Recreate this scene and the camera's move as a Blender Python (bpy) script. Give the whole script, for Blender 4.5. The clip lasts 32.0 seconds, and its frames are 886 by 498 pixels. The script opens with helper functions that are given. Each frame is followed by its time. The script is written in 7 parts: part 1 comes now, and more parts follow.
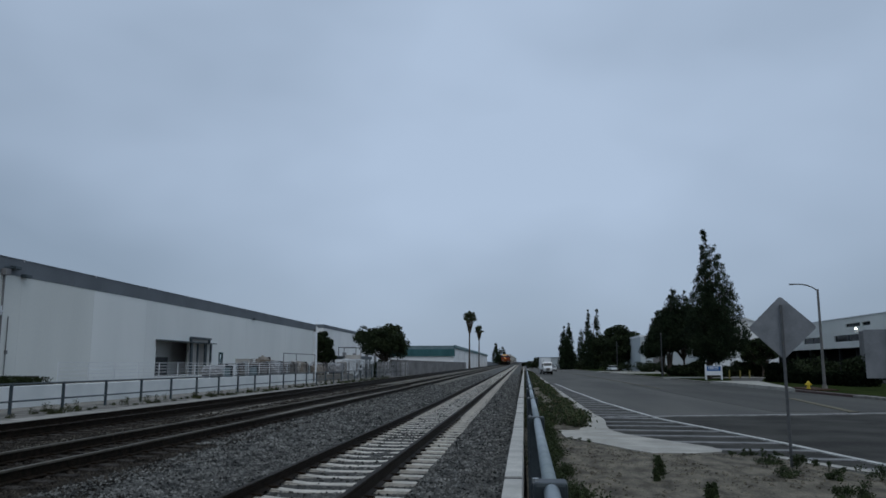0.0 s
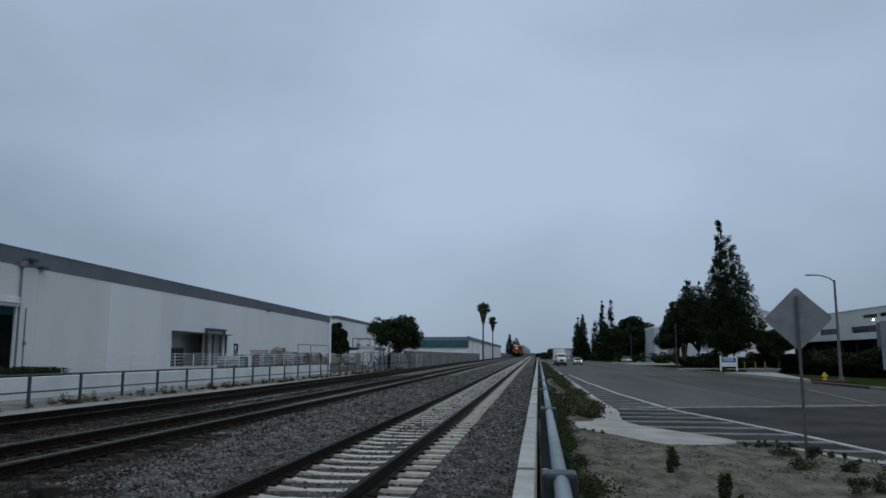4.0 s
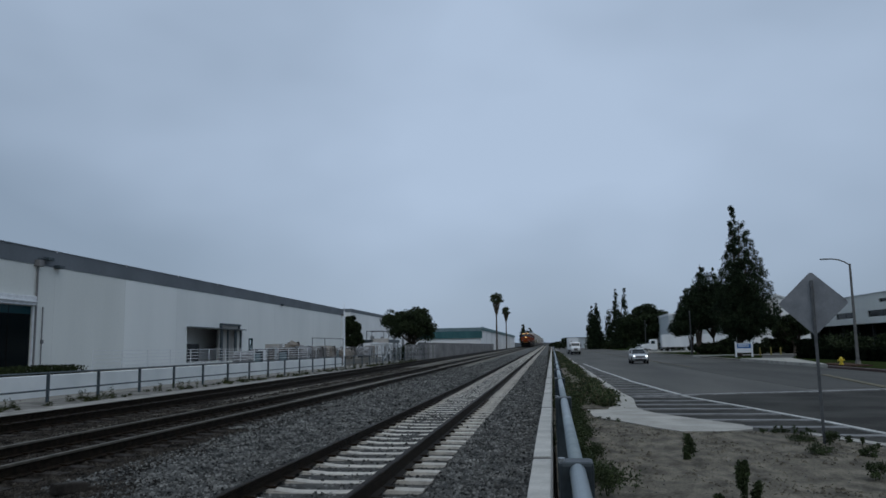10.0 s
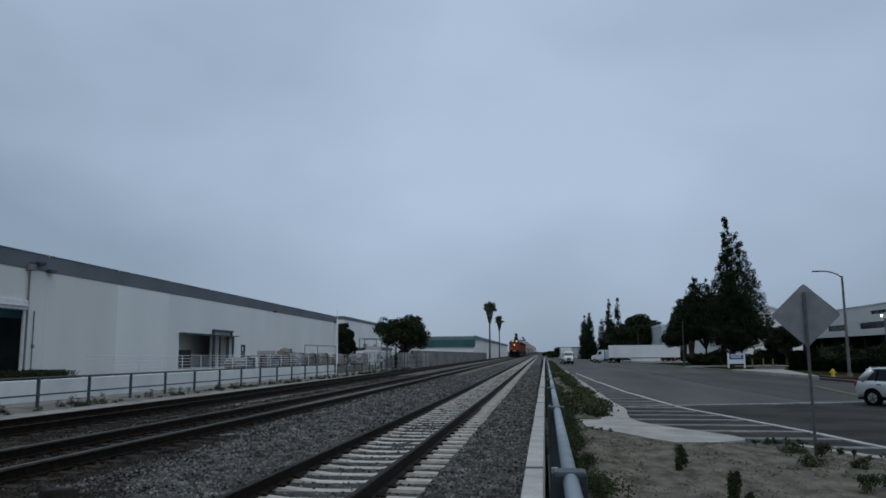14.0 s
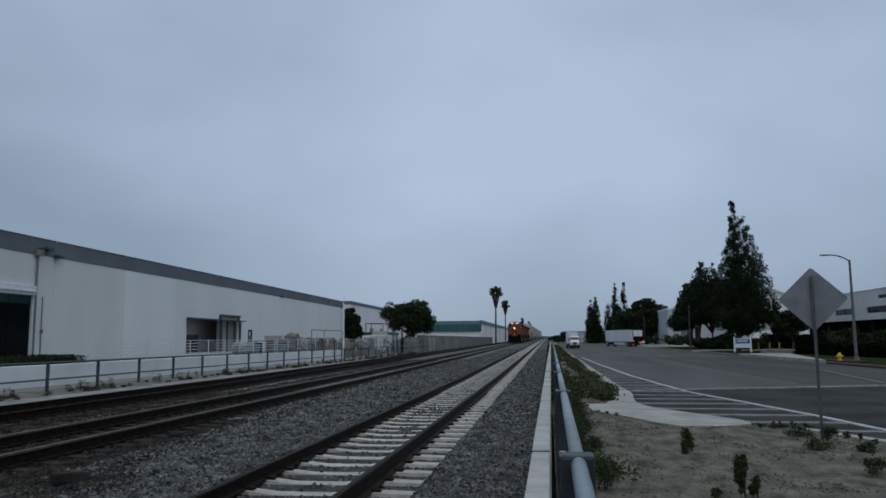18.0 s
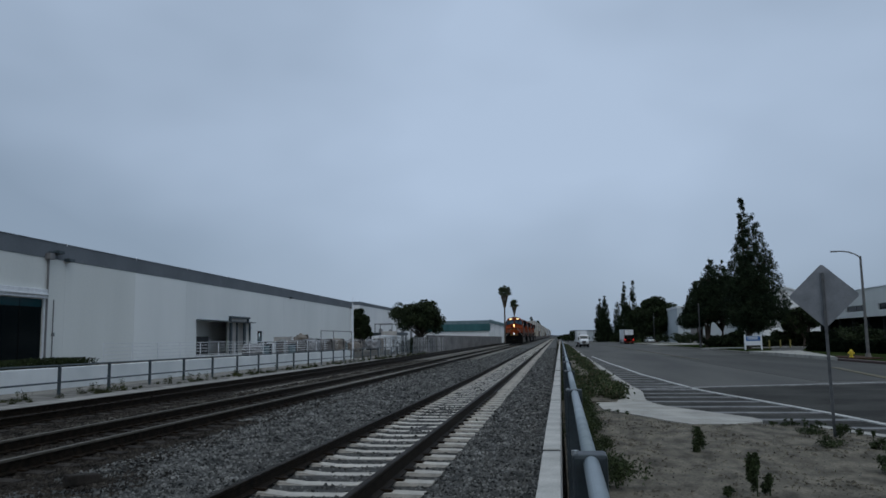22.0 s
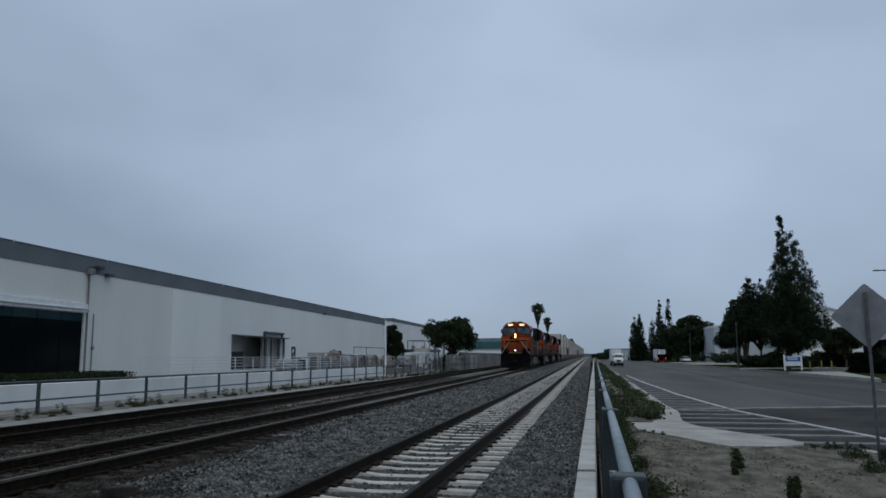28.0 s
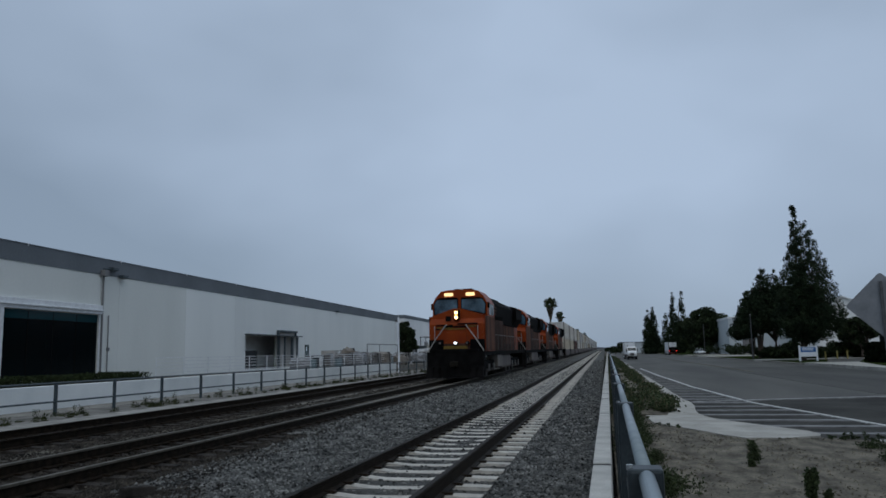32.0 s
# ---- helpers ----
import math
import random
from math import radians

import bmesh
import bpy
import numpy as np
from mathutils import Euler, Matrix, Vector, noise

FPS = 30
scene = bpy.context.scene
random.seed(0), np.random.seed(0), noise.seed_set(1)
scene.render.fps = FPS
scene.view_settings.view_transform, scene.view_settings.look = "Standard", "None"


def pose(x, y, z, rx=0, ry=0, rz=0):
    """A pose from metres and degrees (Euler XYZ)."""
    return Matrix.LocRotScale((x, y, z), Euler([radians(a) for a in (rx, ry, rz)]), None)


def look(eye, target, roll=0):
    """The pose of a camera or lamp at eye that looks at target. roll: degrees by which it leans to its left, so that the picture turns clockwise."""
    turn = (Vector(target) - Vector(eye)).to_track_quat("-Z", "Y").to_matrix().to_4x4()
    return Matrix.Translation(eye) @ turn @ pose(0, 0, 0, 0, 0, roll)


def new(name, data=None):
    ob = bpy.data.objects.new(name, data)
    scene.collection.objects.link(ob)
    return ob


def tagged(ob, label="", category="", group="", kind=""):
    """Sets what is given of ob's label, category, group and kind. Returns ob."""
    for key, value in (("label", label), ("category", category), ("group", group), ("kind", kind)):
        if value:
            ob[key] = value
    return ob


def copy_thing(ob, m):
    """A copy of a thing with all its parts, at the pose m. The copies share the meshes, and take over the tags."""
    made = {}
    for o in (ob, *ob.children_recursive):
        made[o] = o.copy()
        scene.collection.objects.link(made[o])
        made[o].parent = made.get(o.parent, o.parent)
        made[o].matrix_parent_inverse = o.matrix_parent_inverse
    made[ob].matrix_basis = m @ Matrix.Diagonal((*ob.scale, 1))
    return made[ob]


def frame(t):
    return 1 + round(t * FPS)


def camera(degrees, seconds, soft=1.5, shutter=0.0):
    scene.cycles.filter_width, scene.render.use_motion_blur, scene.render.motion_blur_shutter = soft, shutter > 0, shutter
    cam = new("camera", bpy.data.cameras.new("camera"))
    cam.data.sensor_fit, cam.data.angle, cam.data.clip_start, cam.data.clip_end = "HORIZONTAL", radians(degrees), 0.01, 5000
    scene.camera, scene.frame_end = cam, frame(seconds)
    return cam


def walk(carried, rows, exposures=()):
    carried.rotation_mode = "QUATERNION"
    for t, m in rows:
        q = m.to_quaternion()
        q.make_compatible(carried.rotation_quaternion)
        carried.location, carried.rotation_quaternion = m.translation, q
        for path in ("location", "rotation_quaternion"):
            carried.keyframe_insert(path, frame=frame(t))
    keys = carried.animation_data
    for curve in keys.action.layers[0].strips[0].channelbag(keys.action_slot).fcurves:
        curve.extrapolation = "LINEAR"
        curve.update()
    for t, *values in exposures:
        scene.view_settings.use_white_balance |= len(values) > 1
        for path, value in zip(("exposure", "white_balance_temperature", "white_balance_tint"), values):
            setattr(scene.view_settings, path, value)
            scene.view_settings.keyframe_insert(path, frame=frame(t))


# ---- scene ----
cam = camera(60.4, 32.0, soft=1.6)
# seconds, yaw, pitch, roll of the hand-held camera, which stays about one spot
EYE = (0.0, 0.0, 1.70)
TURNS = [
    (0, 5.83, 8.63, 0.00), (0.5, 6.04, 8.46, -0.01), (1, 6.36, 8.18, -0.13), (1.5, 6.35, 7.70, -0.11), 
    (2, 6.38, 7.56, 0.11), (2.5, 6.48, 7.64, -0.00), (3, 6.75, 7.86, -0.22), (3.5, 6.82, 7.95, -0.16), 
    (5.5, 6.71, 8.14, 0.50), (6, 6.64, 8.26, 0.51), (6.5, 7.08, 7.85, 0.17), (6.6, 7.25, 7.02, 0.8), (6.7, 7.05, 6.46, 1.6), (6.8, 6.82, 6.42, 2.2),
    (6.9, 6.88, 6.32, 2.5), (7, 6.81, 6.46, 2.54), (7.1, 6.72, 6.6, 2.45), (7.2, 7.1, 6.58, 2.3), (7.3, 7.33, 6.85, 2.15), (7.4, 7.92, 6.83, 2.02),
    (7.5, 8.18, 6.68, 1.92), (8, 7.80, 6.93, 1.39), (8.5, 7.38, 6.94, 1.32), (9, 7.90, 7.07, 1.17), 
    (9.5, 7.64, 7.08, 1.08), (10, 7.89, 7.33, 0.97), (10.5, 7.77, 7.46, 0.64), (11, 7.51, 7.60, 0.70), 
    (11.5, 7.40, 7.72, 0.55), (12, 7.25, 7.74, 0.75), (12.5, 7.31, 7.81, 0.68), (13, 7.33, 7.92, 0.50), 
    (13.5, 7.36, 8.01, 0.42), (15.5, 7.36, 7.54, 0.56), (16, 7.50, 7.02, 0.21), (16.5, 8.01, 4.93, 0.34), 
    (17, 7.43, 5.22, 0.65), (17.5, 7.12, 6.06, 0.33), (18, 7.82, 6.80, 0.52), (18.5, 7.89, 6.23, 0.96), 
    (19, 8.02, 6.35, 0.96), (19.5, 8.26, 6.69, 0.86), (20, 8.32, 6.73, 0.87), (20.5, 8.32, 6.85, 0.82), 
    (21, 8.40, 6.81, 0.89), (21.5, 8.48, 6.86, 0.97), (22, 8.50, 6.80, 0.97), (22.5, 8.79, 7.02, 0.85), 
    (23, 9.05, 7.01, 0.71), (23.5, 9.49, 6.86, 0.82), (24, 9.73, 7.06, 0.79), (24.5, 9.71, 7.17, 0.61), 
    (25, 9.72, 7.20, 0.77), (25.5, 9.95, 7.07, 0.72), (26, 10.22, 7.27, 0.63), (26.5, 10.54, 7.68, 0.44), 
    (28.5, 11.05, 8.14, 0.47), (29, 11.22, 8.25, 0.49), (29.5, 11.40, 8.44, 0.50), (30, 11.38, 8.09, 1.09), 
    (30.5, 11.46, 8.39, 1.02), (31, 11.49, 8.48, 1.13), (31.5, 11.65, 8.41, 1.14), (32, 11.90, 7.82, 1.27), 
]
# the holder sways sideways by a few centimetres
SWAY = ((0, 6, 7, 9, 13, 20, 29, 32), (-0.004, 0.016, 0.028, 0.01, 0.006, -0.004, -0.022, -0.024))
walk(cam, [(t, pose(EYE[0] + float(np.interp(t, *SWAY)), EYE[1], EYE[2], 90 + p, r, y)) for t, y, p, r in TURNS], [(0, 0.0), (28, 0.0), (29, -0.01), (30, -0.08), (31, -0.04), (32, -0.04)])

# ---- light ----
world = bpy.data.worlds.new("overcast")
scene.world = world
world.use_nodes = True
wn, wl = world.node_tree.nodes, world.node_tree.links
wn.clear()
w_out = wn.new("ShaderNodeOutputWorld")
w_bg = wn.new("ShaderNodeBackground")
w_bg.inputs["Strength"].default_value = 1.0
w_sky = wn.new("ShaderNodeTexSky")
w_sky.sky_type = "NISHITA"
w_sky.sun_disc = False
w_sky.sun_elevation, w_sky.sun_rotation = radians(35), radians(160)
w_dim = wn.new("ShaderNodeMixRGB")
w_dim.blend_type = "MULTIPLY"
w_dim.inputs[0].default_value = 1.0
w_dim.inputs[2].default_value = (0.06, 0.06, 0.06, 1)
w_co = wn.new("ShaderNodeTexCoord")
w_map = wn.new("ShaderNodeMapping")
w_map.inputs["Scale"].default_value = (1.0, 1.0, 1.9)
w_map.inputs["Location"].default_value = (3.4, 1.15, 0.3)
w_n1 = wn.new("ShaderNodeTexNoise")
w_n1.inputs["Scale"].default_value = 1.15
w_n1.inputs["Detail"].default_value = 4.0
w_n1.inputs["Roughness"].default_value = 0.5
w_ramp = wn.new("ShaderNodeValToRGB")
w_ramp.color_ramp.elements[0].position, w_ramp.color_ramp.elements[0].color = 0.35, (0.25, 0.325, 0.43, 1)
w_ramp.color_ramp.elements[1].position, w_ramp.color_ramp.elements[1].color = 0.71, (0.44, 0.55, 0.715, 1)
w_mix = wn.new("ShaderNodeMixRGB")
w_mix.inputs[0].default_value = 0.92
wl.new(w_co.outputs["Generated"], w_map.inputs[0])
wl.new(w_map.outputs[0], w_n1.inputs["Vector"])
w_sep = wn.new("ShaderNodeSeparateXYZ")
wl.new(w_co.outputs["Generated"], w_sep.inputs[0])
w_up = wn.new("ShaderNodeMath")
w_up.operation = "MULTIPLY_ADD"
w_up.inputs[1].default_value = 0.27
wl.new(w_sep.outputs["Z"], w_up.inputs[0])
wl.new(w_n1.outputs["Fac"], w_up.inputs[2])
w_side = wn.new("ShaderNodeMath")
w_side.operation = "MULTIPLY_ADD"
w_side.inputs[1].default_value = 0.17
wl.new(w_sep.outputs["X"], w_side.inputs[0])
wl.new(w_up.outputs[0], w_side.inputs[2])
w_ahead = wn.new("ShaderNodeMath")
w_ahead.operation = "MULTIPLY_ADD"
w_ahead.inputs[1].default_value = 0.14
wl.new(w_sep.outputs["Y"], w_ahead.inputs[0])
wl.new(w_side.outputs[0], w_ahead.inputs[2])
w_off = wn.new("ShaderNodeMath")
w_off.operation = "ADD"
w_off.inputs[1].default_value = 0.12
wl.new(w_sep.outputs["X"], w_off.inputs[0])
w_sq = wn.new("ShaderNodeMath")
w_sq.operation = "MULTIPLY"
wl.new(w_off.outputs[0], w_sq.inputs[0])
wl.new(w_off.outputs[0], w_sq.inputs[1])
w_dull = wn.new("ShaderNodeMath")
w_dull.operation = "MULTIPLY_ADD"
w_dull.inputs[1].default_value = -0.32
wl.new(w_sq.outputs[0], w_dull.inputs[0])
wl.new(w_ahead.outputs[0], w_dull.inputs[2])
w_level = wn.new("ShaderNodeMath")
w_level.operation = "SUBTRACT"
w_level.inputs[1].default_value = 0.128
wl.new(w_dull.outputs[0], w_level.inputs[0])
wl.new(w_level.outputs[0], w_ramp.inputs[0])
wl.new(w_sky.outputs[0], w_dim.inputs[1])
wl.new(w_dim.outputs[0], w_mix.inputs[1])
wl.new(w_ramp.outputs[0], w_mix.inputs[2])
# an overcast sky is brighter and whiter towards the zenith
w_zen = wn.new("ShaderNodeMapRange")
w_zen.interpolation_type = "SMOOTHSTEP"
w_zen.inputs["From Min"].default_value, w_zen.inputs["From Max"].default_value = 0.42, 0.95
wl.new(w_sep.outputs["Z"], w_zen.inputs["Value"])
w_top = wn.new("ShaderNodeMixRGB")
w_top.inputs[2].default_value = (0.53, 0.625, 0.745, 1)
wl.new(w_zen.outputs[0], w_top.inputs[0])
wl.new(w_mix.outputs[0], w_top.inputs[1])
wl.new(w_top.outputs[0], w_bg.inputs["Color"])
wl.new(w_bg.outputs[0], w_out.inputs[0])
sun_data = bpy.data.lights.new("sun", "SUN")
sun_data.energy, sun_data.angle, sun_data.color = 0.45, radians(40), (1.0, 0.97, 0.91)
sun = new("sun", sun_data)
sun.matrix_world = look((0, 0, 50), (-14, 40, 0))
scene.view_settings.exposure = 0.0


# ---- materials ----
def mat(name, c1, c2=None, rough=0.7, metal=0.0, scale=6.0, bump=0.0, fine=None, streak=False, spec=0.4, vary=0.0, glow=0.0, detail=6.0, grain=0.45):
    m = bpy.data.materials.new(name)
    m.use_nodes = True
    n, l = m.node_tree.nodes, m.node_tree.links
    b = n["Principled BSDF"]
    b.inputs["Roughness"].default_value, b.inputs["Metallic"].default_value = rough, metal
    b.inputs["Specular IOR Level"].default_value = spec
    c2 = c2 or tuple(min(1, v * 1.25 + 0.01) for v in c1)
    co = n.new("ShaderNodeTexCoord")
    src = co.outputs["Object"]
    if streak:
        mp = n.new("ShaderNodeMapping")
        mp.inputs["Scale"].default_value = streak if isinstance(streak, tuple) else (1, 1, 0.12)
        l.new(src, mp.inputs[0])
        src = mp.outputs[0]
    n1 = n.new("ShaderNodeTexNoise")
    n1.inputs["Scale"].default_value, n1.inputs["Detail"].default_value = scale, detail
    l.new(src, n1.inputs["Vector"])
    r = n.new("ShaderNodeValToRGB")
    r.color_ramp.elements[0].position, r.color_ramp.elements[0].color = 0.34, (*c1, 1)
    r.color_ramp.elements[1].position, r.color_ramp.elements[1].color = 0.66, (*c2, 1)
    l.new(n1.outputs["Fac"], r.inputs[0])
    last = r.outputs[0]
    n2 = n.new("ShaderNodeTexNoise")
    n2.inputs["Scale"].default_value, n2.inputs["Detail"].default_value = fine or scale * 14, 3
    l.new(co.outputs["Object"], n2.inputs["Vector"])
    mx = n.new("ShaderNodeMixRGB")
    mx.blend_type = "OVERLAY"
    mx.inputs[0].default_value = grain
    l.new(last, mx.inputs[1])
    l.new(n2.outputs["Fac"], mx.inputs[2])
    last = mx.outputs[0]
    if vary:
        oi = n.new("ShaderNodeObjectInfo")
        ge = n.new("ShaderNodeNewGeometry")
        ad = n.new("ShaderNodeMath")
        ad.operation = "ADD"
        fr = n.new("ShaderNodeMath")
        fr.operation = "FRACT"
        l.new(oi.outputs["Random"], ad.inputs[0])
        l.new(ge.outputs["Random Per Island"], ad.inputs[1])
        l.new(ad.outputs[0], fr.inputs[0])
        mr = n.new("ShaderNodeMapRange")
        mr.inputs["To Min"].default_value, mr.inputs["To Max"].default_value = 1 - vary, 1 + vary
        l.new(fr.outputs[0], mr.inputs["Value"])
        hs = n.new("ShaderNodeHueSaturation")
        l.new(mr.outputs[0], hs.inputs["Value"])
        l.new(last, hs.inputs["Color"])
        last = hs.outputs[0]
    l.new(last, b.inputs["Base Color"])
    if bump:
        bp = n.new("ShaderNodeBump")
        bp.inputs["Strength"].default_value, bp.inputs["Distance"].default_value = bump, 0.02
        l.new(n2.outputs["Fac"], bp.inputs["Height"])
        l.new(bp.outputs[0], b.inputs["Normal"])
    if glow:
        b.inputs["Emission Color"].default_value = (*c1, 1)
        b.inputs["Emission Strength"].default_value = glow
    return m


def glass_mat(name, tint, rough=0.05, spec=0.5):
    m = bpy.data.materials.new(name)
    m.use_nodes = True
    b = m.node_tree.nodes["Principled BSDF"]
    b.inputs["Base Color"].default_value = (*tint, 1)
    b.inputs["Roughness"].default_value = rough
    b.inputs["Specular IOR Level"].default_value = spec
    return m


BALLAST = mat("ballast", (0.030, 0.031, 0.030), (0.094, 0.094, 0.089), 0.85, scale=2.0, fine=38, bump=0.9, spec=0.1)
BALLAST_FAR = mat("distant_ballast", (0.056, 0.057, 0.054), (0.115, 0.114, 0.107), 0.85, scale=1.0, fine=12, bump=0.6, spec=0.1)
STONE = mat("ballast_stone", (0.050, 0.052, 0.051), (0.174, 0.174, 0.165), 0.8, scale=3.0, fine=60, vary=0.85, spec=0.12)
DARK_BROWN = mat("dark_brown_ballast", (0.0125, 0.0112, 0.0092), (0.044, 0.0385, 0.030), 0.75, scale=1.2, fine=34, bump=0.9, spec=0.03)
MAIN_BED_FAR = mat("paler_main_ballast", (0.090, 0.085, 0.074), (0.20, 0.186, 0.160), 0.8, scale=1.2, fine=20, bump=0.8, spec=0.08)
DIRTY_STONE = mat("dirty_stone", (0.013, 0.0115, 0.010), (0.062, 0.054, 0.045), 0.8, scale=2.0, fine=60, vary=0.5, spec=0.1)
STRIP = mat("brown_gravel", (0.047, 0.043, 0.035), (0.138, 0.126, 0.104), 0.85, scale=1.2, fine=34, bump=0.9, spec=0.1)
TIE = mat("tie_concrete", (0.3891, 0.3709, 0.3322), (0.5619, 0.5298, 0.473), 0.85, scale=4, fine=70, bump=0.25, vary=0.12)
OLD_TIE = mat("timber_tie", (0.019, 0.0165, 0.0145), (0.046, 0.040, 0.034), 0.85, scale=5, bump=0.4, vary=0.2, spec=0.1)
RAIL = mat("rail_steel", (0.0095, 0.0078, 0.0055), (0.027, 0.0195, 0.0135), 0.6, 0.3, scale=8, bump=0.2, spec=0.05)
RAIL_TOP = mat("rail_top", (0.062, 0.056, 0.044), (0.115, 0.102, 0.082), 0.6, 0.0, scale=6, spec=0.2)
CURB = mat("curb_concrete", (0.4, 0.3911, 0.361), (0.53, 0.5148, 0.475), 0.85, scale=3, fine=60, bump=0.2, vary=0.07)
PATH = mat("path_concrete", (0.2782, 0.2695, 0.2416), (0.4172, 0.4014, 0.3623), 0.88, scale=1.2, fine=50, bump=0.15, vary=0.05)
OLD_CURB = mat("old_concrete", (0.125, 0.118, 0.104), (0.22, 0.207, 0.182), 0.9, scale=2.0, fine=40, bump=0.3, vary=0.1)
DUSTY = mat("dusty_earth", (0.10, 0.097, 0.088), (0.21, 0.202, 0.184), 0.92, scale=1.2, fine=24, bump=0.4, spec=0.08)
LEFT_CURB = mat("worn_edge_concrete", (0.18, 0.173, 0.157), (0.31, 0.297, 0.27), 0.9, scale=2.0, fine=40, bump=0.3, vary=0.1)
ASPHALT = mat("asphalt", (0.071, 0.0705, 0.0665), (0.110, 0.108, 0.099), 0.8, scale=0.28, fine=70, bump=0.25, streak=(1, 0.16, 1), spec=0.12)
MULCH = mat("bark_mulch", (0.035, 0.020, 0.014), (0.085, 0.050, 0.036), 0.9, scale=3, fine=30, bump=0.5, spec=0.05)
LANE = mat("lane_asphalt", (0.056, 0.056, 0.053), (0.086, 0.085, 0.079), 0.8, scale=0.28, fine=70, bump=0.25, streak=(1, 0.16, 1), spec=0.08)
DARK_ASPHALT = mat("new_asphalt", (0.038, 0.038, 0.036), (0.068, 0.068, 0.063), 0.85, scale=0.5, fine=60, bump=0.25, spec=0.03)
STOP_LINE = mat("old_stop_line", (0.12, 0.12, 0.12), (0.30, 0.30, 0.295), 0.75, scale=3, fine=40)
JOINT_DARK = mat("joint_filler", (0.012, 0.012, 0.012), (0.03, 0.03, 0.0288), 0.9, scale=8)
JOINT = mat("joint_filler_pale", (0.56, 0.57, 0.55), (0.62, 0.63, 0.61), 0.9, scale=1)
CAB_GRIME = mat("cab_side_grime", (0.030, 0.017, 0.013), (0.150, 0.066, 0.042), 0.75, scale=1.3, fine=8, streak=True, spec=0.1)
HOOD_GRIME = mat("hood_grime", (0.016, 0.010, 0.008), (0.085, 0.042, 0.030), 0.8, scale=1.1, fine=8, streak=True, spec=0.1)
WHITE_LINE = mat("worn_white_paint", (0.30, 0.30, 0.285), (0.52, 0.515, 0.49), 0.7, scale=5, fine=60)
FAINT_LINE = mat("faded_white_paint", (0.1013, 0.1013, 0.1013), (0.2025, 0.2025, 0.1986), 0.75, scale=2.5, fine=60)
YELLOW_LINE = mat("faded_yellow_paint", (0.105, 0.098, 0.075), (0.165, 0.148, 0.098), 0.8, scale=1.2, fine=40, spec=0.1)
SOIL = mat("dry_soil", (0.07, 0.064, 0.052), (0.185, 0.166, 0.132), 0.95, scale=3.0, fine=26, bump=0.7, streak=(1, 0.5, 1), detail=8, spec=0.1, grain=0.75)
DIRT = mat("ground_dirt", (0.054, 0.054, 0.051), (0.096, 0.090, 0.081), 0.95, scale=0.08, fine=3, bump=0.3)
GALV = mat("galvanised_pipe", (0.1968, 0.2362, 0.2526), (0.2624, 0.305, 0.3214), 0.42, 0.55, scale=5, fine=50, grain=0.15)
GALV_DARK = mat("weathered_steel_post", (0.02808, 0.03744, 0.04306), (0.04493, 0.05616, 0.06178), 0.5, 0.5, scale=6, fine=50)
FENCE = mat("dark_fence_paint", (0.035, 0.05, 0.06), (0.07, 0.09, 0.10), 0.5, 0.2, scale=8)
SILVER = mat("steel_rail", (0.30, 0.32, 0.33), (0.45, 0.47, 0.48), 0.4, 0.6, scale=6)
WALL = mat("white_wall", (0.6518, 0.672, 0.644), (0.7279, 0.7448, 0.7168), 0.85, scale=0.22, fine=6, bump=0.05, streak=(1, 1, 0.25), grain=0.1, vary=0.025)
BRIGHT_WALL = mat("brighter_wall", (0.75, 0.775, 0.76), (0.81, 0.83, 0.814), 0.85, scale=0.22, fine=6, bump=0.05, streak=(1, 1, 0.25), grain=0.08, vary=0.02)
LOW_WALL = mat("painted_low_wall", (0.60, 0.632, 0.635), (0.735, 0.758, 0.755), 0.8, scale=0.5, fine=14, bump=0.08, grain=0.15)
PARAPET = mat("grey_band", (0.118, 0.135, 0.152), (0.155, 0.174, 0.193), 0.8, scale=0.3, fine=8, grain=0.15)
FAR_WHITE = mat("white_far_wall", (0.74, 0.75, 0.75), (0.83, 0.84, 0.84), 0.85, scale=0.2, fine=5, grain=0.1)
TRIM = mat("white_trim", (0.62, 0.64, 0.66), (0.74, 0.76, 0.78), 0.6, scale=3)
# near-black tone, stands for unlit rooms and the shaded office ground floor
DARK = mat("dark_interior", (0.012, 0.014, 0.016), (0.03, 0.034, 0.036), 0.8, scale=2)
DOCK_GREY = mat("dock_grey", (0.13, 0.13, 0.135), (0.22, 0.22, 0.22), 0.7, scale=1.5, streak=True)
CAR_GLASS = glass_mat("car_glass", (0.006, 0.013, 0.019), 0.06, 0.22)
BLACK_GLASS = glass_mat("shaded_glass", (0.003, 0.006, 0.007), 0.12, 0.08)
GLASS = glass_mat("dark_glass", (0.01, 0.022, 0.028))
TOP_GLASS = glass_mat("teal_top_glass", (0.008, 0.042, 0.05), 0.1, 0.25)
TEAL_GLASS = glass_mat("teal_glass", (0.015, 0.06, 0.07))
TEAL = mat("teal_metal", (0.022, 0.090, 0.098), (0.038, 0.128, 0.136), 0.5, scale=0.6, streak=True)
TEAL_LIGHT = mat("pale_teal_metal", (0.121, 0.1815, 0.2035), (0.165, 0.2255, 0.2475), 0.5, scale=0.6)
BROWN_BLOCK = mat("grey_brown_block", (0.125, 0.122, 0.12), (0.215, 0.208, 0.203), 0.9, scale=0.5, fine=8, streak=(1, 0.3, 1))
RED_KERB = mat("red_kerb_paint", (0.040, 0.022, 0.018), (0.065, 0.034, 0.028), 0.7, scale=3, fine=40)
PALES = mat("weathered_pales", (0.22, 0.225, 0.235), (0.40, 0.405, 0.41), 0.85, scale=2.0, fine=12, vary=0.5, spec=0.1)
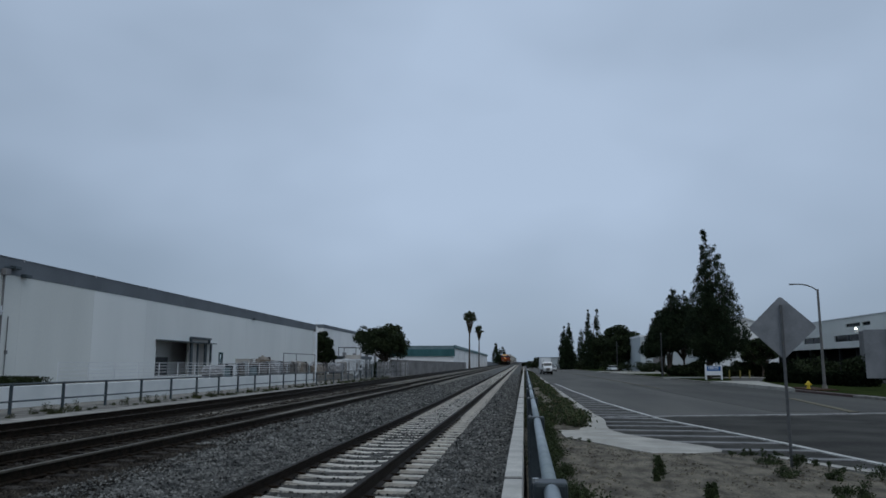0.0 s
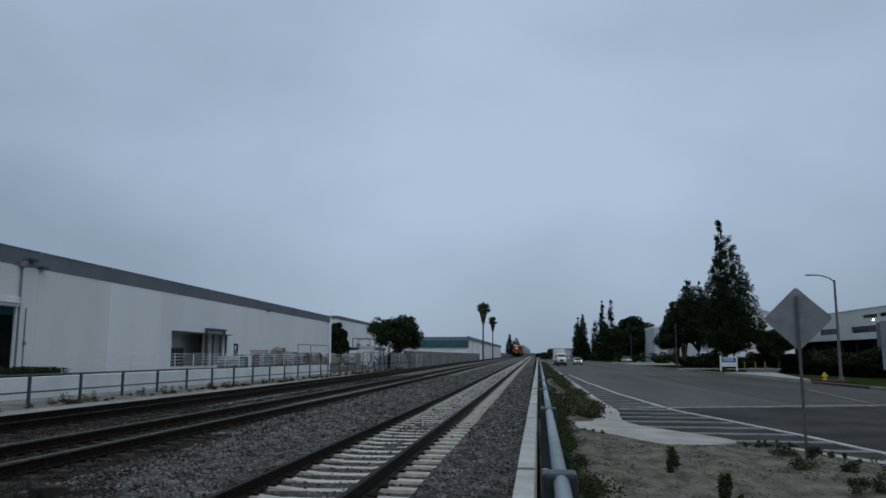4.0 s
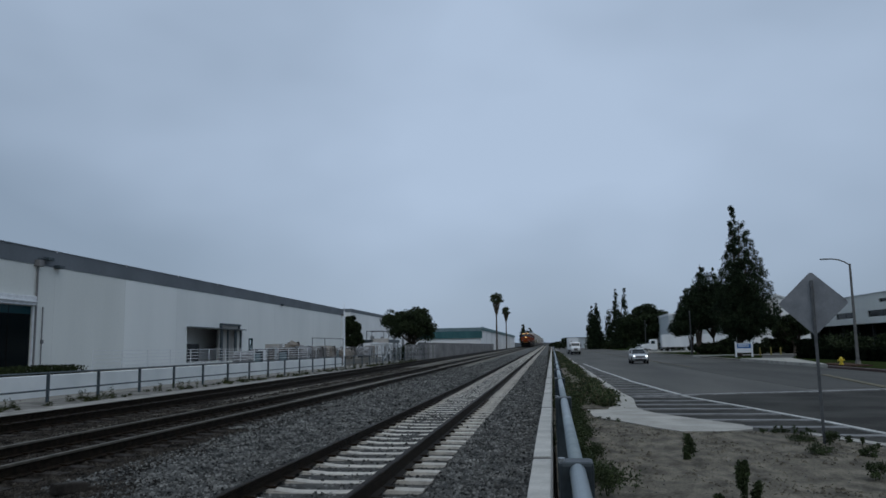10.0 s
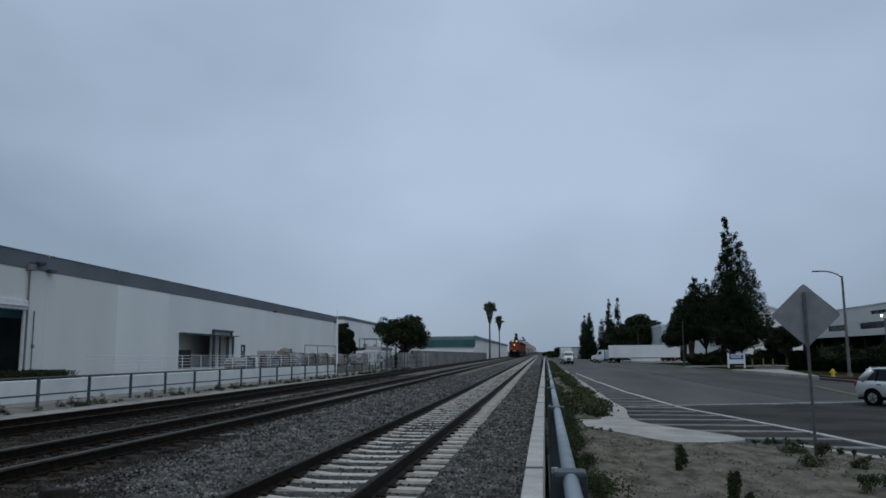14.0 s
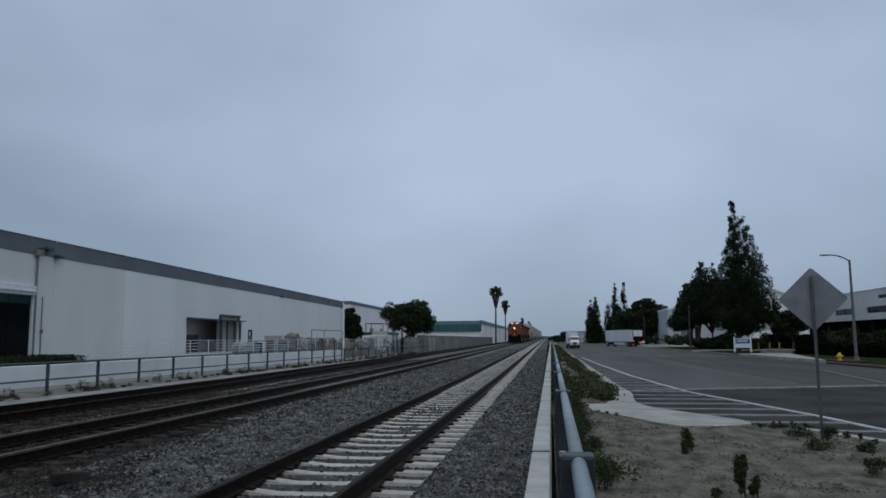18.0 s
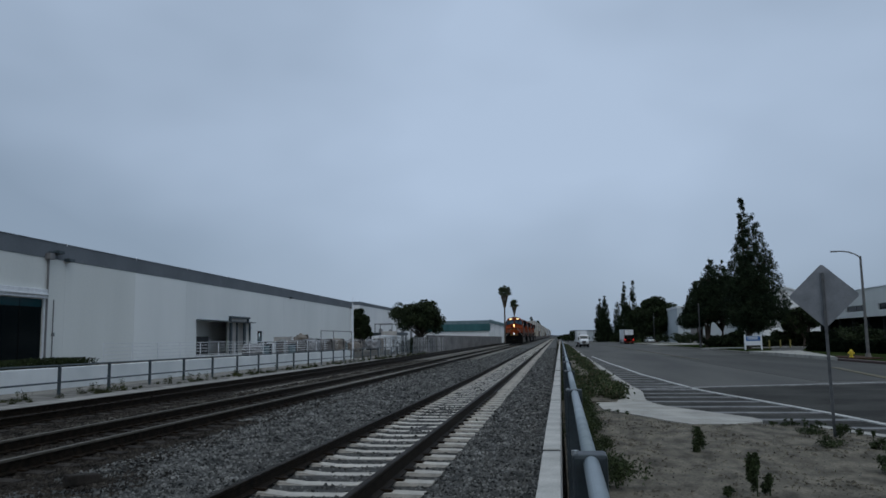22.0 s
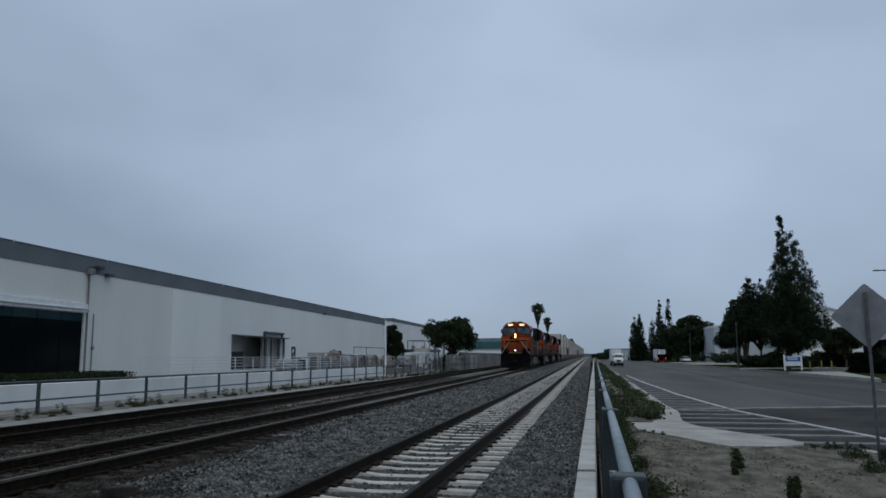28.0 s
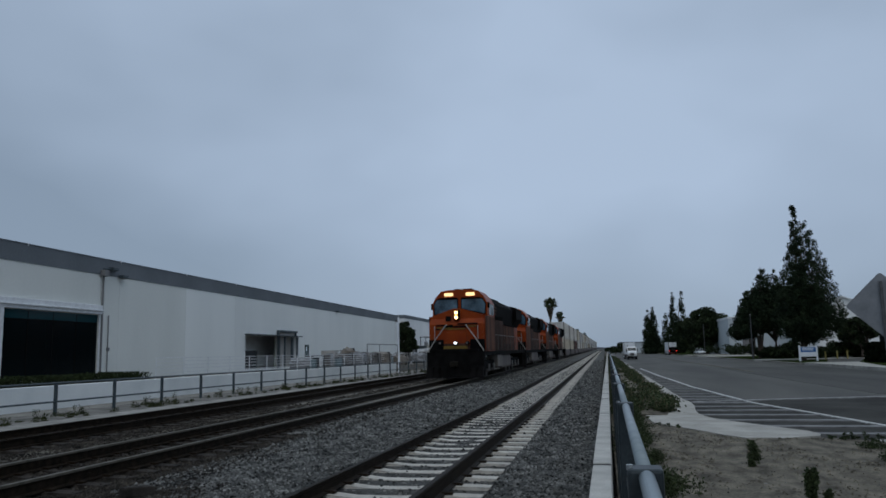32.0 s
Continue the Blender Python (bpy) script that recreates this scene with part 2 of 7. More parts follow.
GREYBLOCK = mat("grey_block", (0.15, 0.155, 0.16), (0.22, 0.225, 0.23), 0.9, scale=0.8, fine=12)
BARK = mat("bark", (0.035, 0.027, 0.02), (0.09, 0.07, 0.055), 0.9, scale=5, bump=0.5, streak=True)
PALM_BARK = mat("palm_bark", (0.06, 0.05, 0.04), (0.12, 0.10, 0.085), 0.9, scale=4, bump=0.4)
CONIFER = mat("conifer_leaf", (0.0102, 0.0187, 0.0102), (0.02975, 0.0442, 0.0221), 0.75, scale=0.8, fine=9, vary=0.45, spec=0.08)
OAK = mat("oak_leaf", (0.0128, 0.0208, 0.0096), (0.036, 0.0496, 0.0224), 0.7, scale=0.9, fine=9, vary=0.45, spec=0.1)
PALM = mat("palm_leaf", (0.03, 0.042, 0.02), (0.075, 0.09, 0.045), 0.7, scale=1, vary=0.4, spec=0.2)
PALM_DEAD = mat("dry_palm_skirt", (0.07, 0.06, 0.04), (0.14, 0.115, 0.08), 0.9, scale=1, vary=0.3, spec=0.1)
HEDGE = mat("hedge_leaf", (0.010, 0.016, 0.006), (0.030, 0.041, 0.015), 0.8, scale=1.4, vary=0.4, spec=0.08)
WEED = mat("weed_leaf", (0.01958, 0.03003, 0.01224), (0.05875, 0.07834, 0.03182), 0.75, scale=1.5, vary=0.4, spec=0.2)
# leaf colour taken to near-black to hold the shade before the office
SHADED_HEDGE = mat("shaded_hedge_leaf", (0.0045, 0.0075, 0.0045), (0.013, 0.019, 0.010), 0.85, scale=1.4, vary=0.4, spec=0.02)
EDGE_GRASS = mat("fence_foot_grass", (0.022, 0.028, 0.012), (0.06, 0.066, 0.03), 0.8, scale=1.2, vary=0.45, spec=0.05)
DRY = mat("dry_grass", (0.0992, 0.0868, 0.0544), (0.186, 0.1612, 0.1088), 0.85, scale=1.5, vary=0.35, spec=0.1)
GRASS = mat("verge_grass", (0.015, 0.024, 0.008), (0.036, 0.048, 0.017), 0.95, scale=0.5, fine=12, bump=0.5, spec=0.0)
ORANGE = mat("loco_orange", (0.1876, 0.02534, 0.003168), (0.2598, 0.04365, 0.004752), 0.42, scale=1.2, fine=20, grain=0.25, spec=0.15)
BLACK = mat("loco_black", (0.003, 0.003, 0.003), (0.0084, 0.0078, 0.0078), 0.9, scale=2, fine=30, spec=0.06)
LOCO_GREY = mat("loco_grime", (0.075, 0.062, 0.058), (0.140, 0.118, 0.110), 0.7, scale=1.0, streak=True)
BATTERY = mat("dusty_equipment_box", (0.15, 0.135, 0.12), (0.25, 0.225, 0.20), 0.75, scale=1.0, streak=True)
TANK = mat("light_grey_panel", (0.34, 0.33, 0.31), (0.46, 0.44, 0.41), 0.65, scale=1.0, streak=True)
STEEL = mat("worn_steel", (0.09, 0.085, 0.08), (0.17, 0.16, 0.15), 0.5, 0.6, scale=4)
RUBBER = mat("rubber", (0.012, 0.012, 0.013), (0.022, 0.022, 0.023), 0.8, scale=12)
SILVER_PAINT = mat("silver_car_paint", (0.52, 0.53, 0.54), (0.58, 0.59, 0.60), 0.3, 0.4, scale=1.5, spec=0.6, grain=0.05)
WHITE_PAINT = mat("white_vehicle_paint", (0.68, 0.70, 0.72), (0.78, 0.80, 0.81), 0.4, scale=1.0, fine=10, grain=0.1)
TRAILER_WHITE = mat("trailer_skin", (0.62, 0.65, 0.68), (0.74, 0.77, 0.79), 0.45, scale=0.4, streak=True, grain=0.1)
SIGN_BACK = mat("bare_aluminium", (0.1924, 0.1998, 0.2109), (0.2664, 0.2738, 0.2849), 0.45, 0.6, scale=3, fine=30, grain=0.12)
SIGN_POST = mat("sign_post", (0.075, 0.08, 0.085), (0.12, 0.125, 0.13), 0.55, 0.5, scale=6)
POLE = mat("concrete_pole", (0.10, 0.10, 0.10), (0.17, 0.17, 0.165), 0.7, scale=3)
HYDRANT = mat("hydrant_yellow", (0.55, 0.40, 0.02), (0.68, 0.52, 0.05), 0.5, scale=8)
BOLLARD = mat("faded_yellow_bollard", (0.26, 0.22, 0.07), (0.38, 0.32, 0.10), 0.6, scale=6)
BLUE = mat("sign_blue", (0.02, 0.10, 0.30), (0.03, 0.14, 0.38), 0.5, scale=4)
SIGN_WHITE = mat("sign_white", (0.70, 0.74, 0.78), (0.80, 0.83, 0.86), 0.5, scale=4)
TARP_BROWN = mat("brown_tarpaulin", (0.08, 0.076, 0.072), (0.17, 0.16, 0.152), 0.8, scale=1.2, fine=14)
TARP_GREY = mat("grey_tarpaulin", (0.15, 0.155, 0.165), (0.29, 0.295, 0.305), 0.75, scale=1.0, fine=14)
TARP_TAN = mat("tan_wrap", (0.17, 0.152, 0.132), (0.27, 0.242, 0.21), 0.8, scale=1.5, fine=14)
PLANK = mat("pallet_wood", (0.14, 0.115, 0.09), (0.26, 0.215, 0.17), 0.85, scale=4, vary=0.25)
PALE = mat("far_pale_wall", (0.39, 0.435, 0.46), (0.47, 0.515, 0.54), 0.85, scale=0.1, fine=2, grain=0.1)
FAR = mat("far_town", (0.10, 0.115, 0.13), (0.17, 0.185, 0.20), 0.9, scale=0.05, fine=0.6)
GLOW_WARM = mat("lit_headlight", (1.0, 0.55, 0.2), glow=7)
GLOW_BOARD = mat("lit_number_board", (1.0, 0.72, 0.33), glow=1.3)
GLOW_WHITE = mat("lit_car_lamp", (0.85, 0.92, 1.0), glow=6)
GLOW_RED = mat("lit_tail_lamp", (1.0, 0.03, 0.02), glow=1.2)
GLOW_WALL = mat("lit_wall_lamp", (0.95, 0.92, 0.85), glow=9)
CONT = [mat("container_" + k, a, None, 0.6, scale=0.5, streak=True) for k, a in
        (("white", (0.52, 0.51, 0.48)), ("cream", (0.48, 0.44, 0.36)), ("grey", (0.40, 0.41, 0.42)), ("rust", (0.085, 0.045, 0.036)))]


# ---- helpers of the place ----
def thing(name, m, label, category, group="", kind=""):
    ob = new(name)
    ob.matrix_basis = m
    return tagged(ob, label, category, group, kind)


def finish(name, bm, material):
    me = bpy.data.meshes.new(name)
    bm.to_mesh(me)
    bm.free()
    me.materials.append(material)
    return me


def part(name, bm, material, parent, label="", m=None, smooth=False):
    me = bm if isinstance(bm, bpy.types.Mesh) else finish(name, bm, material)
    if smooth:
        me.shade_smooth()
    ob = new(name, me)
    ob.parent = parent
    if m is not None:
        ob.matrix_basis = m
    return tagged(ob, label)


def solid(name, bm, material, label, category, group="", kind="", smooth=False):
    me = bm if isinstance(bm, bpy.types.Mesh) else finish(name, bm, material)
    if smooth:
        me.shade_smooth()
    return tagged(new(name, me), label, category, group, kind)


def box(x0, x1, y0, y1, z0, z1, bm=None, bevel=0.0):
    bm = bm or bmesh.new()
    r = bmesh.ops.create_cube(bm, size=1.0, matrix=Matrix.Translation(((x0 + x1) / 2, (y0 + y1) / 2, (z0 + z1) / 2))
                              @ Matrix.Diagonal((abs(x1 - x0), abs(y1 - y0), abs(z1 - z0), 1)))
    if bevel:
        es = list({e for v in r["verts"] for e in v.link_edges})
        bmesh.ops.bevel(bm, geom=es, offset=bevel, segments=2, affect="EDGES", profile=0.6)
    return bm


def rod(p0, p1, r0, r1=None, n=8, bm=None, caps=True):
    bm = bm or bmesh.new()
    p0, p1 = Vector(p0), Vector(p1)
    d = p1 - p0
    m = Matrix.Translation((p0 + p1) / 2) @ d.to_track_quat("Z", "Y").to_matrix().to_4x4()
    bmesh.ops.create_cone(bm, cap_ends=caps, segments=n, radius1=r0, radius2=r0 if r1 is None else r1, depth=d.length, matrix=m)
    return bm


def extrude(profile, axis, a, b, bm=None):
    """A closed outline carried along an axis from a to b. axis y: outline in x, z; axis x: outline in y, z; axis z: outline in x, y."""
    bm = bm or bmesh.new()
    put = {"y": lambda u, v, s: (u, s, v), "x": lambda u, v, s: (s, u, v), "z": lambda u, v, s: (u, v, s)}[axis]
    lo = [bm.verts.new(put(u, v, a)) for u, v in profile]
    hi = [bm.verts.new(put(u, v, b)) for u, v in profile]
    n = len(profile)
    for i in range(n):
        bm.faces.new((lo[i], lo[(i + 1) % n], hi[(i + 1) % n], hi[i]))
    bm.faces.new(lo)
    bm.faces.new(hi)
    bmesh.ops.recalc_face_normals(bm, faces=bm.faces)
    return bm


def blades(name, centres, sizes, normals_spread, rng, quad=(1.0, 0.55), lean=None):
    """Many small leaves in one mesh: each a bent quad about a centre."""
    n = len(centres)
    d = rng.normal(size=(n, 3))
    if lean is not None:
        d = d * normals_spread + lean
    d /= np.linalg.norm(d, axis=1)[:, None]
    e = np.cross(d, rng.normal(size=(n, 3)))
    e /= np.linalg.norm(e, axis=1)[:, None]
    s = np.asarray(sizes)[:, None]
    u, v = d * s * quad[0] / 2, e * s * quad[1] / 2
    bend = np.cross(d, e) * s * 0.12
    c = np.asarray(centres)
    pts = np.stack([c - u, c + v + bend, c + u, c - v + bend], axis=1).reshape(-1, 3)
    me = bpy.data.meshes.new(name)
    me.from_pydata(pts.tolist(), [], np.arange(4 * n).reshape(-1, 4).tolist())
    return me


ROCK = [(-.5, -.35, -.2), (.4, -.45, -.25), (.5, .35, -.3), (-.35, .5, -.2), (-.1, -.15, .42), (.25, .1, .36), (-.25, .3, .3)]
ROCK_F = [(0, 1, 4), (1, 5, 4), (1, 2, 5), (2, 6, 5), (2, 3, 6), (3, 0, 4), (3, 4, 6), (4, 5, 6), (0, 3, 2, 1)]


def rocks(name, pos, size, rng, material):
    """Angular stones in one mesh."""
    n = len(pos)
    base = np.array(ROCK)
    a = rng.uniform(0, 6.283, n)
    ca, sa = np.cos(a), np.sin(a)
    s = np.asarray(size)[:, None] * rng.uniform(0.6, 1.25, (n, 3))
    jit = rng.normal(0, 0.1, (n, len(ROCK), 3))
    p = (base[None] + jit) * s[:, None, :]
    q = p.copy()
    q[..., 0] = p[..., 0] * ca[:, None] - p[..., 1] * sa[:, None]
    q[..., 1] = p[..., 0] * sa[:, None] + p[..., 1] * ca[:, None]
    q += np.asarray(pos)[:, None, :]
    k = len(ROCK)
    faces = [[i + j * k for i in f] for j in range(n) for f in ROCK_F]
    me = bpy.data.meshes.new(name)
    me.from_pydata(q.reshape(-1, 3).tolist(), [], faces)
    me.materials.append(material)
    return me


def sheet(x0, x1, y0, y1, nx, ny, height, depth=0.3):
    """A ground slab with an uneven top; height(x, y) gives z."""
    xs, ys = np.linspace(x0, x1, nx + 1), np.linspace(y0, y1, ny + 1)
    vs = [(x, y, height(x, y)) for y in ys for x in xs]
    fs = [(j * (nx + 1) + i, j * (nx + 1) + i + 1, (j + 1) * (nx + 1) + i + 1, (j + 1) * (nx + 1) + i) for j in range(ny) for i in range(nx)]
    me = bpy.data.meshes.new("sheet")
    me.from_pydata(vs, [], fs)
    bm = bmesh.new()
    bm.from_mesh(me)
    bpy.data.meshes.remove(me)
    rim = [e for e in bm.edges if e.is_boundary]
    r = bmesh.ops.extrude_edge_only(bm, edges=rim)
    for v in r["geom"]:
        if isinstance(v, bmesh.types.BMVert):
            v.co.z -= depth
    bmesh.ops.recalc_face_normals(bm, faces=bm.faces)
    return bm


def bumpy(x, y, a, s):
    return a * noise.noise(Vector((x * s, y * s, 3.7)))


# the road side lies lower than the line and rises gently with distance
def fall(y):
    y = max(y, 3.0)
    return max(1.0, 2.06 / (1.7 / y + 0.0018) / y)


def settle(ob):
    """Lowers a ground mesh of the road side."""
    for v in ob.data.vertices:
        k = fall(v.co.y)
        v.co = (v.co.x * k, v.co.y * k, EYE[2] + (v.co.z - EYE[2]) * k)
    return ob


def spot(x, y, z=0.0):
    k = fall(y)
    return x * k, y * k, EYE[2] + (z - EYE[2]) * k


def lower(t):
    """Lowers a thing of the road side onto its ground."""
    x, y, z = t.location
    k = fall(y)
    t.location = spot(x, y, z)
    t.scale = (k, k, k)
    return t


CLIMB = 0.0034  # the line runs level past the viewer, then climbs


def line(y):
    return CLIMB * max(0.0, y - 30.0)



rng = np.random.default_rng(7)

# ---- ground, road, railbed ----
solid("ground", sheet(-1500, 1500, -400, 3000, 10, 10, lambda x, y: -0.75, 0.5), DIRT, "flat dusty ground reaching to the horizon", "ground", kind="structure")
settle(solid("road", sheet(2.0, 19.0, -40, 80, 24, 300, lambda x, y: -0.15 + bumpy(x, y, 0.003, 0.3), 0.25), ASPHALT,
      "grey worn asphalt road with faded markings", "road", kind="structure"))
settle(solid("road_far", sheet(2.0, 19.0, 80, 1200, 10, 400, lambda x, y: -0.15, 0.25), ASPHALT,
      "grey worn asphalt road running to the distance", "road", kind="structure"))
settle(solid("side_street", sheet(19.0, 90, 8, 34, 30, 12, lambda x, y: -0.152, 0.25), ASPHALT, "grey asphalt side street mouth", "road", kind="structure"))


def poly_slab(name, pts, z0, z1, material, label, category):
    bm = bmesh.new()
    lo = [bm.verts.new((x, y, z1)) for x, y in pts]
    f = bm.faces.new(lo)
    r = bmesh.ops.extrude_face_region(bm, geom=[f])
    for v in r["geom"]:
        if isinstance(v, bmesh.types.BMVert):
            v.co.z = z0
    bmesh.ops.recalc_face_normals(bm, faces=bm.faces)
    return settle(solid(name, bm, material, label, category, kind="structure"))


def soil_z(x, y):
    edge = min(1.0, max(0.0, (y + 2) / 4))
    return -0.005 + bumpy(x, y, 0.035, 0.9) + bumpy(x, y, 0.015, 3.1) * edge


# bare soil corner: rows of a grid cut off where the paved walk begins
def soil_edge(x):
    pts = [(0.05, 21.3), (0.92, 20.95), (1.0, 18.6), (1.62, 17.3), (2.2, 15.95), (2.5, 15.47), (3.2, 15.45), (3.88, 15.8), (4.15, 15.5), (4.58, 15.25), (4.72, 14.65), (4.95, 14.05), (5.2, 13.4), (5.6, 12.7), (9, 11.3), (14, 10.3), (40, 9)]
    return float(np.interp(x, [p[0] for p in pts], [p[1] for p in pts]))


bm = bmesh.new()
NX, NY = 70, 60
xs = np.concatenate([np.linspace(0.05, 6, 50), np.linspace(6.5, 40, NX - 49)])
grid = [[bm.verts.new((x, -12 + (soil_edge(x) + 12) * j / NY, soil_z(x, -12 + (soil_edge(x) + 12) * j / NY))) for j in range(NY + 1)] for x in xs]
for i in range(len(xs) - 1):
    for j in range(NY):
        bm.faces.new((grid[i][j], grid[i + 1][j], grid[i + 1][j + 1], grid[i][j + 1]))
settle(solid("ground_soil", bm, SOIL, "bare sandy soil corner with dry patches", "ground", kind="structure", smooth=True))
poly_slab("soil_base", [(0.05, -12), (40, -12), (40, 8.8), (14, 10), (9, 11), (5.5, 12.6), (3.6, 15), (2.3, 15.3), (1.5, 17), (0.9, 18.5), (0.8, 20.5), (0.05, 20.6)], -0.4, -0.09, SOIL,
          "compacted earth below the soil corner", "ground")

settle(solid("verge", sheet(0.05, 2.22, 20.6, 420, 10, 300, lambda x, y: -0.01 + bumpy(x, y, 0.05, 0.8) + 0.10 * math.exp(-((x - 1.1) / 0.5) ** 2), 0.35), SOIL,
      "narrow strip of earth between rail fence and kerb", "ground", kind="structure"))

# paved walk round the corner nose, then the kerb
walk_pts = [(0.92, 20.95), (1.0, 18.6), (1.62, 17.3), (2.2, 15.95), (2.5, 15.47), (3.2, 15.45), (3.88, 15.85), (3.97, 16.2), (3.88, 16.7), (3.43, 17.6), (2.85, 18.75), (2.5, 19.6), (2.35, 20.3), (2.28, 21.2),
            (2.36, 22.5), (2.5, 24.0), (2.54, 25.2), (2.46, 27.5), (2.18, 27.5), (2.05, 25.2), (1.82, 22.4), (1.57, 21.35)]
pavement = poly_slab("pavement", walk_pts, -0.4, 0.012, PATH, "pale concrete walk and kerb ramp round the corner", "pavement")
kerb = thing("kerb", pose(0, 0, 0), "pale weathered concrete kerb along the road", "kerb", kind="structure")
for i in range(50):
    settle(part("kerb_piece", box(2.18, 2.46, 27.52 + 6 * i, 33.49 + 6 * i, -0.4, 0.03, bevel=0.03), PATH, kerb))
poly_slab("kerb_return", [(4.60, 15.24), (4.76, 15.22), (5.05, 14.5), (5.35, 13.78), (5.8, 12.95), (5.6, 12.8), (5.17, 13.55), (4.9, 14.2), (4.68, 14.75)], -0.4, 0.015, PATH, "thin concrete kerb at the soil edge", "kerb")
kerb_far = thing("kerb_far", pose(0, 0, 0), "low concrete kerb across the road", "kerb", kind="structure")
for i in range(40):
    settle(part("kerb_piece", box(18.6, 19.1, 36 + 10 * i, 45.95 + 10 * i, -0.4, 0.0, bevel=0.03), RED_KERB if i == 1 else OLD_CURB, kerb_far, "red painted kerb" if i == 1 else ""))
settle(solid("verge_far", sheet(19.1, 140, 36, 800, 30, 80, lambda x, y: 0.0 + bumpy(x, y, 0.06, 0.15), 0.4), GRASS, "mown green verge and lots across the road", "verge", kind="structure"))
for n, (y0, y1, x1) in enumerate(((99, 104, 44), (150, 166, 60), (185, 195, 50))):
    settle(solid("driveway_%d" % (n + 1), box(18.55, x1, y0, y1, -0.3, 0.09, bevel=0.02), PATH, "pale concrete driveway apron", "driveway", kind="structure"))

poly_slab("driveway_apron", [(18.55, 79), (18.55, 55), (19.3, 58), (22.2, 73.5), (23.3, 79)], -0.3, 0.09, PATH, "pale concrete driveway apron by the sign", "driveway")
poly_slab("driveway_lane", [(20.6, 79.1), (23.5, 79.1), (34, 112), (29.5, 112)], -0.3, 0.085, ASPHALT, "worn asphalt drive into the lot", "driveway")
poly_slab("mulch_bed", [(19.12, 57), (19.12, 52.6), (20.5, 52.6), (21.3, 59.5), (19.6, 58.6)], -0.3, 0.08, MULCH, "brown mulch bed round the hydrant", "ground")
# thin darker slab added to lower the tone of the right lanes
poly_slab("lane_patch", [(9.9, 31.7), (9.7, 45), (9.8, 60), (10.0, 74), (18.5, 74.5), (18.5, 34), (13.5, 32.2)], -0.3, -0.141, LANE, "darker asphalt over the right half of the road", "road")


def patch_left(y):
    if y > 27.3:
        return 2.3 + (y - 27.3) * 3.4
    return float(np.interp(y, [10.4, 11.6, 12.95, 13.9, 15.2, 15.75, 17.6, 20.0, 24.5, 27.3], [14, 9, 5.7, 5.2, 4.65, 3.7, 2.7, 2.15, 2.2, 2.3]))


bm = bmesh.new()
rows = [[bm.verts.new((patch_left(y) + (18.5 - patch_left(y)) * u, y, -0.142 + bumpy(0, y, 0.003, 2))) for u in np.linspace(0, 1, 20)] for y in np.arange(10.4, 31.9, 0.3)]
for r, q in zip(rows, rows[1:]):
    for k in range(19):
        bm.faces.new((r[k], r[k + 1], q[k + 1], q[k]))
rim = bmesh.ops.extrude_edge_only(bm, edges=[e for e in bm.edges if e.is_boundary])
for v in rim["geom"]:
    if isinstance(v, bmesh.types.BMVert):
        v.co.z -= 0.1
bmesh.ops.recalc_face_normals(bm, faces=bm.faces)
settle(solid("road_patch", bm, DARK_ASPHALT, "darker newer asphalt by the hatching", "road", kind="structure"))

# painted marks
marks = thing("road_marking", pose(0, 0, 0), "worn white road lines and hatching", "road marking", kind="structure")


def stripe(a, b, w, material, z=-0.112, name="line"):
    a, b = Vector((*a, 0)), Vector((*b, 0))
    n = max(1, int((b - a).length / 0.7))
    d = (b - a).normalized()
    s = Vector((-d.y, d.x, 0)) * w / 2
    bm = bmesh.new()
    rows = []
    for i in range(n + 1):
        p = a + (b - a) * i / n
        zz = -0.15 + bumpy(p.x, p.y, 0.012, 0.3) + 0.035
        rows.append([bm.verts.new((p.x + k * s.x, p.y + k * s.y, zz - h)) for k, h in ((-1, 0.03), (-1, 0), (1, 0), (1, 0.03))])
    for r, q in zip(rows, rows[1:]):
        for k in range(3):
            bm.faces.new((r[k], r[k + 1], q[k + 1], q[k]))
    return settle(part(name, bm, material, marks))


diag = [(6.95, 12.2), (6.72, 14.6), (6.4, 16.6), (6.1, 18.8), (5.55, 22.0), (4.62, 27.2), (3.95, 38), (3.5, 55), (3.2, 75)]
for a, b in zip(diag, diag[1:]):
    stripe(a, b, 0.16, WHITE_LINE)
stripe((2.8, 27.6), (14.2, 31.1), 0.36, STOP_LINE)
stripe((14.6, 44), (12.8, 31.6), 0.34, YELLOW_LINE)
stripe((10.6, 60), (10.6, 300), 0.14, YELLOW_LINE)
y = 14.4
while y < 62:
    xl = float(np.interp(y, [13, 14.4, 15.6, 17.7, 19.5, 21.2, 23.0, 25.2, 27.0], [5.9, 5.2, 4.3, 3.5, 2.75, 2.4, 2.5, 2.62, 2.56]))
    xr = float(np.interp(y, [p[1] for p in diag], [p[0] for p in diag])) - 0.12
    if xr - xl > 0.3:
        stripe((xl, y + 0.10 * (xr - xl)), (xr, y), 0.36, FAINT_LINE, name="hatch")
    y += 1.5 + (y - 16) * 0.02

# railbed
def bed_z(x, y):
    z = 0.02 + bumpy(x, y, 0.03, 1.4) * (1 if y < 60 else 0) + 0.05 * math.exp(-((x + 5.2) / 0.8) ** 2)
    if x <= -3.55:
        z += 0.03 * math.exp(-((x + 3.75) / 0.45) ** 2)
    if -3.55 < x < -1.5:
        z = -0.012 + bumpy(x, y, 0.012, 2.0) * (1 if y < 60 else 0)
    return z + line(y)


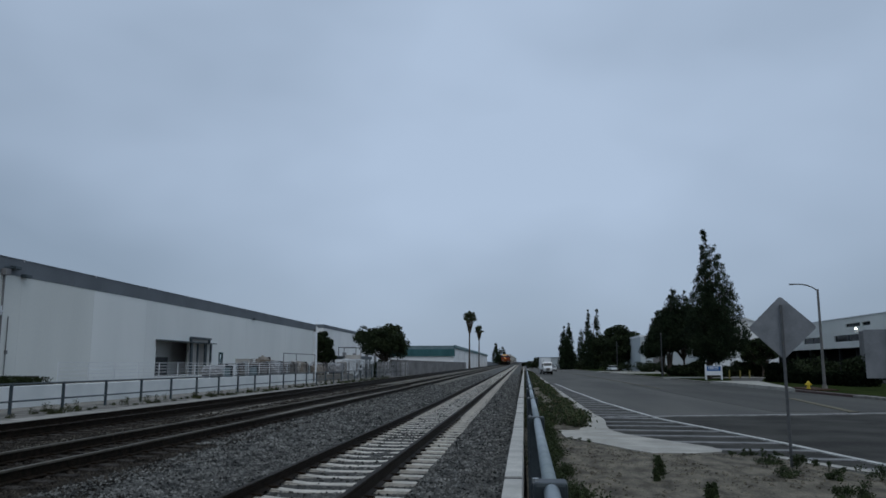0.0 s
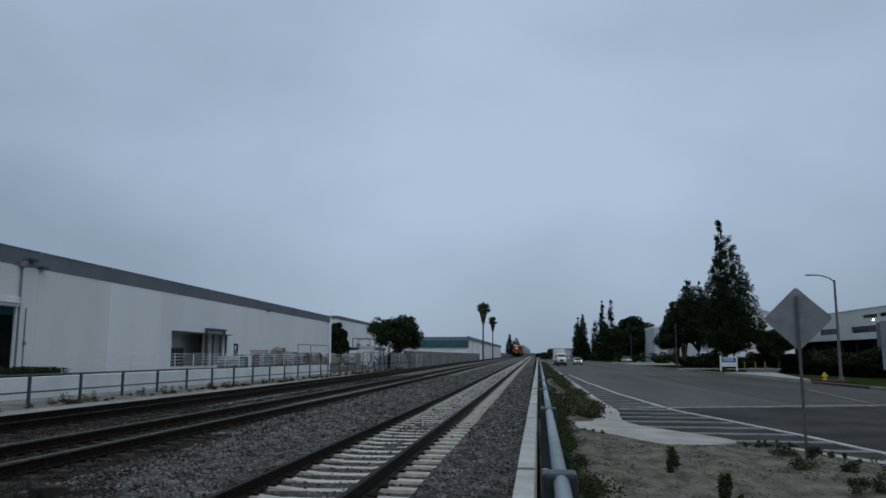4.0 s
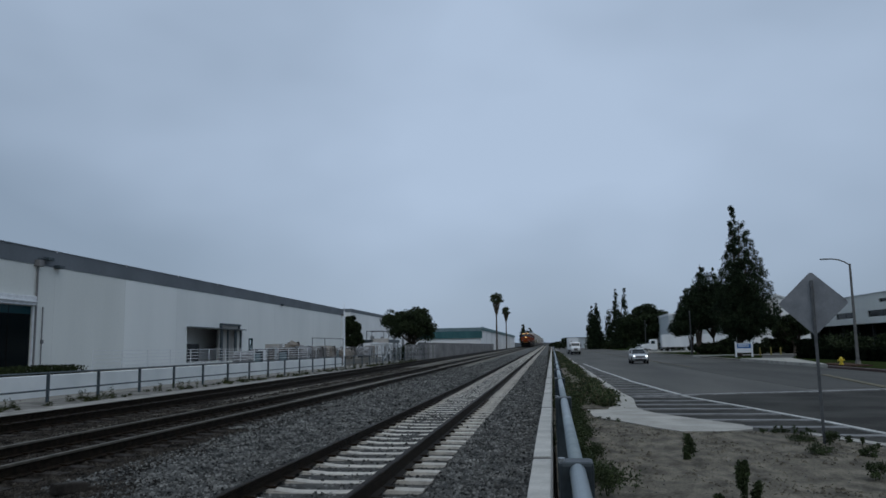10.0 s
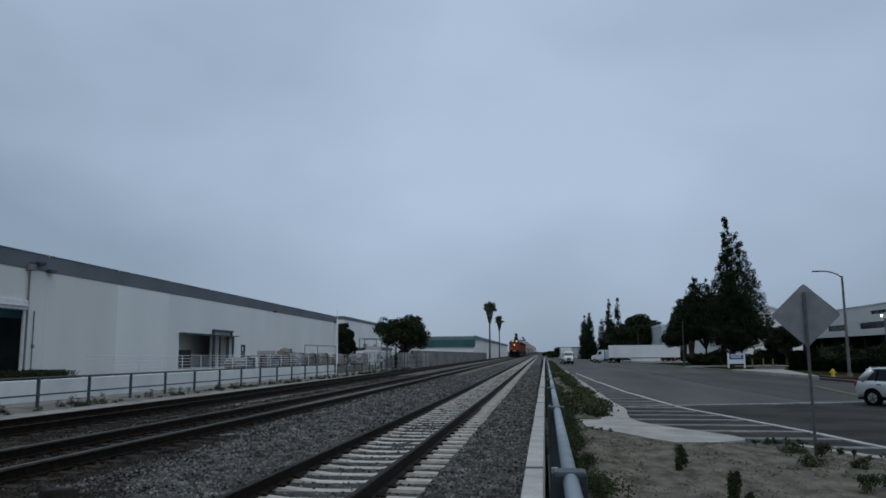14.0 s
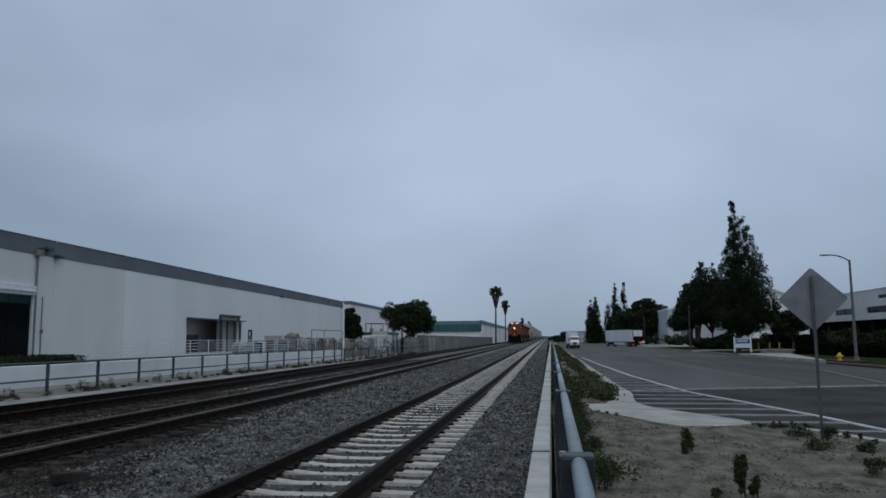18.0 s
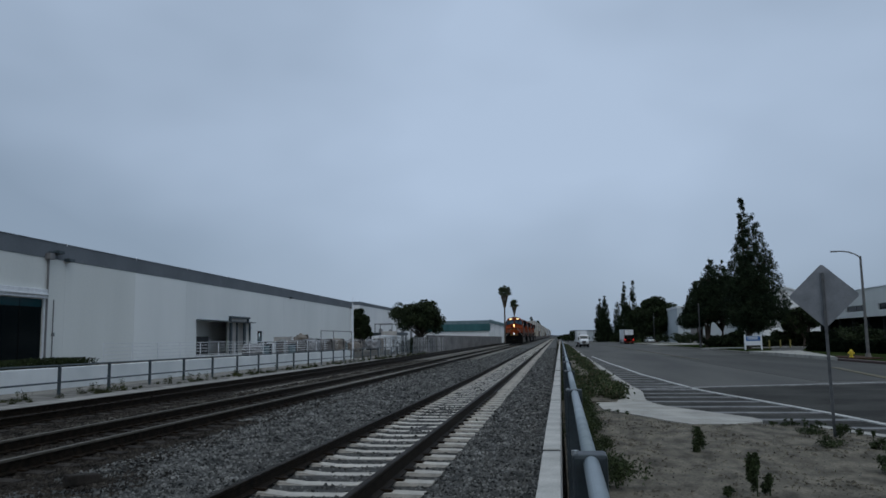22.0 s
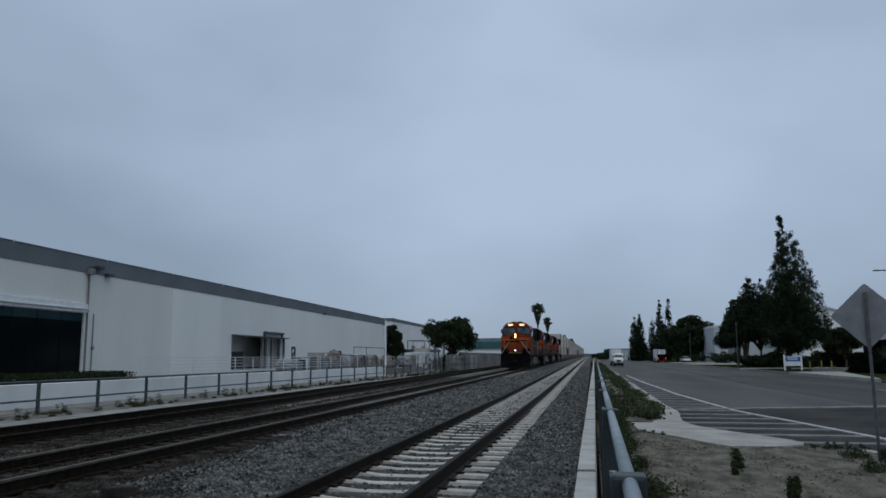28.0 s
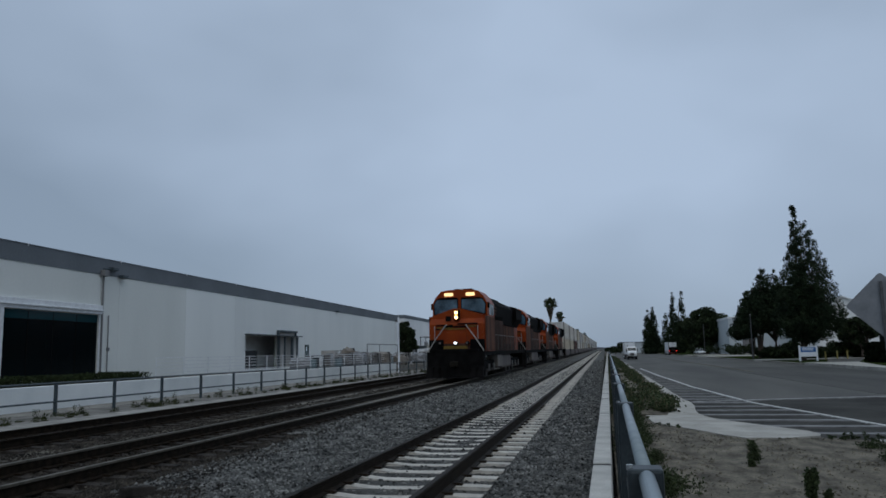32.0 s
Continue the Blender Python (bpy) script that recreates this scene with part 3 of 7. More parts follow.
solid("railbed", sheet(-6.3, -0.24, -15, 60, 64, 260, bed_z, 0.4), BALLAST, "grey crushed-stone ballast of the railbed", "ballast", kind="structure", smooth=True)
# the main bed steps from dark brown to a paler tone at y = 25
solid("railbed_dark", sheet(-14.35, -6.3, -15, 25, 38, 90, lambda x, y: bumpy(x, y, 0.03, 1.2) + line(y), 0.4), DARK_BROWN, "dark ballast of the main tracks, nearer stretch", "ballast", kind="structure", smooth=True)
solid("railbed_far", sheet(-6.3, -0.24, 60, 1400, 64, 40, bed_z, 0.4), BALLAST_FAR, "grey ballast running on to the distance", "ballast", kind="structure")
solid("railbed_dark_far", sheet(-14.35, -6.3, 25, 1400, 4, 60, lambda x, y: line(y), 0.4), MAIN_BED_FAR, "paler ballast running on to the distance", "ballast", kind="structure")

solid("gravel_strip", sheet(-10.75, -9.45, -15, 400, 12, 200, lambda x, y: 0.02 + line(y) + bumpy(x, y, 0.03, 1.2) * (1 if y < 60 else 0.3) + 0.03 * (1 - ((x + 10.1) / 0.65) ** 2), 0.3), STRIP, "worn brownish gravel between the main tracks", "ballast", kind="structure")

# low concrete wall beside the near track, in panels eight feet long
curb_wall = thing("curb_wall", pose(-0.03, 0, 0, 0.05, 0, -0.2), "low pale concrete wall in jointed panels beside the ballast", "low wall", kind="structure")
panel = finish("wall_panel", box(-0.225, -0.018, 0.024, 2.376, -0.6, 0.40, bevel=0.016), CURB)
joint = finish("joint_strip", box(-0.222, -0.021, -0.03, 0.03, 0.0, 0.392), JOINT_DARK)
for i in range(-8, 170):
    part("joint_strip", joint, JOINT_DARK, curb_wall, m=pose(0, 6.76 + 2.4 * i, 0))
    part("wall_panel", panel, CURB, curb_wall, m=pose(0.0 + random.uniform(-.004, .004), 6.76 + 2.4 * i, random.uniform(-.012, .012), random.uniform(-.25, .25)))

# ---- tracks ----
RAILS = [(-0.035, 0.17), (-0.035, 0.145), (-0.012, 0.125), (-0.012, 0.03), (-0.07, 0.012), (-0.07, 0), (0.07, 0), (0.07, 0.012), (0.012, 0.03), (0.012, 0.125), (0.035, 0.145), (0.035, 0.17)]


def carry(profile, stations):
    """A closed outline in x, z carried through stations (y, rise)."""
    bm = bmesh.new()
    rings = [[bm.verts.new((u, y, v + h)) for u, v in profile] for y, h in stations]
    n = len(profile)
    for lo, hi in zip(rings, rings[1:]):
        for i in range(n):
            bm.faces.new((lo[i], lo[(i + 1) % n], hi[(i + 1) % n], hi[i]))
    bm.faces.new(rings[0])
    bm.faces.new(rings[-1])
    bmesh.ops.recalc_face_normals(bm, faces=bm.faces)
    return bm


def track(x, name, label, tie_mat, spacing, z_tie, y_ties, tall=1.0, left=-0.7525, head=None, left_tall=None):
    tr = thing(name, pose(x, 0, 0), label, "track", kind="structure")
    ways = [(y, line(y)) for y in (-15, 30, 300, 1300)]
    for s, h in ((left, left_tall or tall), (0.7525, tall)):
        part("rail", carry([(s + u * 1.08, z_tie + v * 1.1 * h) for u, v in RAILS], ways), RAIL, tr, "dark rusty steel rail")
        # pale head colour also covers the sides, for light caught on the rail head
        w, lip = (0.040, 0.158) if head else (0.028, 0.184)
        top = [(s - w, z_tie + lip * h), (s + w, z_tie + lip * h), (s + w, z_tie + 0.190 * h), (s - w, z_tie + 0.190 * h)]
        part("rail_head", carry(top, ways), head or RAIL, tr, "worn running surface")
    prof = [(-1.27, -0.16), (1.27, -0.16), (1.27, -0.006), (0.95, 0.005), (0.62, 0.0), (0.3, -0.034), (-0.3, -0.034), (-0.62, 0.0), (-0.95, 0.005), (-1.27, -0.006)]
    bm = bmesh.new()
    top = []
    for k in (-1, 1):
        top.append([bm.verts.new((u, k * (0.108 if v > -0.1 else 0.14), v)) for u, v in prof])
    n = len(prof)
    for i in range(n):
        bm.faces.new((top[0][i], top[0][(i + 1) % n], top[1][(i + 1) % n], top[1][i]))
    bm.faces.new(top[0])
    bm.faces.new(top[1])
    bmesh.ops.recalc_face_normals(bm, faces=bm.faces)
    me = finish("tie", bm, tie_mat)
    clip = finish("rail_clip", box(-0.16, 0.16, -0.045, 0.045, 0, 0.035, bevel=0.01), RAIL)
    y = y_ties[0]
    while y < y_ties[1]:
        part("tie", me, tie_mat, tr, m=pose(random.uniform(-.01, .01), y + random.uniform(-.012, .012), z_tie - 0.002 + line(y), 0, 0, random.uniform(-.3, .3)))
        if y < 24:
            for s in (left, 0.7525):
                part("rail_clip", clip, RAIL, tr, m=pose(s, y, z_tie + line(y)))
        y += spacing
    return tr


TIE_STEP = 0.6626
near_track = track(-2.79, "track_near", "siding on pale concrete ties in grey ballast", TIE, TIE_STEP, 0.03, (3.232 - 24 * TIE_STEP, 130), 1.12, -0.71, left_tall=0.85)
bm = bmesh.new()
for k in range(int((420 - 130) / TIE_STEP)):
    y = 130.2 + k * TIE_STEP
    box(-1.27, 1.27, y - 0.125, y + 0.125, line(y) - 0.1, line(y) + 0.028, bm)
tagged(part("distant_ties", bm, TIE, near_track), kind="stuff")
track(-8.06, "track_middle", "main track on dark ties in dark ballast", OLD_TIE, 0.6, 0.03, (-12.0, 60), head=RAIL_TOP)
track(-12.3, "track_far", "far main track on dark ties", OLD_TIE, 0.6, 0.03, (-12.2, 60))


# loose ballast stones
def scatter(x0, x1, y0, y1, dens, size, zf, keep=None):
    n = int((x1 - x0) * (y1 - y0) * dens)
    p = np.stack([rng.uniform(x0, x1, n), rng.uniform(y0, y1, n), np.zeros(n)], axis=1)
    if keep is not None:
        p = p[keep(p)]
    p[:, 2] = [zf(a, b) for a, b, _ in p]
    return p, rng.uniform(0.6, 1.4, len(p)) * size


def off_ties(p):
    """Between the ties stones lie lower; on the tie tops there are few."""
    on = (p[:, 0] > -3.5) & (p[:, 0] < -1.5)
    rail = np.abs(np.abs(p[:, 0] + 2.79) - 0.7525) < 0.09
    ph = np.abs(((p[:, 1] - 3.232) / TIE_STEP + 0.5) % 1 - 0.5) * TIE_STEP
    lucky = rng.uniform(size=len(p)) < np.where(np.abs(p[:, 1] - 18.6) < 1.0, 0.6, 0.012)
    few = rng.uniform(size=len(p)) < 0.3
    return ~(on & ((ph < 0.14) & ~lucky)) & ~(on & (ph >= 0.14) & ~few & ~lucky) & ~rail


pos, siz = [], []
for x0, x1, y0, y1, d, s in ((-5.3, -0.25, -10, 3.5, 90, 0.05), (-5.2, -0.25, 3.5, 9, 620, 0.044), (-6.35, -0.25, 9, 16, 420, 0.05), (-6.3, -0.25, 16, 30, 190, 0.062), (-6.3, -0.25, 30, 60, 60, 0.075), (-6.3, -0.25, 60, 80, 22, 0.09), (-6.3, -0.25, 80, 110, 9, 0.10), (-7.0, -6.3, 16, 26, 150, 0.06), (-7.15, -6.3, 26, 60, 60, 0.09)):
    a, b = scatter(x0, x1, y0, y1, d, s, lambda x, y: bed_z(x, y) - 0.002, off_ties)
    pos.append(a)
    siz.append(b)
solid("ballast_stones", rocks("ballast_stones", np.concatenate(pos), np.concatenate(siz), rng, STONE), STONE, "loose grey crushed stones of the ballast", "ballast", kind="stuff")
def main_bed_z(x, y):
    """Top of the bed round the main tracks, with the gravel ridge between them."""
    if x > -6.3:
        return bed_z(x, y)
    ridge = 0.02 + 0.03 * (1 - ((x + 10.1) / 0.65) ** 2) if -10.75 < x < -9.45 else 0.005
    return ridge + line(y) + bumpy(x, y, 0.03, 1.2)


pos, siz = [], []
for x0, x1, y0, y1, d, s in ((-6.9, -4.9, 5, 9.5, 420, 0.046), (-6.9, -5.6, 9.5, 13, 260, 0.05), (-6.9, -6.1, 13, 22, 150, 0.055), (-10.7, -9.5, 7, 24, 230, 0.045), (-10.7, -9.5, 24, 60, 50, 0.07), (-14.3, -6.7, 8, 22, 90, 0.06)):
    a, b = scatter(x0, x1, y0, y1, d, s, main_bed_z)
    pos.append(a)
    siz.append(b)
solid("dark_stones", rocks("dark_stones", np.concatenate(pos), np.concatenate(siz), rng, DIRTY_STONE), DIRTY_STONE, "dark dirty crushed stones", "ballast", kind="stuff")
a, b = scatter(0.1, 6.0, 4.5, 7.6, 900, 0.032, lambda x, y: soil_z(x, y) + 0.004)
a2, b2 = scatter(0.1, 6.5, 7.6, 17, 9, 0.018, lambda x, y: soil_z(x, y) + 0.003, lambda p: np.array([q[1] < soil_edge(q[0]) for q in p]))
settle(solid("gravel", rocks("gravel", np.concatenate([a, a2]), np.concatenate([b, b2]), rng, STONE), STONE, "fine grey gravel spread on the soil", "gravel", kind="stuff"))

# ---- railings along the line ----
pipe_fence = thing("pipe_fence", pose(-0.028, 0, 0, 0.05, 0, -0.28), "galvanised steel pipe railing through square posts beside the low wall", "railing", kind="structure")
post_me = finish("post", box(-0.058, 0.052, -0.055, 0.055, -0.6, 1.328, bevel=0.012), GALV_DARK)
pipe_me = finish("pipe", rod((0, 0.0, 0), (0, 3.03, 0), 0.0255, n=20), GALV)
low_me = finish("lower_pipe", rod((0, 0.0, 0), (0, 3.03, 0), 0.024, n=10), GALV_DARK)
bolt_me = finish("bolt", rod((0, 0, 0), (0, 0, 0.016), 0.011, n=8), SILVER)
for i in range(-4, 90):
    y = 2.56 + 3.03 * i
    part("pipe", pipe_me, GALV, pipe_fence, "bare galvanised top pipe" if i == 0 else "", pose(0.10, y, 1.30), smooth=True)
    part("lower_pipe", low_me, GALV_DARK, pipe_fence, m=pose(0.10, y, 0.82), smooth=True)
    pt_ = part("post", post_me, GALV_DARK, pipe_fence, m=pose(0.10, y, 0))
    part("bolt", bolt_me, SILVER, pt_, m=pose(-0.05, -0.02, 1.322))
    

solid("ground_yard", sheet(-75, -14.35, -15, 520, 20, 60, lambda x, y: -0.01, 0.4), OLD_CURB, "pale concrete yard beside the line", "ground", kind="structure")
solid("ground_fence_strip", sheet(-18.3, -15.12, -15, 118, 8, 140, lambda x, y: 0.012 + bumpy(x, y, 0.012, 0.9), 0.1), DUSTY, "dusty grey earth strip along the fence foot", "ground", kind="structure")
kerb_left = thing("kerb_left", pose(0, 0, 0), "weathered concrete edge strip along the tracks", "kerb", kind="structure")
left_piece = finish("kerb_piece", box(-15.1, -13.93, 0.01, 5.99, -0.4, 0.10, bevel=0.03), LEFT_CURB)
for i in range(40):
    part("kerb_piece", left_piece, OLD_CURB, kerb_left, m=pose(0, 2 + 6 * i, 0))
rail_fence = thing("rail_fence", pose(-17.4, 0, 0), "dark painted two-rail pipe fence", "fence", kind="structure")
fpost = finish("post", box(-0.045, 0.045, -0.045, 0.045, -0.1, 1.06, bevel=0.01), FENCE)
frail = finish("fence_rail", rod((0, 0, 0), (0, 3.03, 0), 0.03, n=8), FENCE)
for i in range(-2, 25):
    y = 24.85 + 3.03 * i
    part("post", fpost, FENCE, rail_fence, m=pose(0, y, 0))
    for z in (1.03, 0.44):
        part("fence_rail", frail, FENCE, rail_fence, m=pose(0, y, z))

# ---- warehouse on the yard ----
wh = thing("warehouse", pose(-29.75, 30, 0, 0, 0, 1.95), "long white tilt-up warehouse with a grey parapet band", "warehouse")
L0, L1 = -25.0, 90.2  # along the wall
WIN, DOCK, DOOR = (3.2, 11.2, 0.75, 4.5), (32.3, 44.6, 0.7, 3.72), (47.2, 48.6, 0.7, 2.95)
TOP, BAND = 7.95, 6.98


def wall_with_holes(holes, y0, y1, z0, z1, x0, x1, parent, material, name="wall", seams=()):
    """Wall panels around openings; each opening goes through."""
    cuts = sorted(holes)
    y = y0

    def panels(p, q, r, s):
        edges = [p] + [j for j in seams if p + 0.3 < j < q - 0.3] + [q]
        for a, b in zip(edges, edges[1:]):
            if b - a > 0.01:
                part(name, box(x0, x1, a, b, r, s), material, parent)

    for a, b, c, d in cuts:
        spans = [(y, a, z0, z1), (a, b, d, z1)]
        if c > z0 + 0.02:
            spans.append((a, b, z0, c))
        for p, q, r, s in spans:
            panels(p, q, r, s)
        y = b
    panels(y, y1, z0, z1)


JOINTS = [4.85 + 8.46 * k for k in range(-3, 11)]
# panels past this joint: whiter paint, plus skylight on the far end as colour
BRIGHT_FROM = JOINTS[5]
wall_with_holes([WIN], L0, BRIGHT_FROM, -0.3, BAND, -0.4, 0, wh, WALL, seams=JOINTS)
wall_with_holes([DOCK, DOOR], BRIGHT_FROM, L1, -0.3, BAND, -0.4, 0, wh, BRIGHT_WALL, seams=JOINTS)
part("parapet", box(-0.42, 0.03, L0, L1, BAND, TOP), PARAPET, wh, "dark grey painted parapet band")
part("parapet_cap", box(-0.5, 0.06, L0, L1 + 0.05, TOP, TOP + 0.06), PARAPET, wh)
part("corner_trim", box(0.0, 0.05, L1 - 0.8, L1 + 0.004, -0.3, BAND), SIGN_WHITE, wh, "bright white corner strip")
part("end_wall", box(-50, -0.42, L1 - 0.4, L1, -0.3, TOP), WALL, wh)
part("end_wall", box(-50, -0.42, L0, L0 + 0.4, -0.3, TOP), WALL, wh)
part("roof", box(-50, -0.42, L0 + 0.4, L1 - 0.4, TOP - 0.7, TOP - 0.5), PARAPET, wh)
part("back_wall", box(-50.4, -50, L0, L1, -0.3, TOP), WALL, wh)
for y in JOINTS:
    if not (WIN[0] < y < WIN[1] or DOCK[0] < y < DOCK[1]):
        part("panel_joint", box(0.0, 0.003, y - 0.008, y + 0.008, -0.3, BAND), JOINT, wh)
    part("cap_seam", box(-0.1, 0.065, y - 0.03, y + 0.03, TOP - 0.06, TOP + 0.10), TRIM, wh)
# office window with mullions
win = part("window", box(-0.08, -0.04, WIN[0], WIN[1], WIN[2], WIN[3]), BLACK_GLASS, wh, "wide dark glazed office window")
for y in np.linspace(WIN[0], WIN[1], 5)[1:-1]:
    part("mullion", box(-0.04, -0.02, y - 0.02, y + 0.02, WIN[2], WIN[3]), BLACK, win)
part("transom", box(-0.04, -0.016, WIN[0], WIN[1], 3.98, 4.02), BLACK, win)
part("top_light", box(-0.04, -0.032, WIN[0], WIN[1], 4.02, WIN[3]), TOP_GLASS, win, "teal tinted top light")
part("window_head", box(0.0, 0.22, WIN[0] - 0.4, WIN[1] + 0.14, WIN[3] + 0.02, WIN[3] + 0.58, bevel=0.03), TRIM, wh, "white projecting head band")
part("window_head", box(0.0, 0.32, WIN[0] - 0.4, WIN[1] + 0.14, WIN[3] + 0.2, WIN[3] + 0.3, bevel=0.02), TRIM, wh)
part("jamb", box(0.0, 0.08, WIN[1] + 0.0, WIN[1] + 0.14, 0.0, WIN[3] + 0.02), TRIM, wh)
part("jamb", box(0.0, 0.2, WIN[0] - 0.42, WIN[0] - 0.02, 0.0, WIN[3] + 0.05), TRIM, wh)
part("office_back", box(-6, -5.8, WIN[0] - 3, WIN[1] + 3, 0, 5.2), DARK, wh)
# downpipes, scupper heads, lamps
for y in (11.46, 88.9):
    part("downpipe", rod((0.1, y, 0.3), (0.1, y, 7.0), 0.06 if y < 50 else 0.13), DOCK_GREY if y < 50 else TRIM, wh)
    part("scupper", box(0.03, 0.35, y - 0.25, y + 0.25, 6.88, 7.25, bevel=0.03), DOCK_GREY, wh)
part("vent_pipe", rod((0.06, 12.18, 0.3), (0.06, 12.18, 4.5), 0.032), DOCK_GREY, wh)
part("meter_box", box(0.02, 0.12, 12.12, 12.3, 2.3, 2.52), DOCK_GREY, wh)
part("lamp_bracket", rod((0.04, 11.5, 7.35), (0.3, 12.6, 7.4), 0.05), FENCE, wh)
for y, z in ((12.3, 7.4), (13.4, 7.02), (58.1, 7.02)):
    part("wall_lamp", box(0.03, 0.4, y - 0.3, y + 0.3, z - 0.1, z + 0.1, bevel=0.04), FENCE, wh, "dark wall pack lamp")
# loading dock recess
part("recess_back", box(-2.6, -2.4, DOCK[0] - 1, DOCK[1] + 1, 0, 4.4), BRIGHT_WALL, wh)
# grey near side and ceiling carry the recess shade, darker towards the left
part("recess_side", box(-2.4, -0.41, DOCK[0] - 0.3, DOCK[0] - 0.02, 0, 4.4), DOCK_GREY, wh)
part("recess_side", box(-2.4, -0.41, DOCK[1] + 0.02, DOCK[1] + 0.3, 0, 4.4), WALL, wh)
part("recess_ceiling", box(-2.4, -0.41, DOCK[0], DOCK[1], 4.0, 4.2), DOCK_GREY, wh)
part("recess_floor", box(-2.4, -0.41, DOCK[0], DOCK[1], 0.4, 0.69), OLD_CURB, wh)
part("door_leaf", box(-0.36, -0.3, 39.8, 44.6, 0.7, 3.72), TANK, wh, "pale sectional dock door")
for y, w in ((39.8, 0.2), (41.35, 0.08), (43.35, 0.22), (44.75, 0.12)):
    part("dock_post", box(-0.02, 0.14, y - w, y + w, 0.7, 3.7), FENCE, wh)
part("door_track", box(-0.02, 0.1, 39.9, 43.9, 3.72, 4.12), TANK, wh, "pale panel of the raised dock door")
part("dock_head", box(-0.02, 0.3, 39.4, 44.3, 4.12, 4.3), FENCE, wh)
for y in (39.5, 44.1):
    part("dock_head", box(0.0, 0.2, y - 0.12, y + 0.12, 3.72, 4.12), FENCE, wh)
part("canopy", box(0.0, 0.5, 32.2, 45.3, 3.73, 3.81), FENCE, wh)
part("dock_bumper", box(-1.4, -0.5, 33.1, 36.0, 0.7, 2.35), DARK, wh, "dark stacked bins in the recess")
part("door", box(-0.06, -0.02, DOOR[0], DOOR[1], DOOR[2], DOOR[3]), TEAL_GLASS, wh, "dark green side door with a small pane")
part("door_pane", box(-0.02, -0.012, 47.65, 47.95, 2.3, 2.75), SIGN_WHITE, wh)

# low white wall with planter hedge, dock platform
low_wall = solid("low_wall", box(-20.35, -20.0, 4, 72.6, -0.3, 0.84, bevel=0.02), LOW_WALL, "low white painted retaining wall along the yard", "wall", kind="structure")
solid("dock_platform", box(-28.9, -20.35, 40, 92, -0.3, 0.62), OLD_CURB, "raised concrete dock platform", "platform", kind="structure")
solid("planter_soil", box(-28.9, -20.35, 4, 39.99, -0.3, 0.72), SOIL, "raised planter soil behind the low wall", "planter", kind="structure")

# ---- plants ----
def leafy(name, me, material):
    me.materials.append(material)
    return me


def conifer(x, y, h, spires, seed, label, clear=0.05, n=12000, leaf=0.3, clump=0.55, open_top=0.45):
    """A shaggy conifer: leaders (offset, share of the height, width at the foot), each a cone of
    many small tufts on limbs; towards the top the tufts stand apart and the sky shows through."""
    g = np.random.default_rng(seed)
    t = thing("conifer_tree", pose(x, y, 0), label, "tree", "trees along the road")
    bm = bmesh.new()
    limbs = bmesh.new()
    cs, ss = [], []
    vol = sum(f * w for _, f, w in spires)
    for dx, frac, w in spires:
        hh = h * frac
        rod((0, 0, -0.1), (dx * 0.25, 0, hh * 0.3), 0.014 * hh + 0.05, 0.009 * hh + 0.03, 8, bm)
        rod((dx * 0.25, 0, hh * 0.29), (dx, 0, hh * 0.97), 0.009 * hh + 0.03, 0.02, 8, bm)
        tufts = max(40, int(n / 34 * frac * w / vol * (0.6 if w < 3.0 else 1.0)))
        for k in range(tufts):
            u = clear + (1 - clear) * (1 - math.sqrt(1 - (k + g.uniform(0, 1)) / tufts)) if w > 3.0 else clear + (1 - clear) * g.uniform(0, 1)
            if u > 1 - open_top and g.uniform() < 0.5 * ((u - 1 + open_top) / open_top) ** 0.5:
                continue
            prof = ((1 - u) / (1 - clear)) ** 0.8 * min(1.0, (u - clear) / 0.12 + 0.6)
            r = w / 2 * prof * g.uniform(0.15, 1.08) ** 0.6 + 0.08
            a = g.uniform(0, 6.283)
            c = np.array([dx + r * math.cos(a), r * math.sin(a), hh * u + 0.18 * r])
            if k % 3 == 0 and r > 0.5:
                rod((dx, 0, hh * u - 0.1 * r), c, 0.03, 0.01, 4, limbs, caps=False)
            rad = clump * g.uniform(0.6, 1.2) * (0.6 + 0.5 * min(1.0, prof * 1.6))
            m = int(34 * g.uniform(0.7, 1.3))
            p = g.normal(size=(m, 3))
            p = p / np.linalg.norm(p, axis=1)[:, None] * (g.uniform(0.05, 1, m) ** 0.45)[:, None] * rad
            cs.append(c + p * [1, 1, 1.15])
            ss.append(g.uniform(0.6, 1.25, m) * leaf)
    part("trunk", bm, BARK, t)
    tagged(part("branching", limbs, BARK, t), kind="stuff")
    me = blades("crown", np.concatenate(cs), np.concatenate(ss), 0.9, g, (1.0, 0.55), lean=np.array([0, 0, -0.25]))
    part("crown", leafy("crown", me, CONIFER), CONIFER, t)
    return lower(t) if x > 3 else t


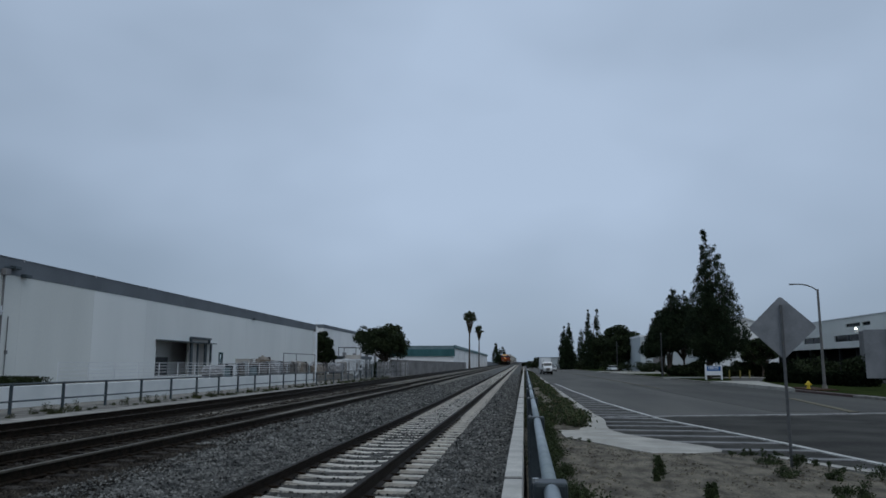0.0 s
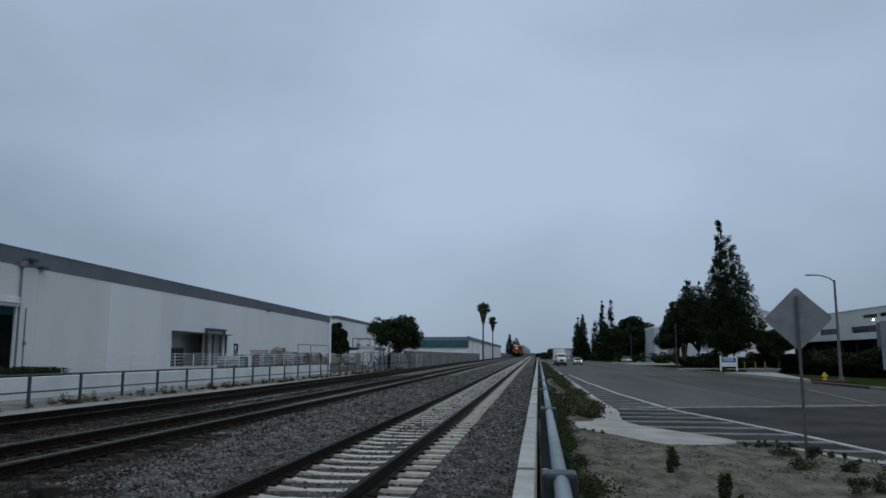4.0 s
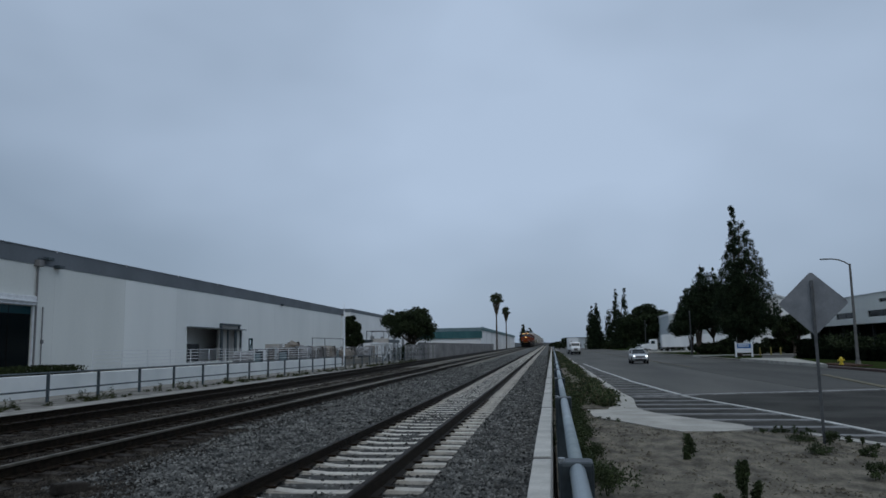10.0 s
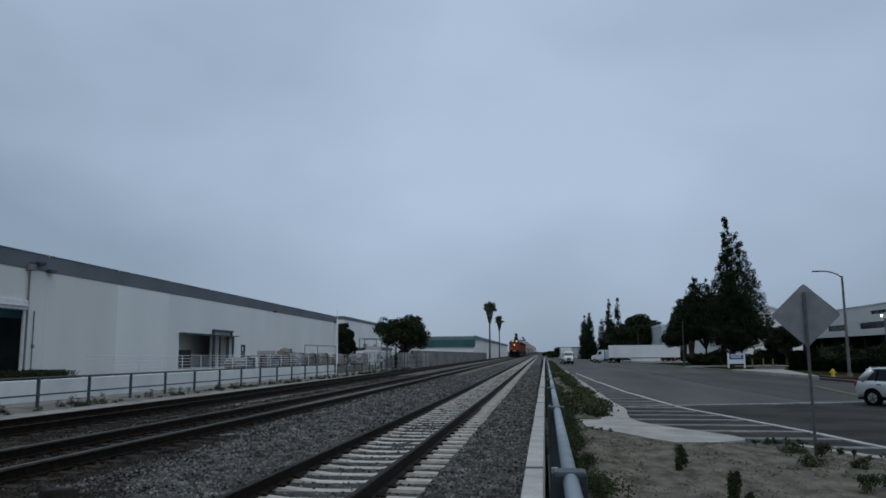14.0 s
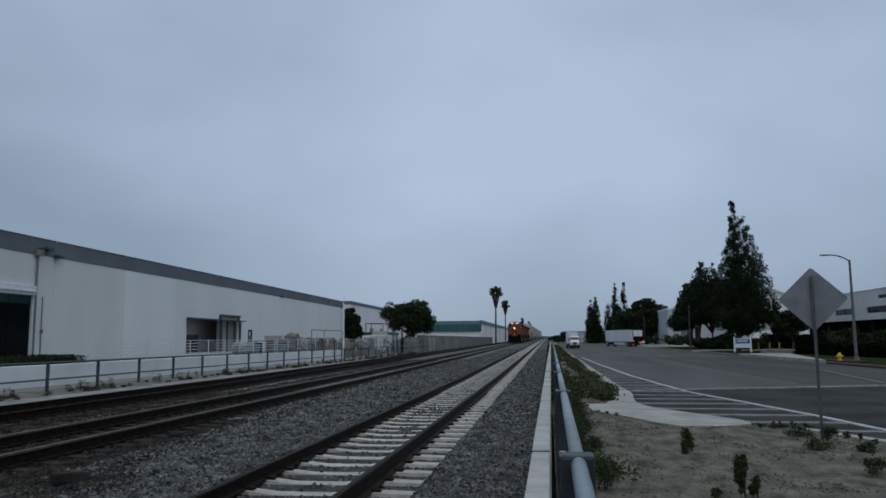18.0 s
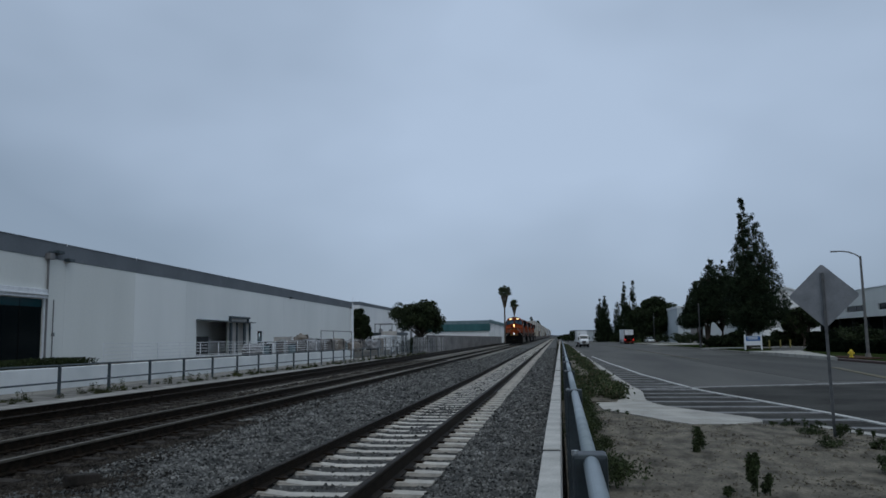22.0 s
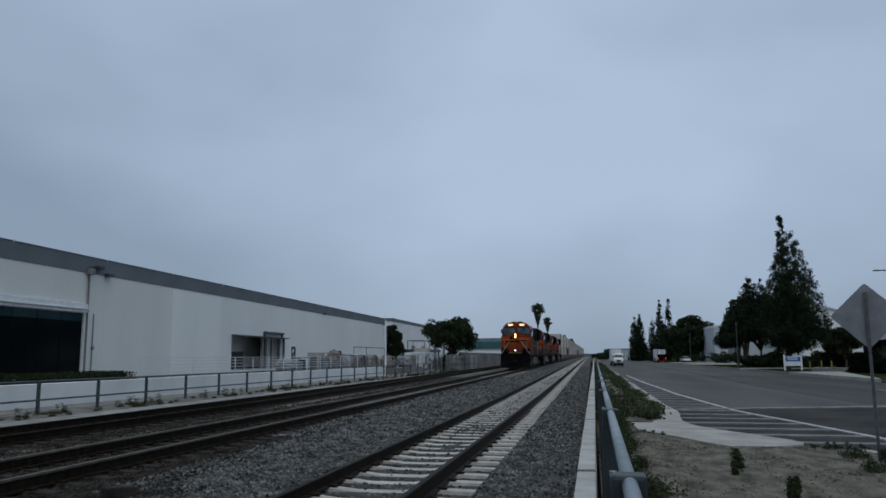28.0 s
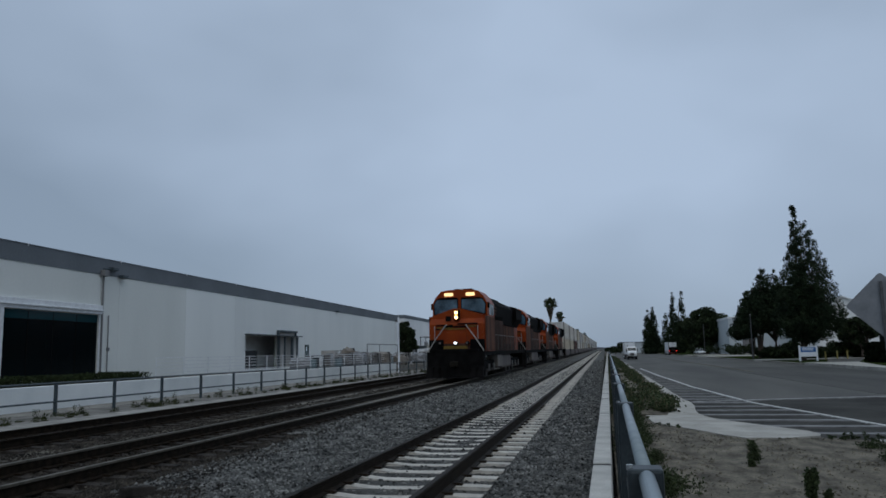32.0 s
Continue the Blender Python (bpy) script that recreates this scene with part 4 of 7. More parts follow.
def broadleaf(x, y, h, w, base, seed, label, n=7000, leaf=0.34, clusters=46, material=None, group="trees along the road", flat=1.0):
    """A rounded tree: forked trunk, limbs to each clump, many leaves in uneven clumps."""
    g = np.random.default_rng(seed)
    t = thing("broadleaf_tree", pose(x, y, 0), label, "tree", group)
    bm = bmesh.new()
    fork = base * 0.75
    rod((0, 0, -0.1), (0.1, 0, fork), 0.035 * h * 0.6 + 0.06, 0.12, 9, bm)
    limbs = bmesh.new()
    cs, ss = [], []
    mid, hz = (base + h) / 2, (h - base) / 2
    for k in range(clusters):
        d = g.normal(size=3)
        d /= np.linalg.norm(d)
        rr = g.uniform(0.35, 0.86)
        c = np.array([d[0] * w / 2 * rr, d[1] * w / 2 * rr, mid + d[2] * hz * rr * flat])
        if k % 2 == 0:
            rod((0.1, 0, fork - 0.05), c, 0.07, 0.015, 5, limbs, caps=False)
        m = n // clusters
        rad = g.uniform(0.10, 0.20) * w * 0.8
        p = g.normal(size=(m, 3))
        p = p / np.linalg.norm(p, axis=1)[:, None] * (g.uniform(0.2, 1, m) ** 0.5)[:, None] * rad
        cs.append(c + p * [1, 1, 0.78])
        ss.append(g.uniform(0.5, 1.3, m) * leaf)
    part("trunk", bm, BARK, t)
    tagged(part("branching", limbs, BARK, t), kind="stuff")
    mt = material or OAK
    part("crown", leafy("crown", blades("crown", np.concatenate(cs), np.concatenate(ss), 1, g, (1.0, 0.7)), mt), mt, t)
    return lower(t) if x > 3 else t


def palm(x, y, h, r, seed):
    g = np.random.default_rng(seed)
    t = thing("palm_tree", pose(x, y, 0), "tall slender fan palm with a dry brown skirt", "palm tree", "palms beside the line")
    part("trunk", rod((0, 0, -0.1), (0.15, 0, h - r * 1.2), 0.30, 0.20, 9), PALM_BARK, t)
    cs, ss = [], []
    for k in range(46):
        a, e = g.uniform(0, 6.283), g.uniform(-0.35, 1.5)
        d = np.array([math.cos(a) * math.cos(e), math.sin(a) * math.cos(e), math.sin(e)])
        tip = d * r * g.uniform(0.75, 1.1)
        f = g.uniform(0.25, 1.0, 26) ** 0.6
        cs.append(np.array([0.15, 0, h - r]) + tip * f[:, None] + g.normal(0, 0.13, (26, 3)) * f[:, None] * r / 1.6)
        ss.append(g.uniform(0.5, 0.95, 26))
    part("crown", leafy("crown", blades("crown", np.concatenate(cs), np.concatenate(ss), 1, g, (1.0, 0.3)), PALM), PALM, t)
    m = 900
    u = g.uniform(0, 1, m)
    a = g.uniform(0, 6.283, m)
    rad = (0.28 + 0.75 * r * 0.62 * (1 - u)) * g.uniform(0.7, 1.05, m)
    c = np.stack([0.15 + rad * np.cos(a), rad * np.sin(a), h - r * 0.95 - u * r * 1.9], axis=1)
    part("skirt", leafy("skirt", blades("skirt", c, g.uniform(0.4, 0.8, m), 0.5, g, (1.0, 0.3), lean=np.array([0, 0, -1.0])), PALM_DEAD), PALM_DEAD, t, "hanging dry leaves")
    return t


conifer(22.35, 95, 18.1, ((0.05, 1.0, 2.6), (0.85, 0.93, 8.2), (0.7, 0.64, 6.6)), 11, "tall dark shaggy conifer with two leaders beside the road", 0.17, 64000, 0.22, 0.44, 0.42)
conifer(21.9, 118, 13.8, ((0.9, 1.0, 4.6), (2.6, 0.93, 4.2), (-0.6, 0.78, 4.6)), 12, "dark ragged conifer with thin tops", 0.34, 24000, 0.34, 0.55)
conifer(22.0, 124, 10.8, ((-1.0, 0.66, 4.6), (0.1, 1.0, 4.6), (1.4, 0.9, 5.0)), 13, "dark dense ragged conifer beside the road", 0.42, 22000, 0.36, 0.6)
broadleaf(24.9, 122, 11.5, 7.4, 3.0, 19, "dark full street tree beside conifers", 15000, 0.37, 70)
broadleaf(26.6, 112, 10.6, 7.2, 2.0, 14, "dark dense tree behind the conifers", 15000, 0.37, 70)
broadleaf(27.2, 218, 13.2, 11.4, 0.6, 15, "broad dark tree on the far verge", 20000, 0.6, 100)
broadleaf(26.4, 249, 13.2, 8.6, 0.6, 16, "dark leafy tree beside far conifers", 14000, 0.6, 70)
conifer(24.2, 282, 22.2, ((0.2, 1.0, 4.4), (3.2, 0.985, 2.9), (-2.5, 0.70, 3.2), (1.6, 0.62, 5.4)), 17, "far ragged conifer with twin tops", 0.0, 16000, 0.62, 1.0)
conifer(16.9, 290, 17.2, ((-0.9, 0.97, 4.6), (0.9, 1.0, 4.8), (0.7, 0.55, 6.6)), 18, "far pair of pointed conifers grown together", 0.0, 14000, 0.62, 1.0, 0.25)
for i, (x, y, h, w) in enumerate(((30.6, 102, 5.2, 4.6), (31.4, 108, 5.6, 5.0), (34.4, 118, 6.2, 6.0), (32.0, 105, 5.2, 4.6))):
    broadleaf(x, y, h, w, 1.6, 30 + i, "small dark ornamental tree before a building", 2200, 0.4, 22)
for i, (x, y, h, w) in enumerate(((24.6, 129, 1.5, 4.6), (27.2, 128, 1.7, 4.6), (22.6, 116, 1.4, 3.0), (24.3, 117.5, 1.4, 3.2), (24.3, 112, 1.5, 3.4), (26.0, 118, 1.7, 4.4), (28.2, 110, 1.2, 5), (33.2, 120, 2.2, 6), (25.5, 104, 1.3, 3.0), (31.5, 108, 1.7, 4.5), (34, 94, 2.4, 7), (39, 92, 2.6, 6), (28.6, 130, 2.4, 5.5), (28, 175, 2.4, 8), (25, 205, 2.3, 8), (26, 232, 2.6, 7), (19.5, 262, 2.5, 6))):
    broadleaf(x, y, h, w, 0.1, 50 + i, "dark clipped shrub on the far verge", 2200, 0.35, 26, HEDGE if i in (8, 9) else OAK, "shrubs on the far verge")
broadleaf(-18.5, 103, 7.25, 8.6, 2.6, 21, "dark rounded oak beside the line fence", 14000, 0.30, 80, None, "yard trees")
broadleaf(-32.6, 124.2, 7.6, 4.4, 0.8, 22, "dark tree beyond the warehouse corner", 11000, 0.5, 70, None, "yard trees")
for i, (x, y, h, w) in enumerate(((-18.9, 101.0, 2.1, 3.2), (-19.2, 104.5, 2.4, 4.0))):
    broadleaf(x, y, h, w, 0.05, 90 + i, "dark brush under the oak behind the fence", 2600, 0.22, 30, None, "yard trees")
palm(-16.1, 238, 18.1, 2.3, 23)
palm(-18.2, 330, 18.2, 2.1, 24)
conifer(-11.6, 400, 13.2, ((-1.3, 1.0, 5.0), (1.9, 0.8, 5.0)), 25, "far dark clipped cypress beside the tracks", 0.2, 2600, 0.9, 1.0)

for i, (x, y, h, w) in enumerate(((3.9, 300, 2.8, 4.5), (6.4, 335, 4.4, 6.5), (2.6, 360, 3.4, 5), (10.5, 380, 5.0, 8))):
    broadleaf(x, y, h, w, 0.2, 80 + i, "small hazy tree far down the verge", 1500, 0.6, 22)
# hedge on the planter
n = 20000
p = np.stack([rng.uniform(-21.9, -20.4, n), rng.uniform(5, 32.0, n), rng.uniform(0.7, 1.2, n)], axis=1)
p[:, 2] += np.array([bumpy(a, b, 0.10, 0.8) for a, b, _ in p])
solid("hedge", leafy("hedge", blades("hedge", p, rng.uniform(0.07, 0.15, n), 1, rng, (1, 0.6)), HEDGE), HEDGE, "low clipped green hedge along the planter wall", "hedge", kind="stuff")


def weed(x, y, h, w, seed, label, n=120, material=None, z=0.0):
    g = np.random.default_rng(seed)
    k = max(3, int(w * 26))
    heads = np.stack([g.normal(0, w * 0.24, k), g.normal(0, w * 0.24, k), h * g.uniform(0.18, 0.72, k)], axis=1)
    heads[0] = (0, 0, h * 0.8)
    pick = g.integers(0, k, n)
    c = heads[pick] + g.normal(0, 1, (n, 3)) * [w * 0.12, w * 0.12, h * 0.13]
    c[:, 2] = np.clip(c[:, 2], 0.01, h)
    me = blades("weed", c, g.uniform(0.5, 1.2, n) * max(0.035, 0.11 * h), 0.8, g, (1, 0.5), lean=np.array([0, 0, 0.5]))
    st = [rod((0, 0, -0.02), (w * 0.2 * math.cos(k), w * 0.2 * math.sin(k), h * 0.85), 0.006, 0.003, 4) for k in (0.3, 2.4, 4.4)]
    t = thing("weed", pose(x, y, z), label, "weed", "weeds on bare ground")
    part("leaves", leafy("leaves", me, material or WEED), material or WEED, t)
    for s in st:
        part("stem", s, material or WEED, t)
    return lower(t)


for i, (x, y, h, w) in enumerate(((1.98, 11.9, 0.36, 0.22), (2.03, 8.7, 0.44, 0.12), (2.17, 8.75, 0.22, 0.14), (1.72, 8.65, 0.10, 0.14), (3.94, 12.35, 0.19, 0.30), (4.5, 13.5, 0.22, 0.26), (4.2, 13.9, 0.12, 0.4), (4.62, 12.15, 0.16, 0.26),
                                  (3.98, 10.3, 0.2, 0.26), (4.3, 10.45, 0.24, 0.3), (4.6, 9.9, 0.2, 0.3), (5.3, 12.3, 0.22, 0.4), (5.0, 9.4, 0.3, 0.4))):
    weed(x, y, h, w, 200 + i, "small dark green weed on bare soil" if h < 0.3 else "leafy upright dark green weed on bare soil", 1700 if h > 0.3 else 800)
for i in range(15):
    x = 3.9 + 0.085 * i + random.uniform(-.06, .06)
    weed(x, soil_edge(x) - random.uniform(0.05, 0.5), random.uniform(0.05, 0.16), 0.14, 230 + i, "tiny dark weed at the paving edge", 110)
for i in range(4):
    x = 0.95 + 0.17 * i
    weed(x, soil_edge(x) - 0.1, random.uniform(0.03, 0.08), 0.16, 300 + i, "tiny dark weed at the paving edge", 70)
for i in range(26):
    y = 9.0 + 0.55 * i + random.uniform(-.2, .2)
    weed(0.38 + random.uniform(-.1, .25), y, random.uniform(0.2, 0.46), random.uniform(0.35, 0.55), 260 + i, "rank green weed at the railing foot", 1100)
n = 2600
p = np.stack([rng.uniform(0.2, 6.5, n), rng.uniform(7.8, 17, n), np.zeros(n)], axis=1)
p = np.array([q for q in p if q[1] < soil_edge(q[0]) - 0.1 and noise.noise(Vector((q[0] * 0.9, q[1] * 0.6, 9.0))) > -0.08])
p[:, 2] = [soil_z(a, b) + 0.012 for a, b, _ in p]
clod = np.stack([rng.uniform(0.2, 6.5, 5200), rng.uniform(6.0, 17, 5200), np.zeros(5200)], axis=1)
clod = np.array([q for q in clod if q[1] < soil_edge(q[0]) - 0.05 and noise.noise(Vector((q[0] * 1.3, q[1] * 0.8, 4.0))) > 0.0])
clod[:, 2] = [soil_z(a, b) for a, b, _ in clod]
settle(solid("soil_clods", rocks("soil_clods", clod, rng.uniform(0.015, 0.06, len(clod)), rng, SOIL), SOIL, "crumbled clods of dry soil", "soil", kind="stuff"))
settle(solid("dry_litter", leafy("dry_litter", blades("dry_litter", p, rng.uniform(0.02, 0.05, len(p)), 1, rng, (1.0, 0.3)), DRY), DRY, "short dry grass stubble on the bare soil", "grass", kind="stuff"))
# rank growth on the verge strip and along the left edge strip
pos, siz = [], []
for k in range(620):
    y = 21.6 + 150 * rng.uniform(0, 1) ** 2.2
    x = rng.choice((rng.uniform(0.25, 0.8), rng.uniform(1.2, 1.95)))
    if noise.noise(Vector((x * 0.8, y * 0.28, 5.0))) < -0.26:
        continue
    hh = rng.uniform(0.12, 0.42) * (1.0 if x < 1.6 else 0.7)
    m = 120
    u = rng.uniform(0, 1, m)
    c = np.stack([rng.normal(x, 0.15, m), rng.normal(y, 0.22, m), hh * u ** 0.8], axis=1)
    pos.append(c)
    siz.append(rng.uniform(0.03, 0.085, m) * (1 + y / 60))
P = np.concatenate(pos)
S = np.concatenate(siz)
half = rng.uniform(size=len(P)) < 0.74
settle(solid("verge_weeds", leafy("verge_weeds", blades("verge_weeds", P[half], S[half], 0.9, rng, (1, 0.5), lean=np.array([0, 0, 0.5])), WEED), WEED, "rank green weeds along the verge strip", "weeds", kind="stuff"))
settle(solid("verge_dry_grass", leafy("verge_dry_grass", blades("verge_dry_grass", P[~half], S[~half], 0.5, rng, (1.4, 0.14), lean=np.array([0, 0, 1.0])), DRY), DRY, "dry straw grass among the verge weeds", "grass", kind="stuff"))
pos, siz = [], []
for k in range(420):
    y = rng.uniform(8, 95)
    if noise.noise(Vector((0.0, y * 0.35, 2.0))) < -0.22:
        continue
    hh = 0.05 + 0.36 * rng.uniform(0, 1) ** 2.4
    m = 60
    pos.append(np.stack([rng.normal(rng.uniform(-17.2, -16.0), 0.05, m), rng.normal(y, 0.07, m), rng.uniform(0, hh, m)], axis=1))
    siz.append(rng.uniform(0.05, 0.12, m))
solid("edge_weeds", leafy("edge_weeds", blades("edge_weeds", np.concatenate(pos), np.concatenate(siz), 0.5, rng, (1.2, 0.2), lean=np.array([0, 0, 0.8])), EDGE_GRASS), EDGE_GRASS, "patchy weeds along the fence foot", "weeds", kind="stuff")

# ---- the yard beyond the warehouse ----
yf = thing("yard_railing", pose(-22.2, 0, 0.62), "pale steel safety railing along the dock platform", "railing")
for y in np.arange(35, 87, 2.6):
    part("post", rod((0, y, 0), (0, y, 1.2), 0.026, n=6), TRIM, yf)
for z in (0.42, 0.62, 0.81, 1.0, 1.18):
    part("railing_bar", rod((0, 35, z), (0, 86.8, z), 0.016, n=6), TRIM, yf)


def pallet_stack(x, y, k, seed, z=0.62):
    t = thing("pallet_stack", pose(x, y, z, 0, 0, seed * 37 % 40 - 20), "stack of worn wooden pallets", "pallets", "goods on the dock platform")
    for i in range(k):
        z0 = i * 0.15
        for u in (-0.5, 0, 0.5):
            part("bearer", box(u - 0.05, u + 0.05, -0.6, 0.6, z0, z0 + 0.10), PLANK, t)
        for v in (-0.5, -0.25, 0, 0.25, 0.5):
            part("slat", box(-0.6, 0.6, v - 0.05, v + 0.05, z0 + 0.10, z0 + 0.125), PLANK, t)
    return t


for i, (x, y, k) in enumerate(((-24.5, 66, 7), (-25.8, 71.5, 11), (-24.2, 77.0, 6), (-25.0, 84.0, 9))):
    pallet_stack(x, y, k, i)
CRATES = ((-24.8, 64.2, 1.1, 1.3, 1.1, GALV_DARK, "dark blue-grey bin on the dock platform"), (-25.2, 68.6, 1.1, 1.1, 0.9, DOCK_GREY, "grey bin on the dock platform"),
          (-26.0, 70.2, 1.3, 1.4, 1.55, TANK, "pale grey wrapped load on the dock platform"), (-24.6, 73.5, 1.2, 1.2, 1.2, TRIM, "white crate on the dock platform"),
          (-25.4, 75.0, 1.2, 1.4, 1.45, PLANK, "worn wooden crate on the dock platform"), (-24.9, 79.3, 1.4, 1.6, 1.0, DOCK_GREY, "grey metal box on the dock platform"),
          (-24.4, 81.2, 1.2, 1.2, 1.3, TANK, "pale drum cage on the dock platform"), (-25.8, 86.2, 1.6, 1.8, 1.35, TRIM, "white skip on the dock platform"),
          (-23.4, 83.4, 0.8, 0.9, 0.8, GALV_DARK, "small dark bin on the dock platform"), (-23.5, 69.9, 0.8, 0.8, 0.7, GREYBLOCK, "small dark box on the dock platform"))
for i, (x, y, sx, sy, sz, mt, lab) in enumerate(CRATES):
    t = thing("crate", pose(x, y, 0.62, 0, 0, i * 13 % 20), lab, "crate", "goods on the dock platform")
    part("body", box(-sx / 2, sx / 2, -sy / 2, sy / 2, 0.1, sz, bevel=0.04), mt, t)
    part("lid", box(-sx / 2 - 0.03, sx / 2 + 0.03, -sy / 2 - 0.03, sy / 2 + 0.03, sz, sz + 0.06, bevel=0.02), mt, t)
    for u in (-1, 1):
        part("skid", box(u * sx * 0.35 - 0.06, u * sx * 0.35 + 0.06, -sy / 2, sy / 2, 0, 0.1), PLANK, t)


def covered_load(x, y, sx, sy, sz, material, seed, label):
    """A sheeted heap: a rounded box with sagging, folded cloth."""
    t = thing("covered_load", pose(x, y, 0.62, 0, 0, seed * 7 % 16 - 8), label, "load", "goods on the dock platform")
    bm = bmesh.new()
    bmesh.ops.create_cube(bm, size=1.0)
    bmesh.ops.subdivide_edges(bm, edges=bm.edges[:], cuts=7, use_grid_fill=True)
    for v in bm.verts:
        u = v.co * 2
        r = (abs(u.x) ** 5 + abs(u.y) ** 5 + abs(u.z) ** 5) ** 0.2
        q = u / max(r, 1e-6)
        w = 1 + 0.16 * noise.noise(q * 2.3 + Vector((seed, 0, 0)))
        v.co = (q.x * sx / 2 * w, q.y * sy / 2 * w, max(0.0, (q.z + 1) / 2 * sz * w))
    part("cloth", bm, material, t)
    part("lashing", box(-sx / 2 - 0.03, sx / 2 + 0.03, -0.03, 0.03, 0.0, sz * 1.02), RUBBER, t)
    return t


for i, (x, y, sx, sy, sz, mt, lab) in enumerate(((-24.0, 59.0, 1.8, 2.6, 0.95, TARP_GREY, "grey sheeted load on the dock platform"), (-25.0, 62.3, 2.0, 2.4, 1.0, TARP_BROWN, "brown sheeted load on the dock platform"),
                                               (-26.2, 76.5, 1.2, 1.6, 1.8, TARP_TAN, "tan wrapped tall load on the dock platform"), (-24.6, 71.6, 2.0, 3.0, 1.0, TARP_BROWN, "brown sheeted load on the dock platform"),
                                               (-24.6, 79.4, 2.0, 2.6, 1.15, TARP_GREY, "grey sheeted load on the dock platform"), (-24.8, 81.6, 2.0, 2.8, 1.1, TARP_BROWN, "brown sheeted load on the dock platform"),
                                               (-24.4, 86.8, 2.2, 3.2, 1.15, TARP_GREY, "grey sheeted load on the dock platform"),
                                               (-23.2, 66.4, 1.6, 2.8, 1.25, TARP_BROWN, "brown sheeted load on the dock platform"), (-23.0, 69.8, 1.5, 2.2, 1.35, TARP_GREY, "grey sheeted load on the dock platform"),
                                               (-22.9, 73.4, 1.6, 3.0, 1.3, TARP_BROWN, "brown sheeted load on the dock platform"), (-22.8, 77.2, 1.6, 2.8, 1.35, TARP_TAN, "tan wrapped load on the dock platform"),
                                               (-22.6, 84.6, 1.6, 2.6, 1.3, TARP_BROWN, "brown sheeted load on the dock platform"),
                                               (-21.6, 88.6, 1.6, 2.4, 1.25, TARP_GREY, "grey sheeted load on the dock platform"), (-21.4, 79.6, 1.2, 1.8, 1.0, TARP_TAN, "tan wrapped load on the dock platform"))):
    covered_load(x, y, sx, sy, sz, mt, i + 1, lab)
# loose clutter standing between the loads
CLUTTER = ((TEAL_LIGHT, "small pale teal drum on the dock platform"), (GALV_DARK, "dark steel drum on the dock platform"), (TRIM, "white plastic drum on the dock platform"), (TARP_BROWN, "brown bundle on the dock platform"), (SILVER, "bare metal drum on the dock platform"))
for i in range(26):
    mt, lab = CLUTTER[i % 5]
    t = thing("drum", pose(-22.7 - 0.5 * (i * 7 % 5) / 4, 57.6 + 1.18 * i, 0.62), lab, "drum", "goods on the dock platform")
    hh, rr = 0.85 + 0.12 * (i * 11 % 5), 0.26 + 0.03 * (i % 3)
    part("barrel", rod((0, 0, 0), (0, 0, hh), rr, n=12), mt, t)
    for z in (0.3 * hh, 0.65 * hh, hh - 0.02):
        part("hoop", rod((0, 0, z), (0, 0, z + 0.03), rr + 0.015, n=12), mt, t)
hoop = thing("hoop_frame", pose(-20.6, 90, 0), "white pipe hoop frame over a sheeted load", "frame")
for v in (0.0, 4.2, 8.4):
    part("hoop_post", rod((0, v, 0), (0, v, 2.3), 0.05, n=7), SIGN_WHITE, hoop)
part("hoop_rail", rod((0, 0, 2.3), (0, 8.4, 2.3), 0.06, n=7), SIGN_WHITE, hoop)
part("hoop_rail", rod((0, 0, 1.2), (0, 8.4, 1.2), 0.04, n=7), SIGN_WHITE, hoop)
part("hoop_brace", rod((0, 4.2, 0.1), (0, 8.3, 2.2), 0.04, n=6), SIGN_WHITE, hoop)
frame_t = thing("goalpost", pose(-21.6, 68.3, 0), "open grey pipe goal frame at the platform end", "frame")
for y in (0, 4.0, 10.7):
    part("upright", rod((0, y, 0.0), (0, y, 2.75), 0.04, n=7), DOCK_GREY, frame_t)
part("crossbar", rod((0, 0, 2.72), (0, 10.7, 2.72), 0.04, n=7), DOCK_GREY, frame_t)

# chain-link and palisade fences towards the distance
chain = thing("chain_fence", pose(-17.9, 0, 0), "grey chain-link fence with pipe posts", "fence")
for y in np.arange(76, 93, 2.6):
    part("post", rod((0, y, -0.1), (0, y, 2.1), 0.035, n=6), SILVER, chain)
part("top_rail", rod((0, 76, 2.08), (0, 91.8, 2.08), 0.03, n=6), SILVER, chain)
bm = bmesh.new()
for k in np.arange(76, 91.8, 0.24):
    for s in (1, -1):
        y0 = k if s > 0 else k + 1.0
        rod((0.02 * s, y0, 0.05), (0.02 * s, y0 + s * 1.0, 2.05), 0.006, n=3, bm=bm, caps=False)
part("mesh", bm, SILVER, chain)
pal = thing("palisade_fence", pose(-17.4, 0, 0), "grey weathered palisade fence of upright pales", "fence")
pale_me = finish("pale", box(-0.02, 0.02, -0.035, 0.035, 0.0, 2.05, bevel=0.008), PALES)
for i in range(62):
    part("pale", pale_me, PALES, pal, m=pose(random.uniform(-.015, .015), 92 + i * 0.42, random.uniform(-.05, .05), random.uniform(-.6, .6)))
for z in (0.5, 1.6):
    part("fence_rail", box(-0.06, -0.02, 91.9, 117.8, z, z + 0.08), GREYBLOCK, pal)
solid("block_wall", box(-18.25, -18.0, 106, 250, -0.2, 2.4, bevel=0.03), BROWN_BLOCK, "long plain greyish block wall beside the line", "wall", kind="structure")

